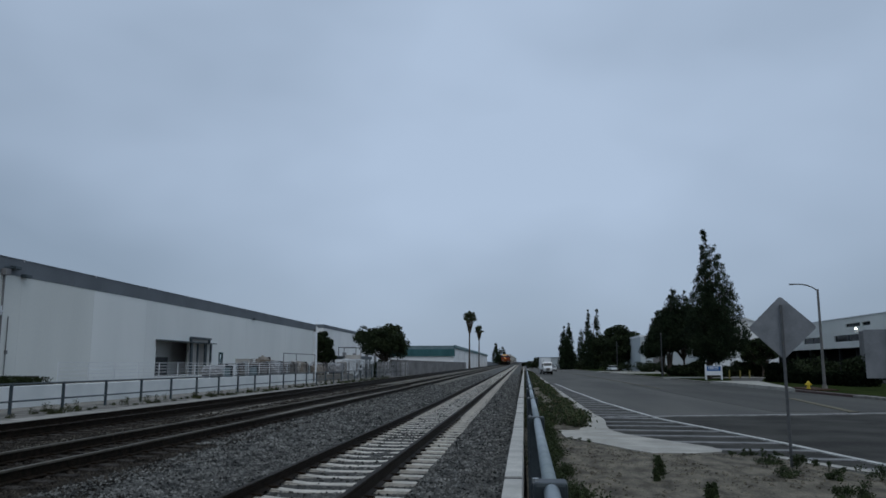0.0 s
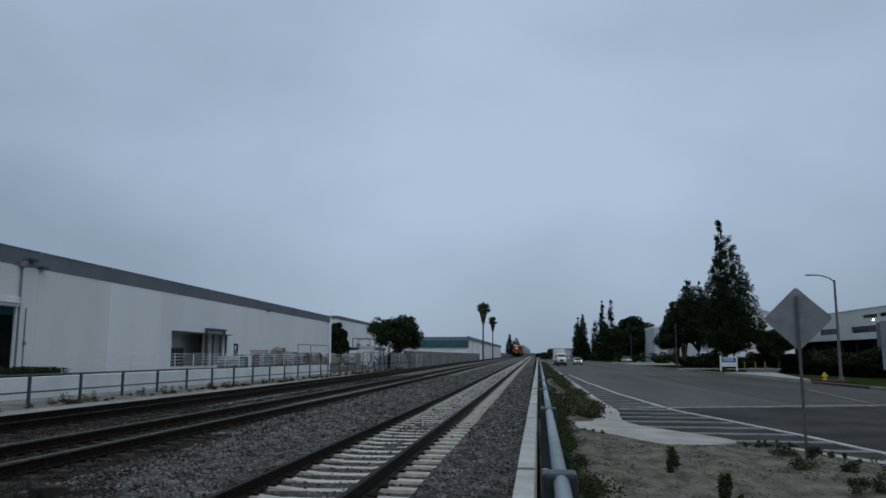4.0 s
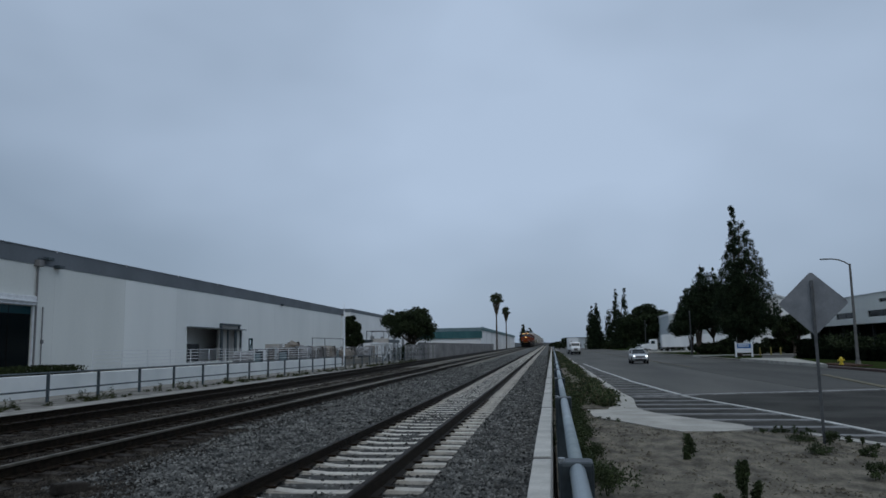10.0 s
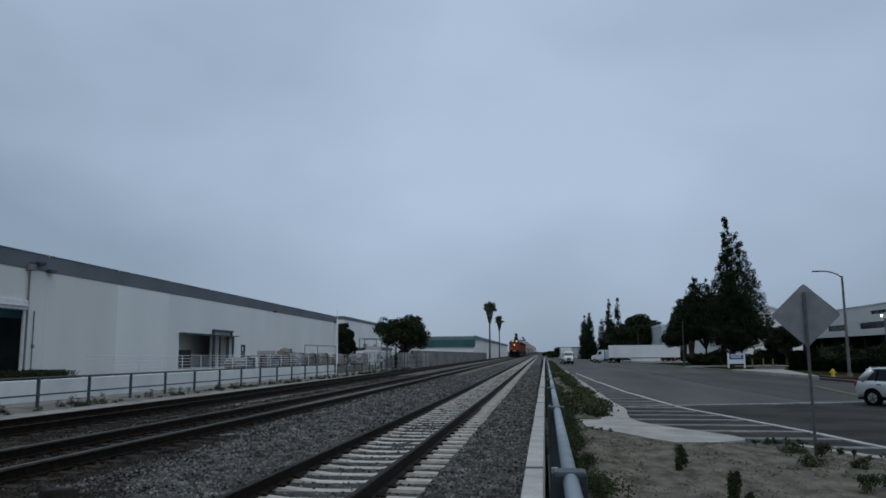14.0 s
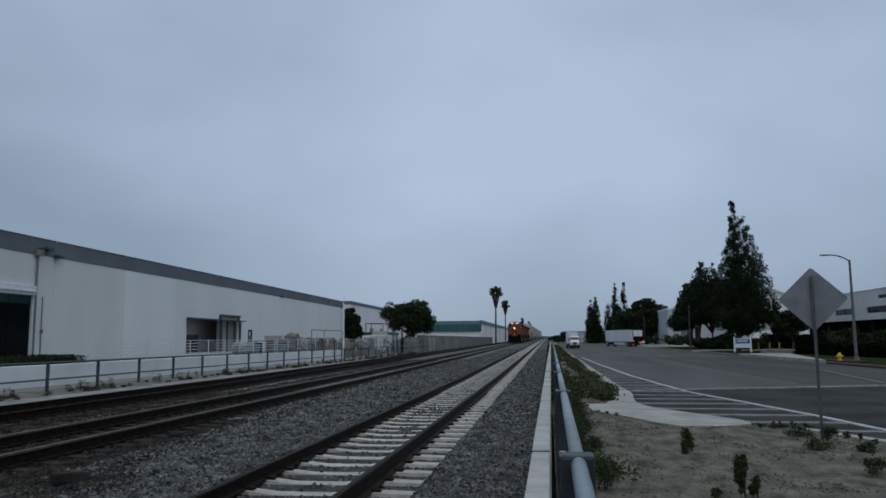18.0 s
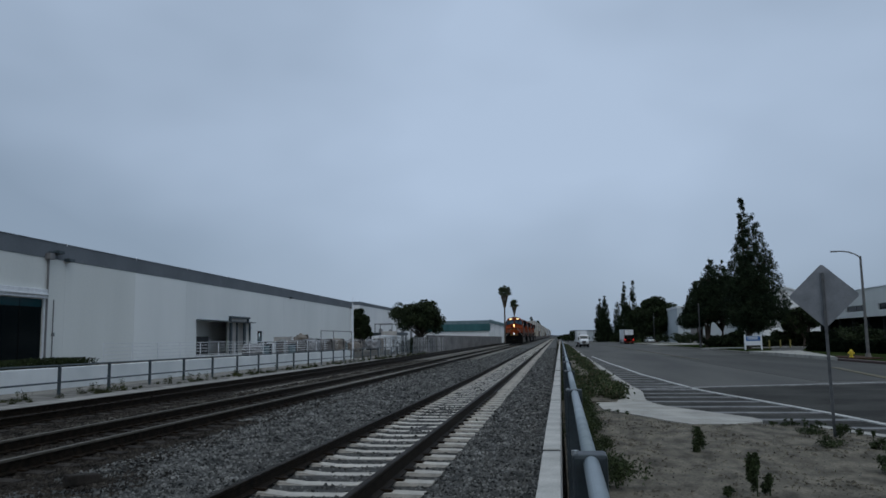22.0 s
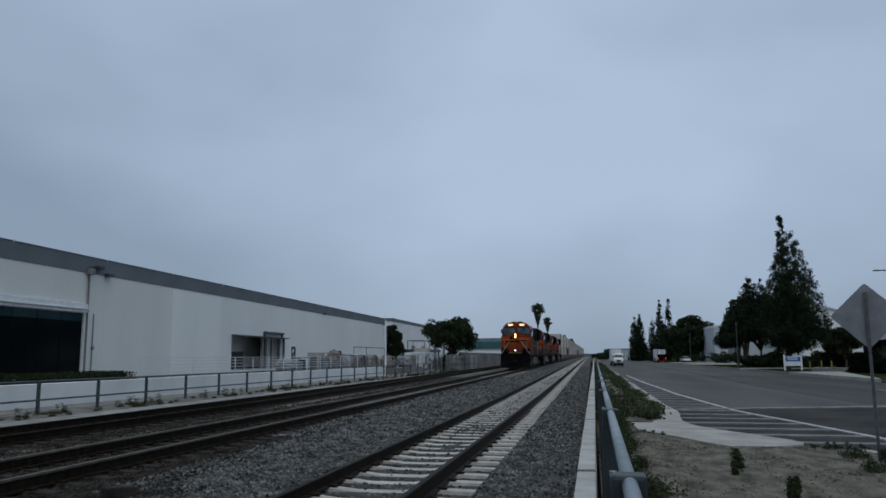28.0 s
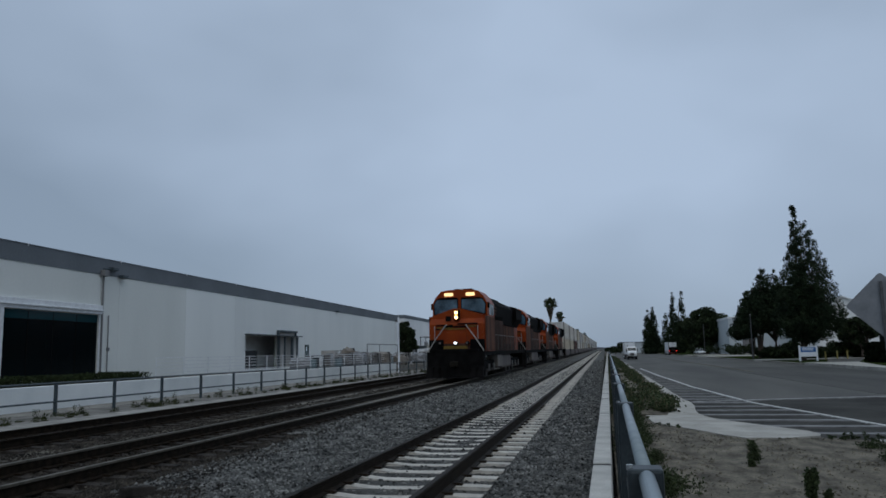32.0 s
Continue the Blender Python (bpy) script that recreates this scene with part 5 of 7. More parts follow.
tarp = thing("covered_trailer", pose(-22.5, 98.5, 0, 0, 0, 8), "white tarpaulin-covered trailer with an ochre patch", "trailer")
part("cover", extrude([(-1.2, 0.4), (1.2, 0.4), (1.25, 2.0), (1.1, 2.3), (0.0, 2.45), (-1.1, 2.3), (-1.25, 2.0)], "y", -3.6, 3.8), TRIM, tarp)
part("patch", box(1.24, 1.27, -2.6, 0.4, 0.7, 1.9, bevel=0.01), TARP_TAN, tarp, "ochre canvas patch")
part("patch", box(-1.1, 0.5, -3.63, -3.595, 0.5, 2.0, bevel=0.01), TARP_TAN, tarp, "ochre canvas patch")
for u in (-1.05, 1.05):
    for v in (-1.2, 1.4):
        part("wheel", rod((u - 0.12, v, 0.36), (u + 0.12, v, 0.36), 0.36, n=14), RUBBER, tarp)
scrap = thing("scrap_pile", pose(-20.6, 107.5, 0), "heap of dark scrap and brush behind the fence", "scrap")
part("mound", rocks("mound", np.stack([rng.normal(0, 0.9, 130), rng.normal(0, 2.4, 130), rng.uniform(0.1, 1.5, 130)], axis=1), rng.uniform(0.35, 0.8, 130), rng, DARK_BROWN), DARK_BROWN, scrap)["kind"] = "stuff"


# second warehouse and its yard gear
w2 = thing("warehouse", pose(-33.6, 128, 0, 0, 0, 1.4), "second white warehouse with grey parapet set back", "warehouse")
part("wall", box(-40, 0, 0, 75, -0.3, 7.9), FAR_WHITE, w2)
part("parapet", box(-40.05, 0.05, -0.05, 75.05, 7.9, 8.5), PARAPET, w2, "grey parapet band")
for y in (6, 16, 26, 40, 52):
    part("dock_door", box(0.0, 0.08, y, y + 3.2, 0.4, 4.0), DOCK_GREY, w2)
mast = thing("mast", pose(-19.78, 72.75, 0), "tall white pole with a thin aerial beside the low wall end", "mast")
part("pole", rod((0, 0, -0.1), (0, 0, 5.2), 0.085, 0.075, n=10), SIGN_WHITE, mast)
part("collar", rod((0, 0, 5.2), (0, 0, 5.32), 0.1, 0.06, n=10), TRIM, mast)
part("aerial", rod((0, 0, 5.3), (0, 0, 6.2), 0.022, 0.012, n=6), TRIM, mast)
part("base_plate", box(-0.17, 0.17, -0.17, 0.17, -0.02, 0.05, bevel=0.01), TRIM, mast)
rack = thing("pipe_rack", pose(-29.5, 128, 0), "tall dark steel loading rack", "rack")
for u in (-2.2, 2.2):
    for v in (0, 9):
        part("leg", box(u - 0.12, u + 0.12, v - 0.12, v + 0.12, -0.1, 3.0), FENCE, rack)
part("deck", box(-2.5, 2.5, -0.5, 9.5, 2.6, 3.1), FENCE, rack)
for v in (0.4, 4.4):
    part("guard", box(-1.6, 1.6, v, v + 0.1, 4.5, 4.65), DOCK_GREY, rack)
    for u in (-1.5, 1.5):
        part("stanchion", box(u - 0.06, u + 0.06, v, v + 0.12, 3.1, 4.5), DOCK_GREY, rack)
for i, (x, y, c, lab) in enumerate(((-27.5, 124, TANK, "pale grey box trailer parked in the yard"),)):
    t = thing("parked_trailer", pose(x, y, 0, 0, 0, 12), lab, "trailer")
    part("box_body", box(-1.25, 1.25, -4, 4, 1.0, 3.2, bevel=0.05), c, t)
    for u in (-0.95, 0.95):
        part("wheel", rod((u - 0.2, 2.4, 0.5), (u + 0.2, 2.4, 0.5), 0.5, n=14), RUBBER, t)
        part("landing_leg", box(u - 0.06, u + 0.06, -2.6, -2.4, 0, 1.0), STEEL, t)

teal = thing("teal_building", pose(-21.6, 245, 0), "low white building with broad teal metal fascia", "building")
part("wall", box(-44, 0, 0, 240, -0.3, 7.2), FAR_WHITE, teal)
part("fascia", box(-44.4, 0.4, -0.5, -0.01, 4.3, 6.6), TEAL, teal, "broad teal metal fascia")
part("roof_edge", box(-44.2, 0.2, -0.3, -0.005, 6.6, 7.7), TEAL_LIGHT, teal, "pale grey sloped roof edge")
part("fascia", box(0.005, 0.4, 0.0, 240.4, 6.9, 7.9), TEAL, teal, "thin teal roof edge along the side")
part("roof", box(-44, 0, 0, 240, 7.2, 7.7), TEAL_LIGHT, teal)
for y in np.arange(20, 230, 26):
    part("pilaster", box(0.0, 0.2, y, y + 0.6, -0.3, 6.88), TRIM, teal)

# distant town along the horizon
town = solid("backdrop_town", extrude([(-420, 0), (-420, 5), (-330, 6), (-300, 9), (-250, 6), (-210, 6), (-190, 11), (-140, 10), (-120, 6), (-60, 7), (-40, 5), (-12, 6), (6, 5), (20, 8), (60, 9), (90, 7), (130, 12), (200, 11), (240, 7), (330, 9), (420, 6), (420, 0)], "y", 1150, 1190),
             FAR, "hazy low roofs and trees far down the line", "backdrop", kind="structure")

# ---- across the road ----
of = thing("office_building", pose(37.5, 58, 0), "two-storey white office with dark glazed ground floor", "office")
low_row = [(y, y + w, 4.36, 5.1) for y, w in ((2.0, 6.2), (10.0, 6.0), (19.4, 6.2), (31.0, 7.5), (42.5, 6.2), (52.0, 6.0))]
high_row = [(y, y + w, 5.95, 6.35) for y, w in ((2.0, 3.5), (10.0, 3.5), (19.4, 4.0), (28.7, 2.0), (31.2, 3.9))]
wall_with_holes(low_row, 0, 60, 3.6, 5.5, 0, 0.4, of, WALL, "upper_wall")
wall_with_holes(high_row, 0, 60, 5.5, 7.0, 0, 0.4, of, WALL, "upper_wall")
for y0, y1, z0, z1 in low_row + high_row:
    w_ = part("window", box(0.16, 0.2, y0, y1, z0, z1), BLACK_GLASS, of, "dark ribbon window")
    part("mullion", box(0.12, 0.16, (y0 + y1) / 2 - 0.04, (y0 + y1) / 2 + 0.04, z0, z1), FENCE, w_)
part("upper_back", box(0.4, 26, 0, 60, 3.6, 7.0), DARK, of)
part("coping", box(-0.08, 26, -0.1, 60.1, 7.0, 7.1), TRIM, of)
# black glazing, dark columns and side walls hold the shade beneath the upper floor
part("ground_glazing", box(1.6, 1.8, 0.5, 59.5, 0, 3.6), BLACK, of, "dark ground-floor glazing")
for y in np.arange(0.4, 60, 4.8):
    part("column", box(0.6, 0.9, y, y + 0.25, 0, 3.6), DARK, of)
    part("mullion", box(1.5, 1.6, y + 2.4, y + 2.5, 0, 3.6), DARK, of)
part("pier", box(-0.5, 0.0, 28.8, 30.6, 0, 5.3), DOCK_GREY, of, "pale grey projecting pier")
part("rear_wall", box(25.6, 26, 0, 60, 0, 3.6), WALL, of)
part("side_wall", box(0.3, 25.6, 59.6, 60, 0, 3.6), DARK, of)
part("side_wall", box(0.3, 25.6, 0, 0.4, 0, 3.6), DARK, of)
for y, z in ((32.2, 5.62),):
    part("wall_lamp", box(-0.2, -0.02, y - 0.06, y + 0.06, z, z + 0.11, bevel=0.02), GLOW_WALL, of, "lit wall lamp")
n = 26000
u = rng.uniform(0, 1, n)
tall = 1.0 + 0.85 * np.clip((u - 0.72) / 0.12, 0, 1)
p = np.stack([25.9 - 2.3 * u + rng.uniform(0, 1.5, n), 62 + 16.5 * u, tall * rng.uniform(0, 1, n) ** 0.7], axis=1)
p[:, 2] += np.array([bumpy(a, b, 0.12, 0.6) for a, b, _ in p])
p = p[p[:, 2] > 0.02]
settle(solid("office_hedge", leafy("office_hedge", blades("office_hedge", p, rng.uniform(0.14, 0.3, len(p)), 1, rng, (1, 0.7)), SHADED_HEDGE), SHADED_HEDGE, "dense hedge before the office, leaf colour darkened for shade", "hedge", kind="stuff"))
settle(solid("parking_lot", sheet(32.5, 37.4, 60, 120, 8, 20, lambda x, y: 0.10, 0.3), DARK_ASPHALT, "dark asphalt forecourt before the office", "forecourt", kind="structure"))
pw = thing("pale_hall", pose(48, 170, 0), "large pale gabled hall behind the trees", "building")
part("wall", extrude([(-5, -0.3), (22, -0.3), (22, 3.6), (0, 11.3), (-5, 9.9)], "y", 0, 40), FAR_WHITE, pw)
part("roof", extrude([(22.4, 3.5), (0, 11.35), (-5.3, 9.85), (-5.3, 10.1), (0, 11.65), (22.4, 3.8)], "y", -0.5, 40.5), TRIM, pw)
pw2 = thing("pale_hall", pose(29.6, 196, 0), "pale grey warehouse behind the street trees", "building")
part("wall", box(0, 40, 0, 40, -0.3, 8.5), PALE, pw2)
part("parapet", box(-0.1, 40.1, -0.1, 40.1, 8.5, 9.0), TRIM, pw2)
part("door", box(3, 6, -0.06, 0.0, 0, 4), DOCK_GREY, pw2)
farhall = thing("pale_hall", pose(8, 420, 0), "far pale warehouse closing the road", "building")
part("wall", box(0, 26, 0, 60, -0.3, 5.2), PALE, farhall)
part("roof", box(-0.3, 26.3, -0.3, 60.3, 5.2, 5.6), PARAPET, farhall)

lamp = thing("street_lamp", pose(20.65, 55.4, 0), "grey street lamp with a curved arm", "street lamp", "street lamps")
part("pole", rod((0, 0, -0.1), (0, 0, 6.9), 0.11, 0.07, n=10), POLE, lamp)
arm = [(0, 6.8), (-0.3, 7.02), (-0.7, 7.19), (-1.1, 7.26), (-1.45, 7.27)]
bm = bmesh.new()
for a, b in zip(arm, arm[1:]):
    rod((a[0], 0, a[1]), (b[0], 0, b[1]), 0.045, n=7, bm=bm)
part("arm", bm, POLE, lamp)
part("lamp_head", box(-1.9, -1.4, -0.11, 0.11, 7.22, 7.31, bevel=0.04), POLE, lamp)
part("base", rod((0, 0, -0.05), (0, 0, 0.3), 0.2, 0.17, n=10), OLD_CURB, lamp)
for x, y, h in ((19.5, 110, 6.0), (24.3, 200, 7.4)):
    t = thing("street_lamp", pose(x, y, 0), "slim grey street lamp pole before dark trees", "street lamp", "street lamps")
    part("pole", rod((0, 0, -0.1), (0, 0, h), 0.09, 0.06, n=8), SIGN_POST, t)
    part("cap", rod((0, 0, h), (0, 0, h + 0.12), 0.1, 0.03, n=8), POLE, t)
    lower(t)

hy = thing("fire_hydrant", pose(19.3, 54.6, 0.08), "yellow fire hydrant on a mulch bed", "hydrant")
part("barrel", rod((0, 0, 0), (0, 0, 0.55), 0.15, 0.14, n=12), HYDRANT, hy)
part("bonnet", rod((0, 0, 0.55), (0, 0, 0.75), 0.19, 0.06, n=12), HYDRANT, hy)
part("outlet", rod((-0.3, 0, 0.42), (0.3, 0, 0.42), 0.08, n=10), HYDRANT, hy)
part("outlet", rod((0, -0.28, 0.38), (0, 0, 0.38), 0.09, n=10), HYDRANT, hy)
part("flange", rod((0, 0, 0), (0, 0, 0.08), 0.22, n=12), HYDRANT, hy)
for i, (x, y) in enumerate(((24.9, 96.0), (26.2, 96.2), (27.3, 96.2))):
    t = thing("bollard", pose(x, y, 0), "faded yellow painted steel bollard", "bollard", "bollards by the driveway")
    part("post", rod((0, 0, -0.1), (0, 0, 0.95), 0.085, n=12), BOLLARD, t)
    part("cap", rod((0, 0, 0.95), (0, 0, 1.0), 0.085, 0.045, n=12), BOLLARD, t)
    lower(t)
bs = thing("monument_sign", pose(21.75, 90.5, 0, 0, 0, 3), "white framed sign with a blue panel", "sign")
for u in (-1.0, 1.0):
    part("sign_post", box(u - 0.09, u + 0.09, -0.1, 0.1, -0.1, 1.95, bevel=0.02), SIGN_WHITE, bs)
part("sign_panel", box(-0.9, 0.9, -0.05, 0.05, 0.55, 1.75), SIGN_WHITE, bs)
part("blue_band", box(-0.88, 0.88, -0.062, -0.052, 1.1, 1.68), BLUE, bs, "blue panel with unreadable pale writing")
for z in (1.5, 1.32):
    part("writing_bar", box(-0.7, 0.6, -0.07, -0.064, z, z + 0.09), SIGN_WHITE, bs)
ns = thing("notice_sign", pose(26.25, 82, 0), "small white notice on a post", "sign")
part("post", rod((0, 0, -0.1), (0, 0, 1.62), 0.04, n=7), SIGN_POST, ns)
part("plate", box(-0.24, 0.24, -0.06, -0.03, 1.0, 1.57), SIGN_WHITE, ns)


st = thing("timber_offcut", pose(-5.65, 8.55, 0.06, 0, 4, 62), "dark weathered timber offcut lying on the ballast", "timber")
part("beam", box(-0.2, 0.2, -0.08, 0.08, 0, 0.13, bevel=0.03), OLD_TIE, st)
part("split_end", box(0.18, 0.32, -0.05, 0.03, 0.01, 0.07, bevel=0.015), OLD_TIE, st)
# ---- signs on the soil corner ----
ds = thing("diamond_sign", pose(4.45, 13.6, 0, -1.0, -0.2, -17), "bare grey back of a diamond road sign on a leaning post", "road sign")
bm = bmesh.new()
R_ = 0.545
v = []
for k in range(4):
    a = k * math.pi / 2
    for j in range(-2, 3):
        b = a + j * math.pi / 8
        v.append(bm.verts.new(((R_ - 0.07) * math.cos(a) + 0.05 * math.cos(b), 0, (R_ - 0.07) * math.sin(a) + 0.05 * math.sin(b))))
bm.faces.new(v)
r = bmesh.ops.extrude_face_region(bm, geom=list(bm.faces))
for q in r["geom"]:
    if isinstance(q, bmesh.types.BMVert):
        q.co.y += 0.006
bmesh.ops.recalc_face_normals(bm, faces=bm.faces)
bmesh.ops.translate(bm, verts=bm.verts, vec=(0, 0.05, 2.33))
part("sign_plate", bm, SIGN_BACK, ds)
part("post", box(-0.025, 0.025, -0.02, 0.03, -0.3, 2.72, bevel=0.008), SIGN_POST, ds)
for z in (2.05, 2.6):
    part("bolt", rod((0, -0.04, z), (0, 0.06, z), 0.014, n=6), STEEL, ds)
rs = thing("square_sign", pose(5.85, 12.9, 0, 0, 0, -20), "bare grey back of a rectangular road sign", "road sign")
part("sign_plate", box(-0.36, 0.36, 0.05, 0.056, 1.48, 2.26, bevel=0.002), SIGN_BACK, rs)
part("post", box(-0.03, 0.03, -0.02, 0.035, -0.3, 2.3, bevel=0.008), SIGN_POST, rs)
br = thing("concrete_barrier", pose(5.55, 10.7, 0, 0, 0, -8), "white concrete road barrier end", "barrier")
part("body", extrude([(-0.3, 0.0), (0.3, 0.0), (0.3, 0.08), (0.17, 0.3), (0.1, 0.82), (-0.1, 0.82), (-0.17, 0.3), (-0.3, 0.08)], "y", -2.5, 0.0), TRIM, br)

for t in (of, pw, pw2, farhall, lamp, hy, bs, ns, ds, rs, br):
    lower(t)
hy.scale = (0.8, 0.8, 0.8)
bs.scale = (0.98, 0.98, 0.98)


# ---- train ----
def wheelset(parent, y, r, gauge=1.435):
    """Two wheels and an axle that turn together."""
    bm = rod((-gauge / 2 - 0.1, 0, 0), (gauge / 2 + 0.1, 0, 0), 0.08, n=8)
    ax = part("wheelset", bm, STEEL, parent, m=pose(0, y, r))
    for s in (-1, 1):
        w = rod((s * (gauge / 2 + 0.01), 0, 0), (s * (gauge / 2 + 0.14), 0, 0), r, n=24)
        rod((s * (gauge / 2 - 0.02), 0, 0), (s * (gauge / 2 + 0.01), 0, 0), r + 0.028, n=24, bm=w)
        part("wheel", w, STEEL, ax)
    return ax


def locomotive(seed, lead):
    """Wide-nosed freight diesel; its front is at y = 0 and it faces along -y."""
    t = thing("locomotive", pose(0, 0, 0), "orange and black wide-nosed freight locomotive" + (" with lit headlights" if lead else " in tow behind the lead unit"), "locomotive", "train locomotives")
    W = 1.6
    part("deck", box(-W, W, 0.9, 22.0, 1.28, 1.52, bevel=0.03), BLACK, t, "black walkway deck")
    part("pilot", extrude([(0.0, 0.12), (0.25, 0.12), (0.9, 0.5), (0.95, 1.52), (0.45, 1.52), (0.35, 0.75)], "x", -1.6, 1.6), BLACK, t, "black snowplough pilot")
    part("rear_pilot", box(-1.45, 1.45, 21.7, 22.1, 0.35, 1.52, bevel=0.04), BLACK, t)
    part("coupler", box(-0.16, 0.16, -0.45, 0.4, 0.72, 1.0, bevel=0.05), DARK_BROWN, t)
    for s in (-1, 1):
        part("stair", extrude([(0.55, 0.35), (0.95, 0.35), (1.3, 1.5), (0.95, 1.5)], "x", s * 1.3, s * 1.56), BLACK, t)
    # nose with a peaked brow under the windshields
    bm = extrude([(0.98, 1.52), (1.0, 3.06), (1.16, 3.36), (2.35, 3.42), (2.35, 1.52)], "x", -1.58, 1.58)
    bmesh.ops.bevel(bm, geom=[e for e in bm.edges if e.calc_face_angle(0) > 0.6], offset=0.07, segments=2, affect="EDGES")
    nose = part("nose", bm, ORANGE, t, "orange wide nose with a dim yellow foot stripe")
    part("brow", extrude([(-1.57, 3.2), (1.57, 3.2), (1.57, 3.5), (0.22, 3.94), (-0.22, 3.94), (-1.57, 3.5)], "y", 1.3, 2.12), ORANGE, nose)
    part("nose_foot", box(-1.5, 1.5, 0.94, 0.98, 1.53, 1.98), HOOD_GRIME, nose, "soot-darkened nose foot")
    part("nose_stripe", box(-0.8, 0.6, 0.92, 0.94, 1.68, 1.84), DIM_YELLOW, nose)
    part("nose_window", box(-0.62, -0.3, 0.95, 0.99, 3.22, 3.5, bevel=0.02), BLACK, nose, "small dark nose vent")
    part("nose_panel", box(-0.55, 0.55, 0.955, 0.985, 1.84, 2.62, bevel=0.01), ORANGE, nose)
    part("nose_door", box(0.62, 1.12, 0.94, 0.975, 1.84, 2.85, bevel=0.01), ORANGE, nose)
    for u0, u1, v in ((-1.15, -0.2, 2.95), (0.05, 1.2, 3.02), (-0.75, 0.55, 2.87), (-1.2, -0.95, 2.75), (0.95, 1.2, 2.8)):
        part("emblem_bar", box(u0, u1, 0.945, 0.972, v, v + 0.08), BLACK, nose, "dark emblem bar")
    for u0, u1, v in ((-1.1, -0.25, 2.83), (0.1, 1.1, 2.9), (-0.7, 0.5, 2.76)):
        part("emblem_edge", box(u0, u1, 0.948, 0.974, v, v + 0.045), DIM_YELLOW, nose, "dull yellow emblem outline")
    for s in (-1, 1):
        part("corner_step", box(s * 0.75, s * 1.58, 0.90, 0.975, 1.52, 2.2, bevel=0.03), BLACK, nose, "black step well at the nose corner")
    # cab: roof with chamfered shoulders
    prof = [(-1.6, 1.52), (1.6, 1.52), (1.6, 4.28), (1.42, 4.62), (1.08, 4.98), (0.6, 5.06), (-0.6, 5.06), (-1.08, 4.98), (-1.42, 4.62), (-1.6, 4.28)]
    cabp = part("cab", extrude(prof, "y", 2.1, 4.9), ORANGE, t, "orange cab with chamfered roof shoulders")
    for s in (-1, 1):
        part("cab_side", box(s * 1.602, s * 1.615, 1.2, 4.88, 1.55, 3.5), CAB_GRIME, cabp, "grime-covered lower cab side")
        part("side_window", box(s * 1.603, s * 1.62, 2.7, 3.6, 3.6, 4.25), GLASS, cabp)
        part("side_window", box(s * 1.603, s * 1.62, 3.7, 4.6, 3.6, 4.25), GLASS, cabp)
        bm = bmesh.new()
        q = [(s * 0.13, 2.03, 3.98), (s * 1.44, 2.03, 3.66), (s * 1.48, 2.03, 4.2), (s * 1.3, 2.03, 4.5), (s * 0.13, 2.03, 4.5)]
        f = bm.faces.new([bm.verts.new(p) for p in q])
        r = bmesh.ops.extrude_face_region(bm, geom=[f])
        for v in r["geom"]:
            if isinstance(v, bmesh.types.BMVert):
                v.co.y += 0.03
        bmesh.ops.recalc_face_normals(bm, faces=bm.faces)
        rim = [(s * 0.08, 3.94), (s * 1.50, 3.59), (s * 1.54, 4.22), (s * 1.34, 4.56), (s * 0.08, 4.56)]
        part("window_rim", extrude(rim, "y", 2.05, 2.11), BLACK, cabp, "black rubber window rim")
        part("windshield", bm, WIND, cabp, "dark windshield with reflected sky blue in its colour")
        part("number_board", box(s * 0.38, s * 0.88, 2.03, 2.12, 4.70, 4.88, bevel=0.015), GLOW_BOARD if lead else BLACK, cabp, "lit number board" if lead else "")
        bm = rod((s * 0.56, 0.72, 3.0), (s * 1.08, 0.62, 2.3), 0.03, n=6)
        rod((s * 1.08, 0.62, 2.3), (s * 1.55, 0.6, 1.6), 0.03, n=6, bm=bm)
        rod((s * 0.56, 0.72, 3.0), (s * 0.56, 0.97, 3.0), 0.03, n=6, bm=bm)
        rod((s * 1.22, 0.8, 2.2), (s * 1.22, 0.8, 2.95), 0.022, n=6, bm=bm)
        rod((s * 1.55, 0.6, 0.6), (s * 1.55, 0.6, 1.6), 0.03, n=6, bm=bm)
        part("grab_rail", bm, RAILING, t, "pale front handrail")
        part("mirror", box(s * 1.6, s * 1.72, 2.2, 2.26, 3.95, 4.3, bevel=0.02), BLACK, cabp)
    lamp = part("headlight_box", box(-0.15, 0.15, 0.92, 1.7, 3.27, 3.84, bevel=0.03), BLACK, t, "black headlight housing")
    for z in (3.43, 3.68):
        part("headlight", rod((0, 0.915, z), (0, 0.885, z), 0.092, n=16), GLOW_WARM if lead else TANK, lamp)
    for x, on in ((-0.02, True), (0.62, False), (-0.9, False)):
        dl = part("ditch_light", rod((x, 0.62, 2.0), (x, 0.97, 2.0), 0.10, n=12), BLACK, t)
        part("lens", rod((x, 0.60, 2.0), (x, 0.619, 2.0), 0.06, n=12), GLOW_WHITE if lead and on else LOCO_GREY, dl)
    part("anticlimber", box(-1.3, 1.3, 0.42, 0.95, 1.5, 1.66, bevel=0.02), BLACK, t)
    for x in (-0.9, -0.45, 0.45, 0.9):
        part("hose", rod((x, 0.15, 0.45), (x, 0.42, 1.1), 0.03, n=6), BLACK, t)
    for s in (-1, 1):
        for k in range(4):
            part("step_tread", box(s * 1.3, s * 1.57, 0.5 + 0.1 * k, 0.72 + 0.1 * k, 0.42 + 0.28 * k, 0.46 + 0.28 * k), BLACK, t)
        part("sun_visor", box(s * 0.14, s * 1.2, 1.9, 2.1, 4.56, 4.6), BLACK, cabp)
    part("antenna_dome", rod((0, 2.7, 5.06), (0, 2.7, 5.16), 0.18, 0.08, n=12), TANK, cabp)
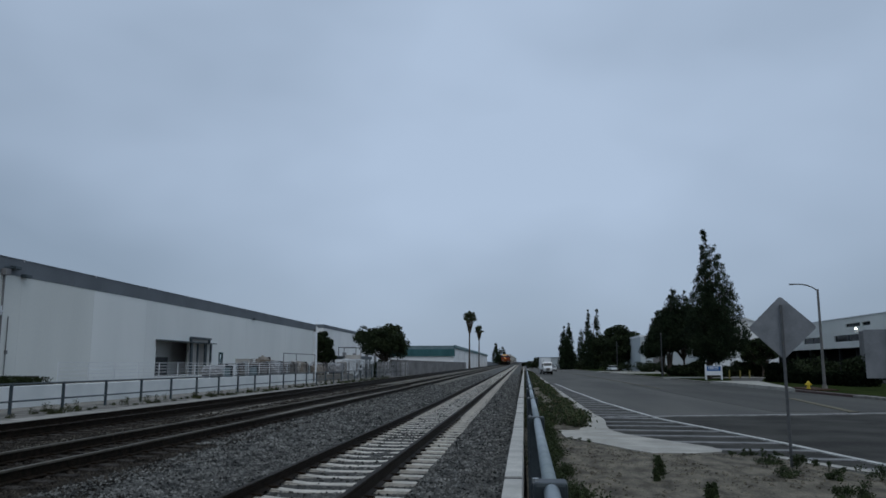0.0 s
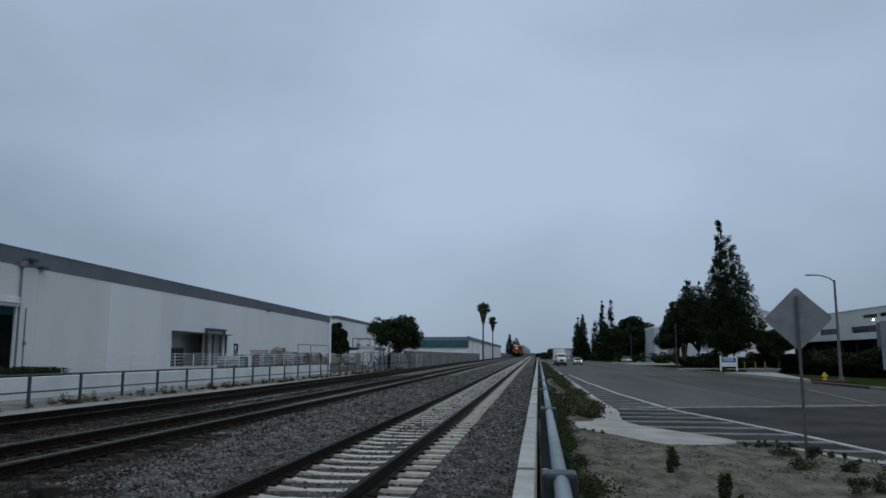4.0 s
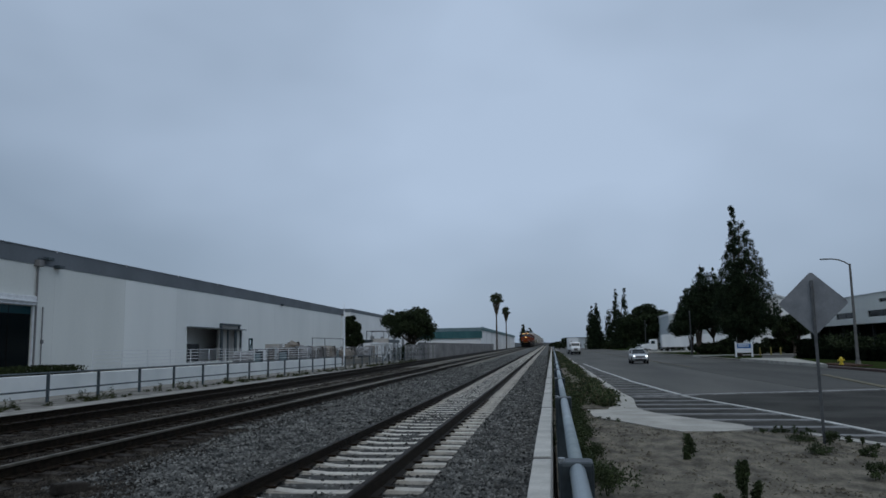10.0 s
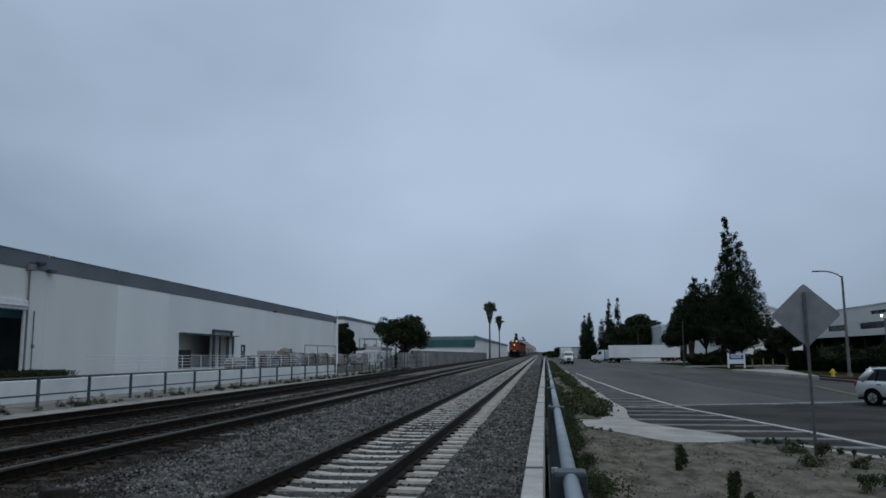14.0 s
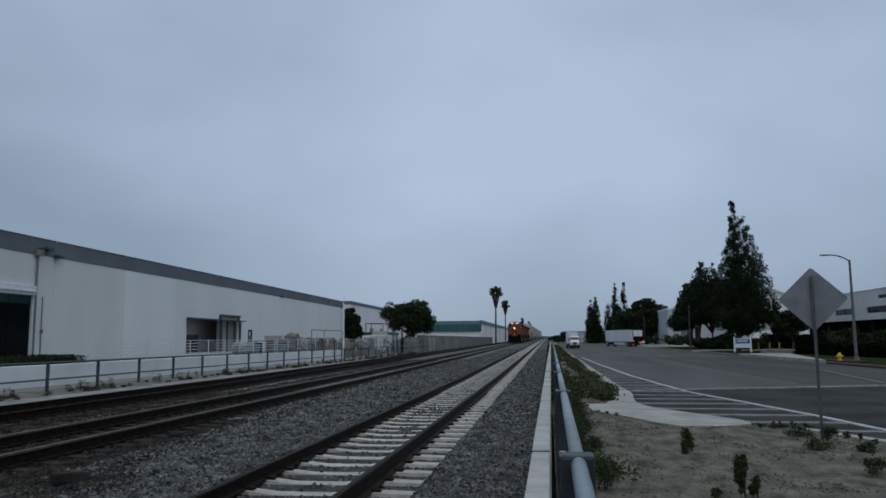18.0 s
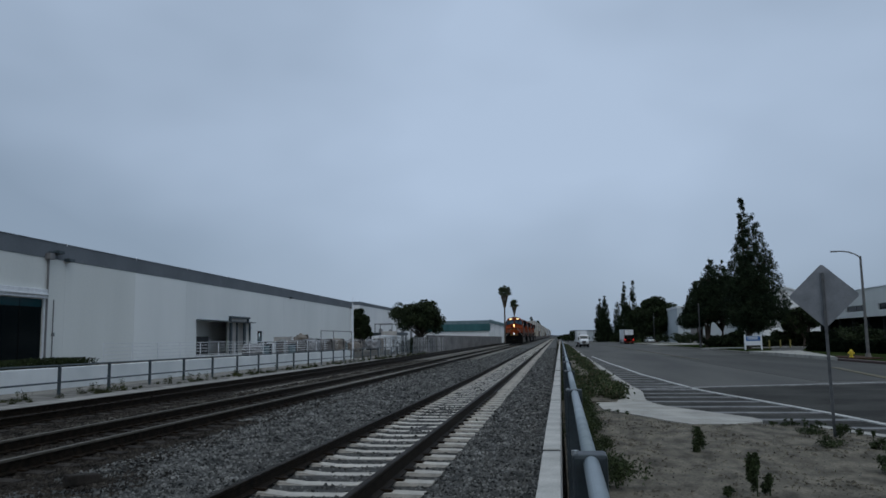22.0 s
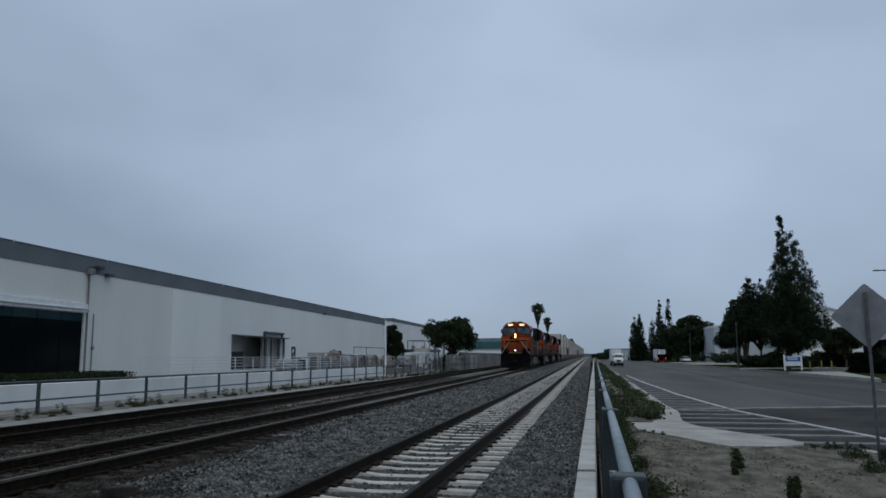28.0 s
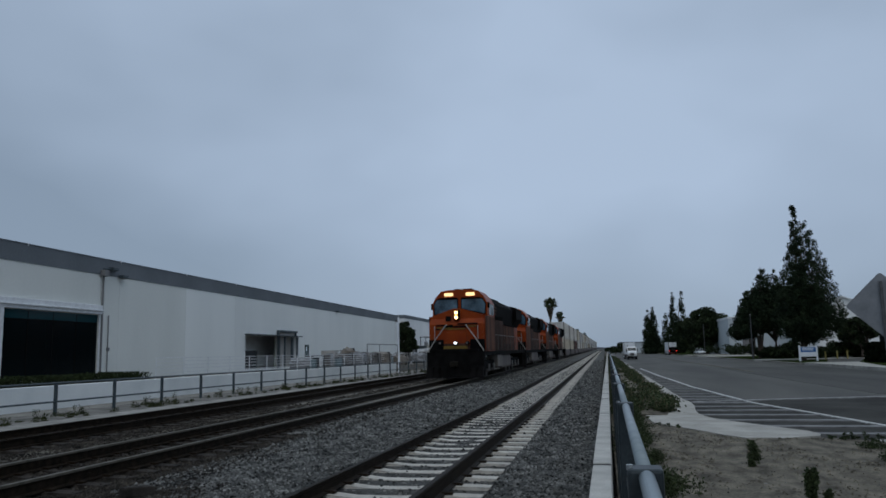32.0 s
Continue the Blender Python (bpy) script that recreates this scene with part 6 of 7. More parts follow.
    part("cooling_unit", box(-0.55, 0.55, 3.2, 4.4, 5.06, 5.2, bevel=0.04), HOOD_GRIME, cabp)
    for x in (-0.16, 0.0, 0.16):
        part("horn", rod((x, 4.55, 5.1), (x, 4.1, 5.14), 0.03, 0.06, n=8), STEEL, cabp)
    for x in (-1.2, -0.8, 0.8, 1.2):
        part("plough_rib", box(x - 0.02, x + 0.02, 0.02, 0.32, 0.16, 0.7), BLACK, t)
    # hood
    part("hood", box(-1.12, 1.12, 4.9, 19.2, 1.52, 3.3, bevel=0.05), CAB_GRIME, t, "grimy faded orange engine hood")
    part("equipment_hood", box(-1.3, 1.3, 4.92, 11.2, 1.53, 3.5, bevel=0.05), HOOD_GRIME, t, "soot-darkened equipment hood")
    part("hood_top", extrude([(-1.2, 3.3), (1.2, 3.3), (1.3, 4.5), (0.95, 4.85), (-0.95, 4.85), (-1.3, 4.5)], "y", 4.92, 19.2), BLACK, t, "black upper hood")
    part("blower_duct", extrude([(-1.3, 3.4), (1.3, 3.4), (1.46, 3.6), (1.46, 4.45), (1.2, 4.78), (-1.2, 4.78), (-1.46, 4.45), (-1.46, 3.6)], "y", 5.0, 7.2), BLACK, t)
    for s in (-1, 1):
        for z in (3.75, 3.95, 4.15):
            part("duct_louvre", box(s * 1.46, s * 1.475, 5.3, 6.9, z, z + 0.09, bevel=0.004), HOOD_GRIME, t)
    part("dynamic_brake", extrude([(-1.3, 3.5), (1.3, 3.5), (1.42, 3.7), (1.42, 4.4), (1.1, 4.84), (-1.1, 4.84), (-1.42, 4.4), (-1.42, 3.7)], "y", 7.6, 10.4), BLACK, t)
    part("exhaust", box(-0.4, 0.4, 12.0, 13.6, 4.84, 5.0, bevel=0.05), BLACK, t)
    part("radiator", extrude([(-1.12, 3.3), (1.12, 3.3), (1.55, 3.85), (1.55, 4.65), (1.2, 4.82), (-1.2, 4.82), (-1.55, 4.65), (-1.55, 3.85)], "y", 17.2, 21.2), BLACK, t, "black flared radiator wings")
    part("rear_hood", box(-1.12, 1.12, 19.2, 21.4, 1.52, 3.3, bevel=0.05), ORANGE, t)
    for s in (-1, 1):
        part("side_stripe", box(s * 1.125, s * 1.13, 11.3, 19.1, 1.6, 2.0), HOOD_GRIME, t)
        part("hood_side", box(s * 1.3, s * 1.32, 5.3, 10.8, 1.7, 3.1, bevel=0.01), HOOD_GRIME, t, "grimy equipment doors")
        for y in np.arange(11.4, 18.6, 1.1):
            part("hood_door", box(s * 1.12, s * 1.142, y, y + 1.0, 2.2, 3.25, bevel=0.01), CAB_GRIME, t)
        bm = bmesh.new()
        for y in np.arange(5.4, 21.6, 1.6):
            rod((s * 1.5, y, 1.5), (s * 1.5, y, 2.5), 0.018, n=5, bm=bm)
        rod((s * 1.5, 5.2, 2.5), (s * 1.5, 21.6, 2.5), 0.02, n=5, bm=bm)
        part("side_handrail", bm, STEEL, t)
        part("fuel_tank", box(s * 0.9, s * 1.48, 8.6, 13.4, 0.42, 1.28, bevel=0.12), LOCO_GREY, t)
        part("battery_box", box(s * 1.0, s * 1.53, 6.4, 8.4, 0.55, 1.3, bevel=0.03), BATTERY, t, "dusty brown-grey equipment box")
        for y0 in (2.0, 15.4):
            part("truck_frame", box(s * 1.0, s * 1.28, y0 - 0.6, y0 + 4.7, 0.5, 1.0, bevel=0.06), BLACK, t)
            for k in range(3):
                part("axle_box", box(s * 1.1, s * 1.36, y0 + 2.0 * k - 0.2, y0 + 2.0 * k + 0.25, 0.32, 0.78, bevel=0.05), STEEL, t)
    axles = [wheelset(t, y0 + 2.0 * k, 0.53) for y0 in (2.0, 15.4) for k in range(3)]
    return t, axles


# mottled blue base colour stands for sky mirrored in the windshields
WIND = mat("sky_tinted_windshield", (0.012, 0.034, 0.055), (0.085, 0.155, 0.21), 0.08, scale=1.6, spec=0.5)
DIM_YELLOW = mat("dirty_yellow_stripe", (0.14, 0.085, 0.010), (0.25, 0.155, 0.016), 0.6, scale=3)
RAILING = mat("pale_handrail", (0.27, 0.26, 0.24), (0.36, 0.345, 0.32), 0.5, 0.2, scale=5)


def well_car():
    t = thing("well_car", pose(0, 0, 0), "low well car of a container train", "rail car", "container cars")
    for s in (-1, 1):
        part("side_sill", box(s * 1.3, s * 1.42, 2.6, 19.4, 0.35, 1.35, bevel=0.03), LOCO_GREY, t)
    part("floor", box(-1.3, 1.3, 2.8, 19.2, 0.3, 0.42), STEEL, t)
    for y in (0.4, 19.2):
        part("end_platform", box(-1.35, 1.35, y, y + 2.4, 1.0, 1.3, bevel=0.03), BLACK, t)
        part("truck_frame", box(-1.15, 1.15, y - 0.1, y + 2.4, 0.35, 0.8, bevel=0.05), BLACK, t)
        for k in (0.3, 2.0):
            for s in (-1, 1):
                part("wheel", rod((s * 0.72, y + k, 0.43), (s * 0.86, y + k, 0.43), 0.43, n=18), STEEL, t)
    return t


def container(material, label):
    t = thing("container", pose(0, 0, 0), label, "container", "stacked containers")
    part("shell", box(-1.28, 1.28, 0, 16.15, 0.02, 2.85, bevel=0.03), material, t)
    rib = finish("rib", box(-0.025, 0.0, -0.06, 0.06, 0.15, 2.7), material)
    for s in (-1, 1):
        for y in np.arange(0.5, 16, 0.62):
            part("rib", rib, material, t, m=pose(s * 1.28 + (0.025 if s > 0 else 0.0), y, 0))
    for y in (0.0, 16.0):
        for s in (-1, 1):
            part("corner_post", box(s * 1.16, s * 1.3, y - 0.01, y + 0.16, 0, 2.87), STEEL, t)
    for x in (-0.55, -0.2, 0.2, 0.55):
        part("lock_rod", rod((x, -0.03, 0.15), (x, -0.03, 2.7), 0.025, n=5), STEEL, t)
    return t


TRACK_X, RAIL_Z = -8.06, 0.22
lead, lead_axles = locomotive(1, True)
second, second_axles = locomotive(2, False)
units = [(lead, 0.0, RAIL_Z), (second, 22.7, RAIL_Z)]
for k in (2, 3):
    units.append((copy_thing(second, pose(0, 0, 0)), 22.7 * k, RAIL_Z))
first_car = well_car()
tops = [container(CONT[i], l) for i, l in enumerate(("off-white ribbed freight container", "cream ribbed freight container", "pale grey ribbed freight container", "rust-red ribbed freight container"))]
used = set()


def far_container(material, label):
    t = thing("container", pose(0, 0, 0), label, "container", "stacked containers")
    part("shell", box(-1.28, 1.28, 0, 16.15, 0.02, 2.85, bevel=0.03), material, t)
    for s in (-1, 1):
        part("corner_post", box(s * 1.16, s * 1.3, -0.01, 0.16, 0, 2.87), STEEL, t)
        part("door", box(s * 0.02, s * 1.1, -0.03, 0.0, 0.15, 2.7), material, t)
    return t


rear = [far_container(CONT[i], l) for i, l in enumerate(("off-white freight container far down the train", "cream freight container far down the train", "pale grey freight container far down the train"))]
for k in range(26):
    base = 22.7 * 4 + 0.6 + 22.3 * k
    units.append((first_car if k == 0 else copy_thing(first_car, pose(0, 0, 0)), base, RAIL_Z))
    for lv in range(2):
        if k > 10:
            ob = copy_thing(rear[(k * 5 + lv * 2) % 3], pose(0, 0, 0)) if k * 2 + lv > 24 else rear[k * 2 + lv - 22]
            units.append((ob, base + 2.9, RAIL_Z + 0.42 + 2.88 * lv))
            continue
        c = [1, 0, 1, 0, 3, 0, 0, 1, 0, 2, 1, 0, 0, 1, 2, 0, 1, 0, 3, 0, 1, 2][k * 2 + lv]
        ob = tops[c] if c not in used else copy_thing(tops[c], pose(0, 0, 0))
        used.add(c)
        units.append((ob, base + 2.9, RAIL_Z + 0.42 + 2.88 * lv))


# ---- road vehicles ----
def car_wheel(parent, x, y, r, w, side):
    wh_ = part("wheel", rod((-w / 2, 0, 0), (w / 2, 0, 0), r * 0.45, n=10), STEEL, parent, m=pose(x, y, r))
    bm = rod((-w / 2, 0, 0), (w / 2, 0, 0), r, n=24)
    bmesh.ops.bevel(bm, geom=[e for e in bm.edges if e.calc_face_angle(0) > 1.0], offset=0.04, segments=2, affect="EDGES")
    part("tyre", bm, RUBBER, wh_)
    bm = rod((side * w * 0.42, 0, 0), (side * (w / 2 + 0.012), 0, 0), r * 0.62, n=20)
    part("rim", bm, SILVER, wh_)
    for k in range(5):
        a = k * 1.2566
        bm = rod((side * (w / 2 + 0.02), 0.03, 0.03), (side * (w / 2 + 0.02), r * 0.58 * math.cos(a), r * 0.58 * math.sin(a)), 0.03, n=5)
        part("spoke", bm, STEEL, wh_)
    return wh_


def suv():
    """Mid-size family SUV, nose towards -y, wheels on z = 0."""
    t = thing("suv", pose(0, 0, 0), "silver family suv with lit headlights", "car", "moving vehicles")
    def loft(stations, bm, p=3.2, n=28):
        """Rounded cross-sections (y, half-width, bottom, top) joined along y."""
        rings = []
        for y, hw, z0, z1 in stations:
            ring = []
            for k in range(n):
                a = 2 * math.pi * (k + 0.5) / n
                c, q = math.cos(a), math.sin(a)
                ring.append(bm.verts.new((hw * math.copysign(abs(c) ** (2 / p), c), y, (z0 + z1) / 2 + (z1 - z0) / 2 * math.copysign(abs(q) ** (2 / p), q))))
            rings.append(ring)
        for r, s_ in zip(rings, rings[1:]):
            for k in range(n):
                bm.faces.new((r[k], r[(k + 1) % n], s_[(k + 1) % n], s_[k]))
        bm.faces.new(rings[0])
        bm.faces.new(rings[-1])
        bmesh.ops.recalc_face_normals(bm, faces=bm.faces)
        return bm
    part("body", loft([(-2.34, 0.66, 0.44, 0.74), (-2.29, 0.78, 0.36, 0.86), (-2.12, 0.87, 0.30, 0.97), (-1.7, 0.92, 0.27, 1.07), (-1.1, 0.935, 0.26, 1.13), (0, 0.94, 0.26, 1.17), (1.4, 0.94, 0.26, 1.21),
                       (2.05, 0.91, 0.30, 1.22), (2.28, 0.84, 0.38, 1.12), (2.36, 0.72, 0.46, 0.92)], bmesh.new(), 4.5), SILVER_PAINT, t, smooth=True)
    lo = [(-0.86, -1.0), (0.86, -1.0), (0.83, 2.16), (-0.83, 2.16)]
    hi = [(-0.66, 0.0), (0.66, 0.0), (0.64, 1.66), (-0.64, 1.66)]
    bm = bmesh.new()
    a = [bm.verts.new((x, y, 1.10)) for x, y in lo]
    b = [bm.verts.new((x, y, 1.64)) for x, y in hi]
    for i in range(4):
        bm.faces.new((a[i], a[(i + 1) % 4], b[(i + 1) % 4], b[i]))
    bm.faces.new(b)
    bm.faces.new(a[::-1])
    part("glasshouse", bm, CAR_GLASS, t, "dark tinted windows")
    roof = part("roof", loft([(-0.16, 0.60, 1.63, 1.66), (-0.04, 0.69, 1.61, 1.69), (0.5, 0.70, 1.60, 1.73), (1.6, 0.68, 1.58, 1.71), (1.85, 0.64, 1.60, 1.66)], bmesh.new(), 3.0), SILVER_PAINT, t, smooth=True)
    for s in (-1, 1):
        part("roof_rail", rod((s * 0.6, 0.15, 1.755), (s * 0.6, 1.6, 1.745), 0.018, n=6), STEEL, roof)
        for (ya, za, yb, zb, xa, xb, r_) in ((-1.0, 1.08, 0.0, 1.66, 0.855, 0.66, 0.045), (0.35, 1.08, 0.42, 1.66, 0.865, 0.66, 0.03), (1.25, 1.08, 1.2, 1.66, 0.86, 0.65, 0.03), (1.98, 1.12, 1.5, 1.62, 0.81, 0.62, 0.17)):
            part("pillar", rod((s * xa, ya, za), (s * xb, yb, zb), r_, n=8), SILVER_PAINT if r_ in (0.045, 0.17) else BLACK, t, smooth=True)
        part("mirror", box(s * 0.9, s * 1.10, -0.74, -0.58, 1.12, 1.28, bevel=0.05), SILVER_PAINT, t)
        part("headlight", rod((s * 0.70, -2.06, 0.86), (s * 0.68, -2.285, 0.84), 0.075, n=14), GLOW_WHITE, t, "lit headlight")
        part("lamp_lens", box(s * 0.50, s * 0.80, -2.27, -2.1, 0.79, 0.90, bevel=0.04), TANK, t)
        part("fog_lamp", box(s * 0.55, s * 0.72, -2.33, -2.25, 0.46, 0.56, bevel=0.02), BLACK, t)
        part("tail_lamp", box(s * 0.6, s * 0.86, 2.2, 2.33, 0.85, 1.08, bevel=0.03), RED_LENS, t)
        for y in (-1.42, 1.40):
            part("wheel_arch", rod((s * 0.80, y, 0.37), (s * 0.945, y, 0.37), 0.44, n=24), BLACK, t)
            part("arch_trim", rod((s * 0.935, y, 0.37), (s * 0.948, y, 0.37), 0.42, n=24), BLACK, t)
        for y in (-0.1, 0.95):
            part("door_handle", box(s * 0.93, s * 0.96, y, y + 0.2, 0.94, 0.98, bevel=0.01), STEEL, t)
        part("sill", box(s * 0.88, s * 0.945, -0.95, 0.95, 0.26, 0.40, bevel=0.02), BLACK, t)
    part("grille", box(-0.52, 0.52, -2.365, -2.25, 0.70, 0.85, bevel=0.04), BLACK, t, "dark grille")
    part("grille_bar", box(-0.5, 0.5, -2.375, -2.35, 0.845, 0.87, bevel=0.008), SILVER, t)
    part("lower_grille", box(-0.62, 0.62, -2.36, -2.25, 0.40, 0.54, bevel=0.02), BLACK, t)
    part("plate", box(-0.16, 0.16, -2.37, -2.35, 0.57, 0.66), TANK, t)
    part("bumper_lip", box(-0.8, 0.8, -2.3, 2.25, 0.27, 0.36, bevel=0.03), BLACK, t)
    wheels = [car_wheel(t, s * 0.83, y, 0.355, 0.23, s) for s in (-1, 1) for y in (-1.42, 1.40)]
    return t, wheels


RED_LENS = mat("red_lens", (0.25, 0.012, 0.01), (0.32, 0.02, 0.015), 0.3, scale=6)


def tractor(label):
    """White bonneted tractor unit, nose towards -y; its fifth wheel is at the origin."""
    t = thing("tractor_unit", pose(0, 0, 0), label, "truck", "moving vehicles")
    part("chassis", box(-0.45, 0.45, -5.6, 1.0, 0.62, 0.9, bevel=0.03), BLACK, t)
    bm = extrude([(-5.75, 0.75), (-5.8, 1.35), (-5.6, 1.75), (-4.1, 2.1), (-4.1, 0.75)], "x", -1.0, 1.0)
    bmesh.ops.bevel(bm, geom=[e for e in bm.edges if e.calc_face_angle(0) > 0.5], offset=0.12, segments=3, affect="EDGES")
    part("bonnet", bm, WHITE_PAINT, t)
    bm = extrude([(-4.15, 0.8), (-4.15, 2.0), (-3.75, 2.85), (-3.3, 3.05), (-2.15, 3.05), (-2.15, 0.8)], "x", -1.12, 1.12)
    bmesh.ops.bevel(bm, geom=[e for e in bm.edges if e.calc_face_angle(0) > 0.5], offset=0.1, segments=2, affect="EDGES")
    cabp = part("cab", bm, WHITE_PAINT, t)
    part("windshield", extrude([(-4.14, 2.06), (-3.79, 2.78), (-3.76, 2.78), (-4.1, 2.06)], "x", -0.98, 0.98), GLASS, cabp)
    for s in (-1, 1):
        part("side_window", box(s * 1.121, s * 1.13, -3.6, -2.7, 2.0, 2.7), GLASS, cabp)
        part("mirror", box(s * 1.2, s * 1.42, -4.1, -3.98, 1.9, 2.6, bevel=0.03), BLACK, cabp)
        part("exhaust_stack", rod((s * 0.95, -1.95, 0.9), (s * 0.95, -1.95, 3.4), 0.08, n=8), STEEL, t)
        part("fuel_tank", rod((s * 0.9, -3.6, 0.65), (s * 0.9, -2.2, 0.65), 0.32, n=14), SILVER, t)
        part("headlight", box(s * 0.68, s * 0.92, -5.83, -5.72, 1.05, 1.25, bevel=0.03), TANK, t)
        for y in (-4.85, -0.75, 0.6):
            part("wheel", rod((s * 0.78, y, 0.5), (s * 1.12, y, 0.5), 0.5, n=20), RUBBER, t)
            part("hub", rod((s * 1.1, y, 0.5), (s * 1.14, y, 0.5), 0.24, n=12), SILVER, t)
    part("grille", box(-0.5, 0.5, -5.83, -5.74, 0.95, 1.55, bevel=0.02), STEEL, t)
    part("bumper", box(-1.15, 1.15, -5.95, -5.7, 0.4, 0.75, bevel=0.05), BLACK, t)
    return t


def semi_trailer(lit, label):
    """White van trailer; the kingpin is at the origin and the rear at y = 14.9."""
    t = thing("van_trailer", pose(0, 0, 0), label, "trailer", "moving vehicles")
    part("van_body", box(-1.29, 1.29, -1.1, 14.9, 1.18, 4.08, bevel=0.03), TRAILER_WHITE, t)
    part("bottom_rail", box(-1.31, 1.31, -1.1, 14.92, 1.1, 1.24), STEEL, t)
    part("side_skirt", box(-1.22, -1.2, 4.0, 10.5, 0.45, 1.1), TRAILER_WHITE, t)
    part("side_skirt", box(1.2, 1.22, 4.0, 10.5, 0.45, 1.1), TRAILER_WHITE, t)
    part("rear_frame", box(-1.31, 1.31, 14.9, 14.96, 1.1, 4.1), BLACK, t, "dark rear door frame")
    for s in (-1, 1):
        part("rear_door", box(s * 0.03, s * 1.15, 14.96, 15.0, 2.5, 3.95), TRAILER_WHITE, t)
        part("lock_rod", rod((s * 0.3, 15.02, 1.3), (s * 0.3, 15.02, 4.0), 0.02, n=5), STEEL, t)
        part("tail_lamp", box(s * 0.98, s * 1.26, 14.98, 15.03, 1.1, 1.4), GLOW_RED if lit else RED_LENS, t, "lit red tail lamp" if lit else "")
        part("marker_lamp", box(s * 1.312, s * 1.33, 13.9, 14.1, 1.02, 1.14), GLOW_RED if lit else RED_LENS, t)
        part("landing_leg", box(s * 0.8 - 0.08, s * 0.8 + 0.08, 1.9, 2.1, 0.35, 1.1), STEEL, t)
        for y in (11.6, 12.9):
            part("wheel", rod((s * 0.75, y, 0.5), (s * 1.25, y, 0.5), 0.5, n=20), RUBBER, t)
            part("hub", rod((s * 1.23, y, 0.5), (s * 1.27, y, 0.5), 0.22, n=12), SILVER, t)
    part("tandem", box(-0.6, 0.6, 11.0, 13.6, 0.7, 1.1), BLACK, t)
    part("underride_bar", box(-1.2, 1.2, 14.8, 14.95, 0.5, 0.62), RED_LENS, t)
    part("rear_lamp_bar", box(-0.7, 0.7, 14.965, 15.0, 1.12, 1.24), BLACK, t)
    return t


silver_suv, suv_wheels = suv()
silver_suv.scale = (0.90, 0.88, 0.89)
truck = tractor("white bonneted tractor unit pulling out of a driveway")
trailer = semi_trailer(True, "long white van trailer turning onto the road")
truck.scale = trailer.scale = (0.9, 0.9, 0.9)
parked = tractor("white bonneted tractor unit parked facing along the kerb")
parked.matrix_basis = pose(*spot(4.9, 150, -0.15))
parked.scale = (0.8, 0.8, 0.8)
parked_box = semi_trailer(False, "tall white van trailer parked behind a tractor")
parked_box.matrix_basis = pose(*spot(4.6, 150, -0.15))
parked_box.scale = (0.8, 0.8, 0.8)
pc = thing("sedan", pose(23.4, 203, 0.02, 0, 0, 8), "small white sedan parked by the far verge", "car")
bm = extrude([(-2.2, 0.35), (-2.2, 0.72), (-1.2, 0.9), (1.6, 0.92), (2.2, 0.85), (2.2, 0.35)], "x", -0.87, 0.87)
part("body", bm, WHITE_PAINT, pc)
part("glasshouse", extrude([(-1.1, 0.9), (-0.4, 1.4), (0.9, 1.42), (1.6, 0.92)], "x", -0.72, 0.72), GLASS, pc)
part("roof", box(-0.7, 0.7, -0.4, 0.9, 1.4, 1.45, bevel=0.02), WHITE_PAINT, pc)
for s in (-1, 1):
    for y in (-1.35, 1.3):
        part("wheel", rod((s * 0.7, y, 0.31), (s * 0.9, y, 0.31), 0.31, n=16), RUBBER, pc)
for i, (x, y, c, lab) in enumerate(((21.5, 272, LOCO_GREY, "dark red pickup parked far along the verge"),)):
    t = thing("pickup", pose(x, y, 0), lab, "car")
    part("body", box(-0.95, 0.95, -2.6, 2.6, 0.4, 1.1, bevel=0.08), ORANGE if i else LOCO_GREY, t)
    part("cab", box(-0.8, 0.8, -0.9, 0.9, 1.1, 1.8, bevel=0.15), GLASS, t)
    for s in (-1, 1):
        for v in (-1.7, 1.7):
            part("wheel", rod((s * 0.75, v, 0.36), (s * 0.97, v, 0.36), 0.36, n=14), RUBBER, t)

# a swallow-sized bird in rigid pieces
bird = thing("bird", pose(0, 0, 0), "small dark bird in flight", "bird")
bm = rod((0, -0.07, 0), (0, 0.05, 0), 0.012, 0.026, 8)
rod((0, 0.05, 0), (0, 0.09, 0.0), 0.026, 0.008, 8, bm)
part("body", bm, BLACK, bird)
wings = []
for s in (-1, 1):
    bm = bmesh.new()
    q = [(0, -0.03, 0), (0, 0.04, 0), (s * 0.09, 0.05, 0.0), (s * 0.17, -0.03, 0.0), (s * 0.08, -0.02, 0)]
    f = bm.faces.new([bm.verts.new(p) for p in q])
    r = bmesh.ops.extrude_face_region(bm, geom=[f])
    for v in r["geom"]:
        if isinstance(v, bmesh.types.BMVert):
            v.co.z += 0.006
    bmesh.ops.recalc_face_normals(bm, faces=bm.faces)
    wings.append((s, part("wing", bm, BLACK, bird, m=pose(s * 0.015, 0, 0.005))))
part("tail", extrude([(-0.012, -0.07), (0.012, -0.07), (0.035, -0.14), (0, -0.11), (-0.035, -0.14)], "z", -0.003, 0.003), BLACK, bird)


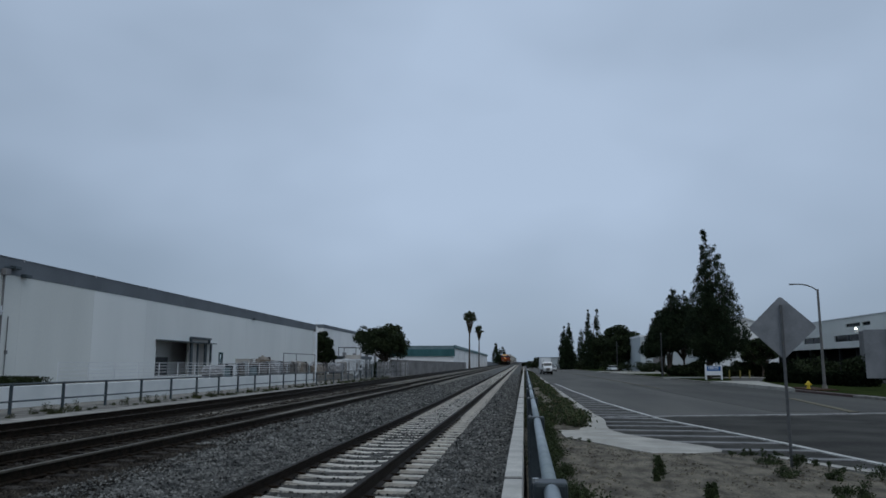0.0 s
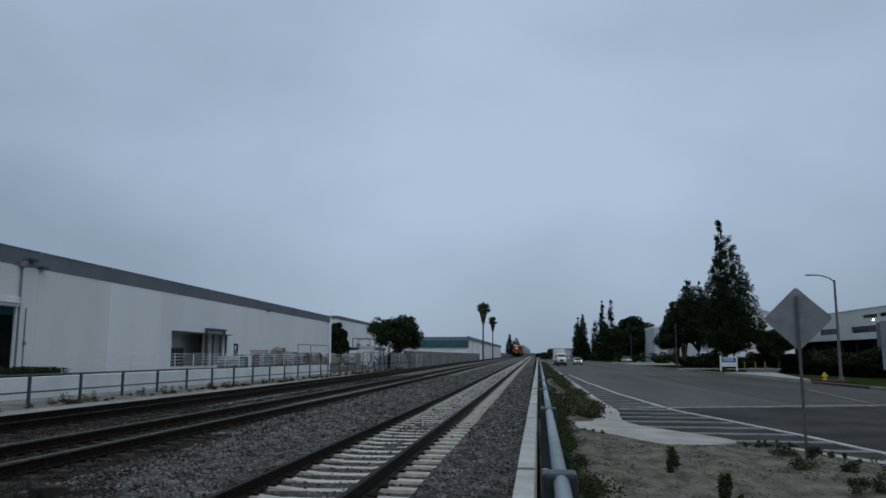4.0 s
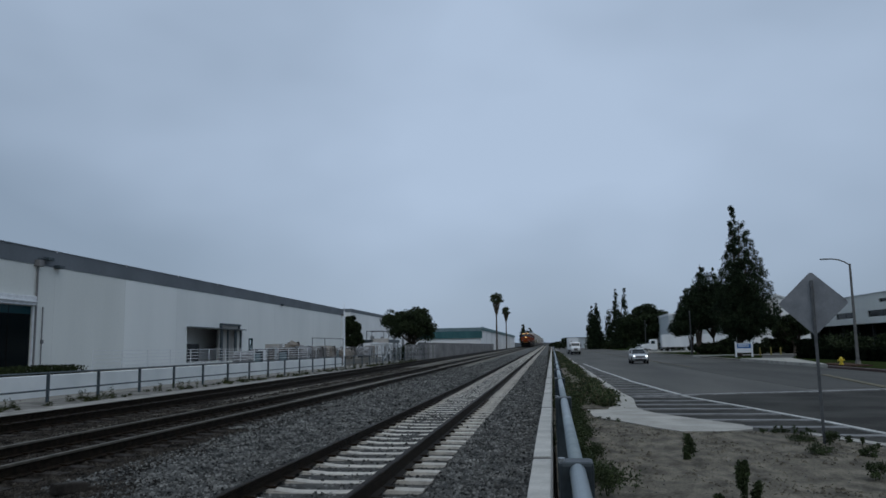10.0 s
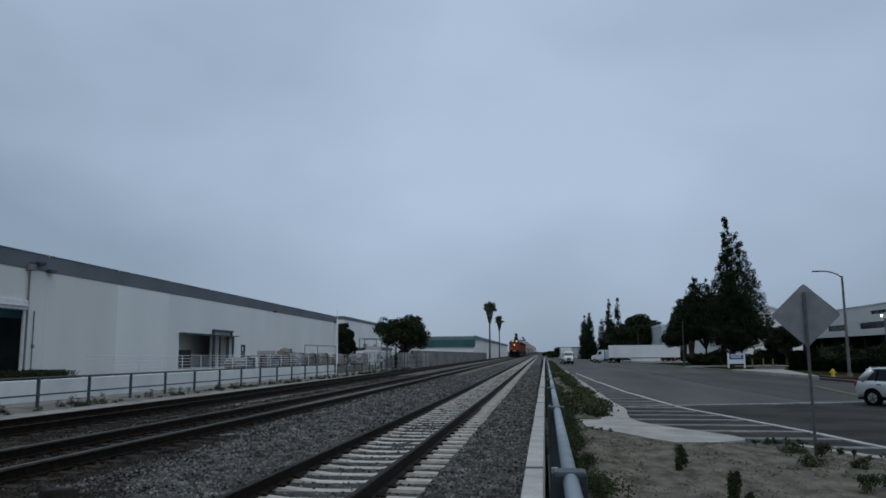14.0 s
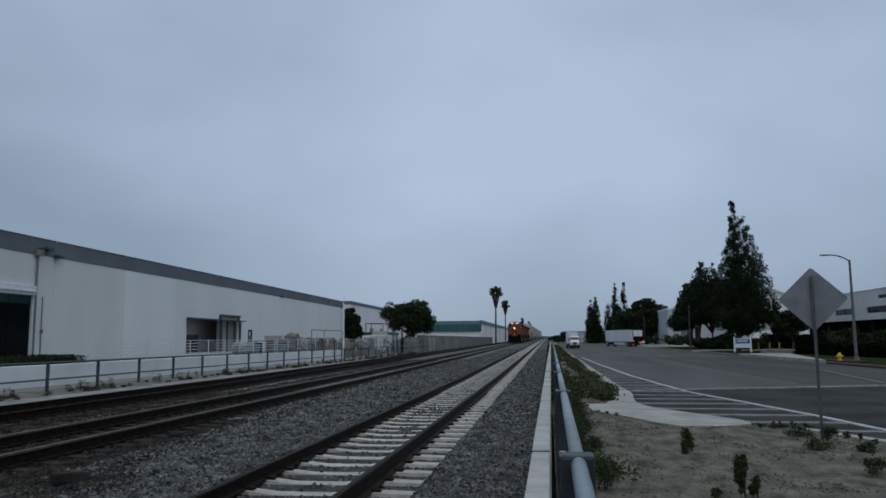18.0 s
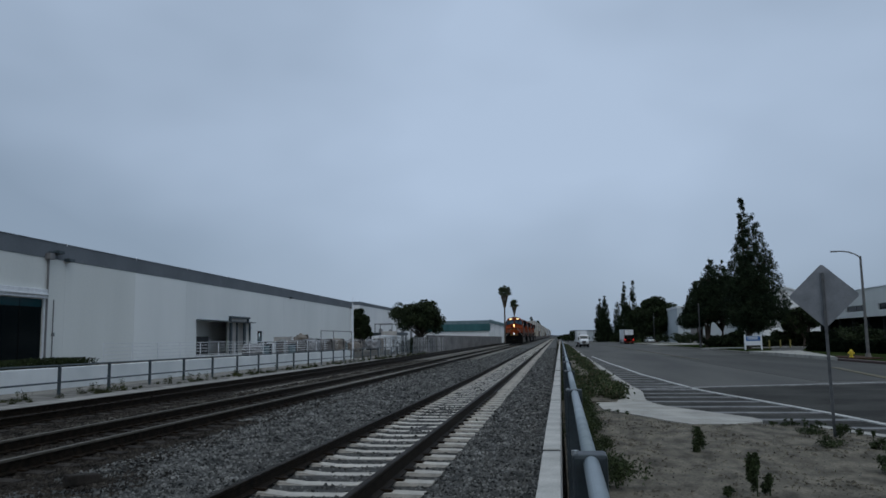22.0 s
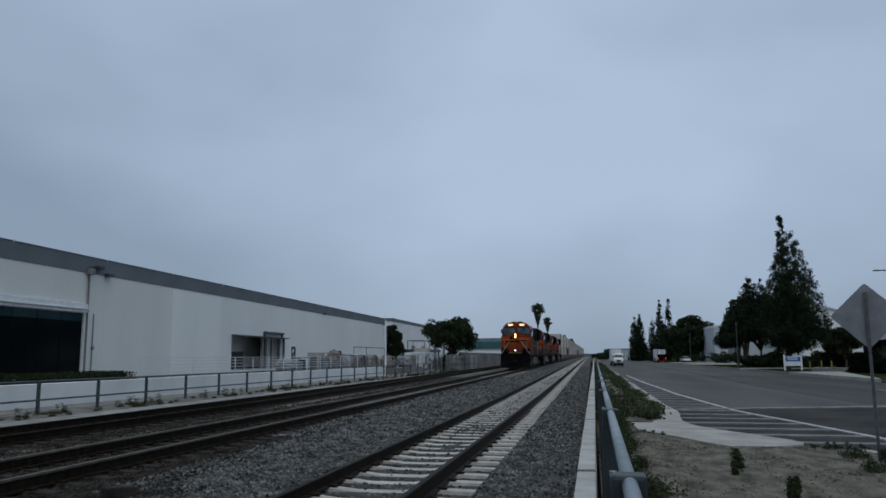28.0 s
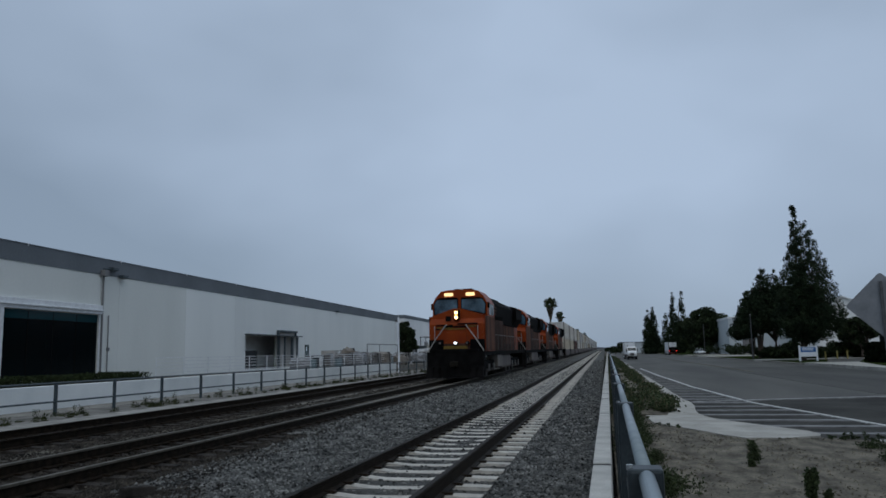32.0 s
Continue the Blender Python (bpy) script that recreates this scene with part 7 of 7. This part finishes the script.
# ---- movement ----
def motions():
    # train: steady 10.33 m/s towards the viewer along the middle track
    ahead = lambda t: 41.0 + 10.33 * (32 - t)
    for ob, back, z in units:
        walk(ob, [(t, pose(TRACK_X, ahead(t) + back, z + line(ahead(t) + back), math.degrees(CLIMB))) for t in (0, 8, 16, 24, 32)])
    for ax in lead_axles:
        home = ax.matrix_basis.translation.copy()
        walk(ax, [(k / 15, pose(*home, math.degrees((ahead(0) - ahead(k / 15)) / 0.53), 0, 0)) for k in range(481)])
    # silver suv: down the near lanes, then swinging out towards the side street
    sp = np.array([(0, 8.4, 209), (3, 8.4, 170), (6, 8.4, 127), (7, 8.4, 113.5), (8, 8.4, 100.5), (9, 8.35, 88), (10, 8.3, 74.6), (11, 8.4, 60.5), (12, 8.98, 46.5), (12.5, 9.36, 41), (13, 9.86, 36), (13.5, 10.6, 31.6),
                   (14, 12.4, 27.8), (14.5, 15.2, 24.8), (15, 19.0, 22.8), (16, 27.5, 21.4), (18, 46, 21), (20, 66, 21)])
    # smooth curve through the stations
    def at(t):
        i = int(np.clip(np.searchsorted(sp[:, 0], t) - 1, 0, len(sp) - 2))
        p0, p1, p2, p3 = sp[max(i - 1, 0)], sp[i], sp[i + 1], sp[min(i + 2, len(sp) - 1)]
        h = p2[0] - p1[0]
        u = (t - p1[0]) / h
        m1 = (p2[1:] - p0[1:]) / max(p2[0] - p0[0], 1e-6) * h
        m2 = (p3[1:] - p1[1:]) / max(p3[0] - p1[0], 1e-6) * h
        return (2 * u**3 - 3 * u**2 + 1) * p1[1:] + (u**3 - 2 * u**2 + u) * m1 + (-2 * u**3 + 3 * u**2) * p2[1:] + (u**3 - u**2) * m2
    rows = []
    for t in np.arange(0, 20.01, 0.25):
        p = at(t)
        d = at(t + 0.05) - at(max(t - 0.05, 0))
        yaw = math.degrees(math.atan2(d[0], -d[1]))
        rows.append((float(t), pose(*spot(p[0], p[1], -0.137), 0, 0, yaw)))
    rows.append((32.0, rows[-1][1]))
    walk(silver_suv, rows)
    for w in suv_wheels:
        home = w.matrix_basis.translation.copy()
        s, prev, wr = 0.0, at(0), []
        for k in range(0, 601):
            q = at(k / 30)
            s += float(np.linalg.norm(q - prev))
            prev = q
            wr.append((k / 30, pose(*home, math.degrees(s / 0.355), 0, 0)))
        wr.append((32.0, wr[-1][1]))
        walk(w, wr)
    # truck and trailer: out of the driveway, right turn, away down the far lane
    # seconds, rear end x, y, heading of the trailer (degrees, 0 = away from viewer, 90 = towards -x), heading of the tractor
    st = [(0, 53.3, 158, 90, 90), (5, 46.9, 158, 90, 90), (7, 41.9, 158, 90, 90), (8, 40.1, 158, 90, 90), (9, 38.2, 158, 90, 90), (10, 36.6, 158, 90, 90), (11, 34.6, 158, 90, 88), (12, 32.3, 158, 90, 82), (13, 30.7, 158, 89, 62),
          (13.5, 29.0, 158, 86, 60), (14.5, 26.8, 158, 72, 38), (15.5, 24.5, 158.5, 53, 18), (16, 23.4, 160, 45, 10), (17, 21.2, 164, 32, 3), (18, 19.3, 170, 20, 0), (19, 17.8, 176, 12, -1), (20, 17.0, 182, 6, -1),
          (21, 17.0, 188, 2, -1), (22, 17.5, 194, 0, -1), (24, 18.3, 206, -1, -1), (26, 18.9, 215, -1, -1), (28.5, 19.2, 222, 0, 0), (31, 19.3, 227.5, 0, 0), (32, 19.2, 230, 0, 0)]
    t_rows, c_rows = [], []
    for t, x, y, h, hc in st:
        a = radians(h)
        kx, ky = x - 13.4 * math.sin(a), y + 13.4 * math.cos(a)
        t_rows.append((t, pose(*spot(kx, ky, -0.137), 0, 0, 180 + h)))
        c_rows.append((t, pose(*spot(kx, ky, -0.137), 0, 0, 180 + hc)))
    walk(trailer, t_rows)
    walk(truck, c_rows)
    # bird: crosses from the upper right down to the yard
    fl = [(0, 14, -3, 9), (28.4, 14, -3, 9), (29.2, 4.2, 3.2, 3.4), (29.4, 1.53, 4.57, 3.01), (29.5, 0.89, 6.73, 3.4), (29.6, 0.17, 8.8, 3.56), (29.7, -0.98, 10.75, 3.82), (29.8, -2.5, 12.55, 3.98),
          (29.9, -4.56, 15.18, 3.85), (30.0, -7.35, 17.44, 3.34), (30.1, -10.07, 19.53, 2.74), (30.2, -12.56, 21.6, 2.46), (30.5, -15.3, 30.5, 1.7), (31.0, -24, 44, 2.6), (32.0, -45, 75, 9)]
    walk(bird, [(t, pose(x, y, z, 0, 12 * math.sin(t * 9), 55)) for t, x, y, z in fl])
    for s, w in wings:
        walk(w, [(0, pose(s * 0.015, 0, 0.005)), (28.4, pose(s * 0.015, 0, 0.005))] + [(28.4 + 0.1 * k, pose(s * 0.015, 0, 0.005, 0, -s * (40 if k % 2 else -25), 0)) for k in range(1, 36)])


motions()
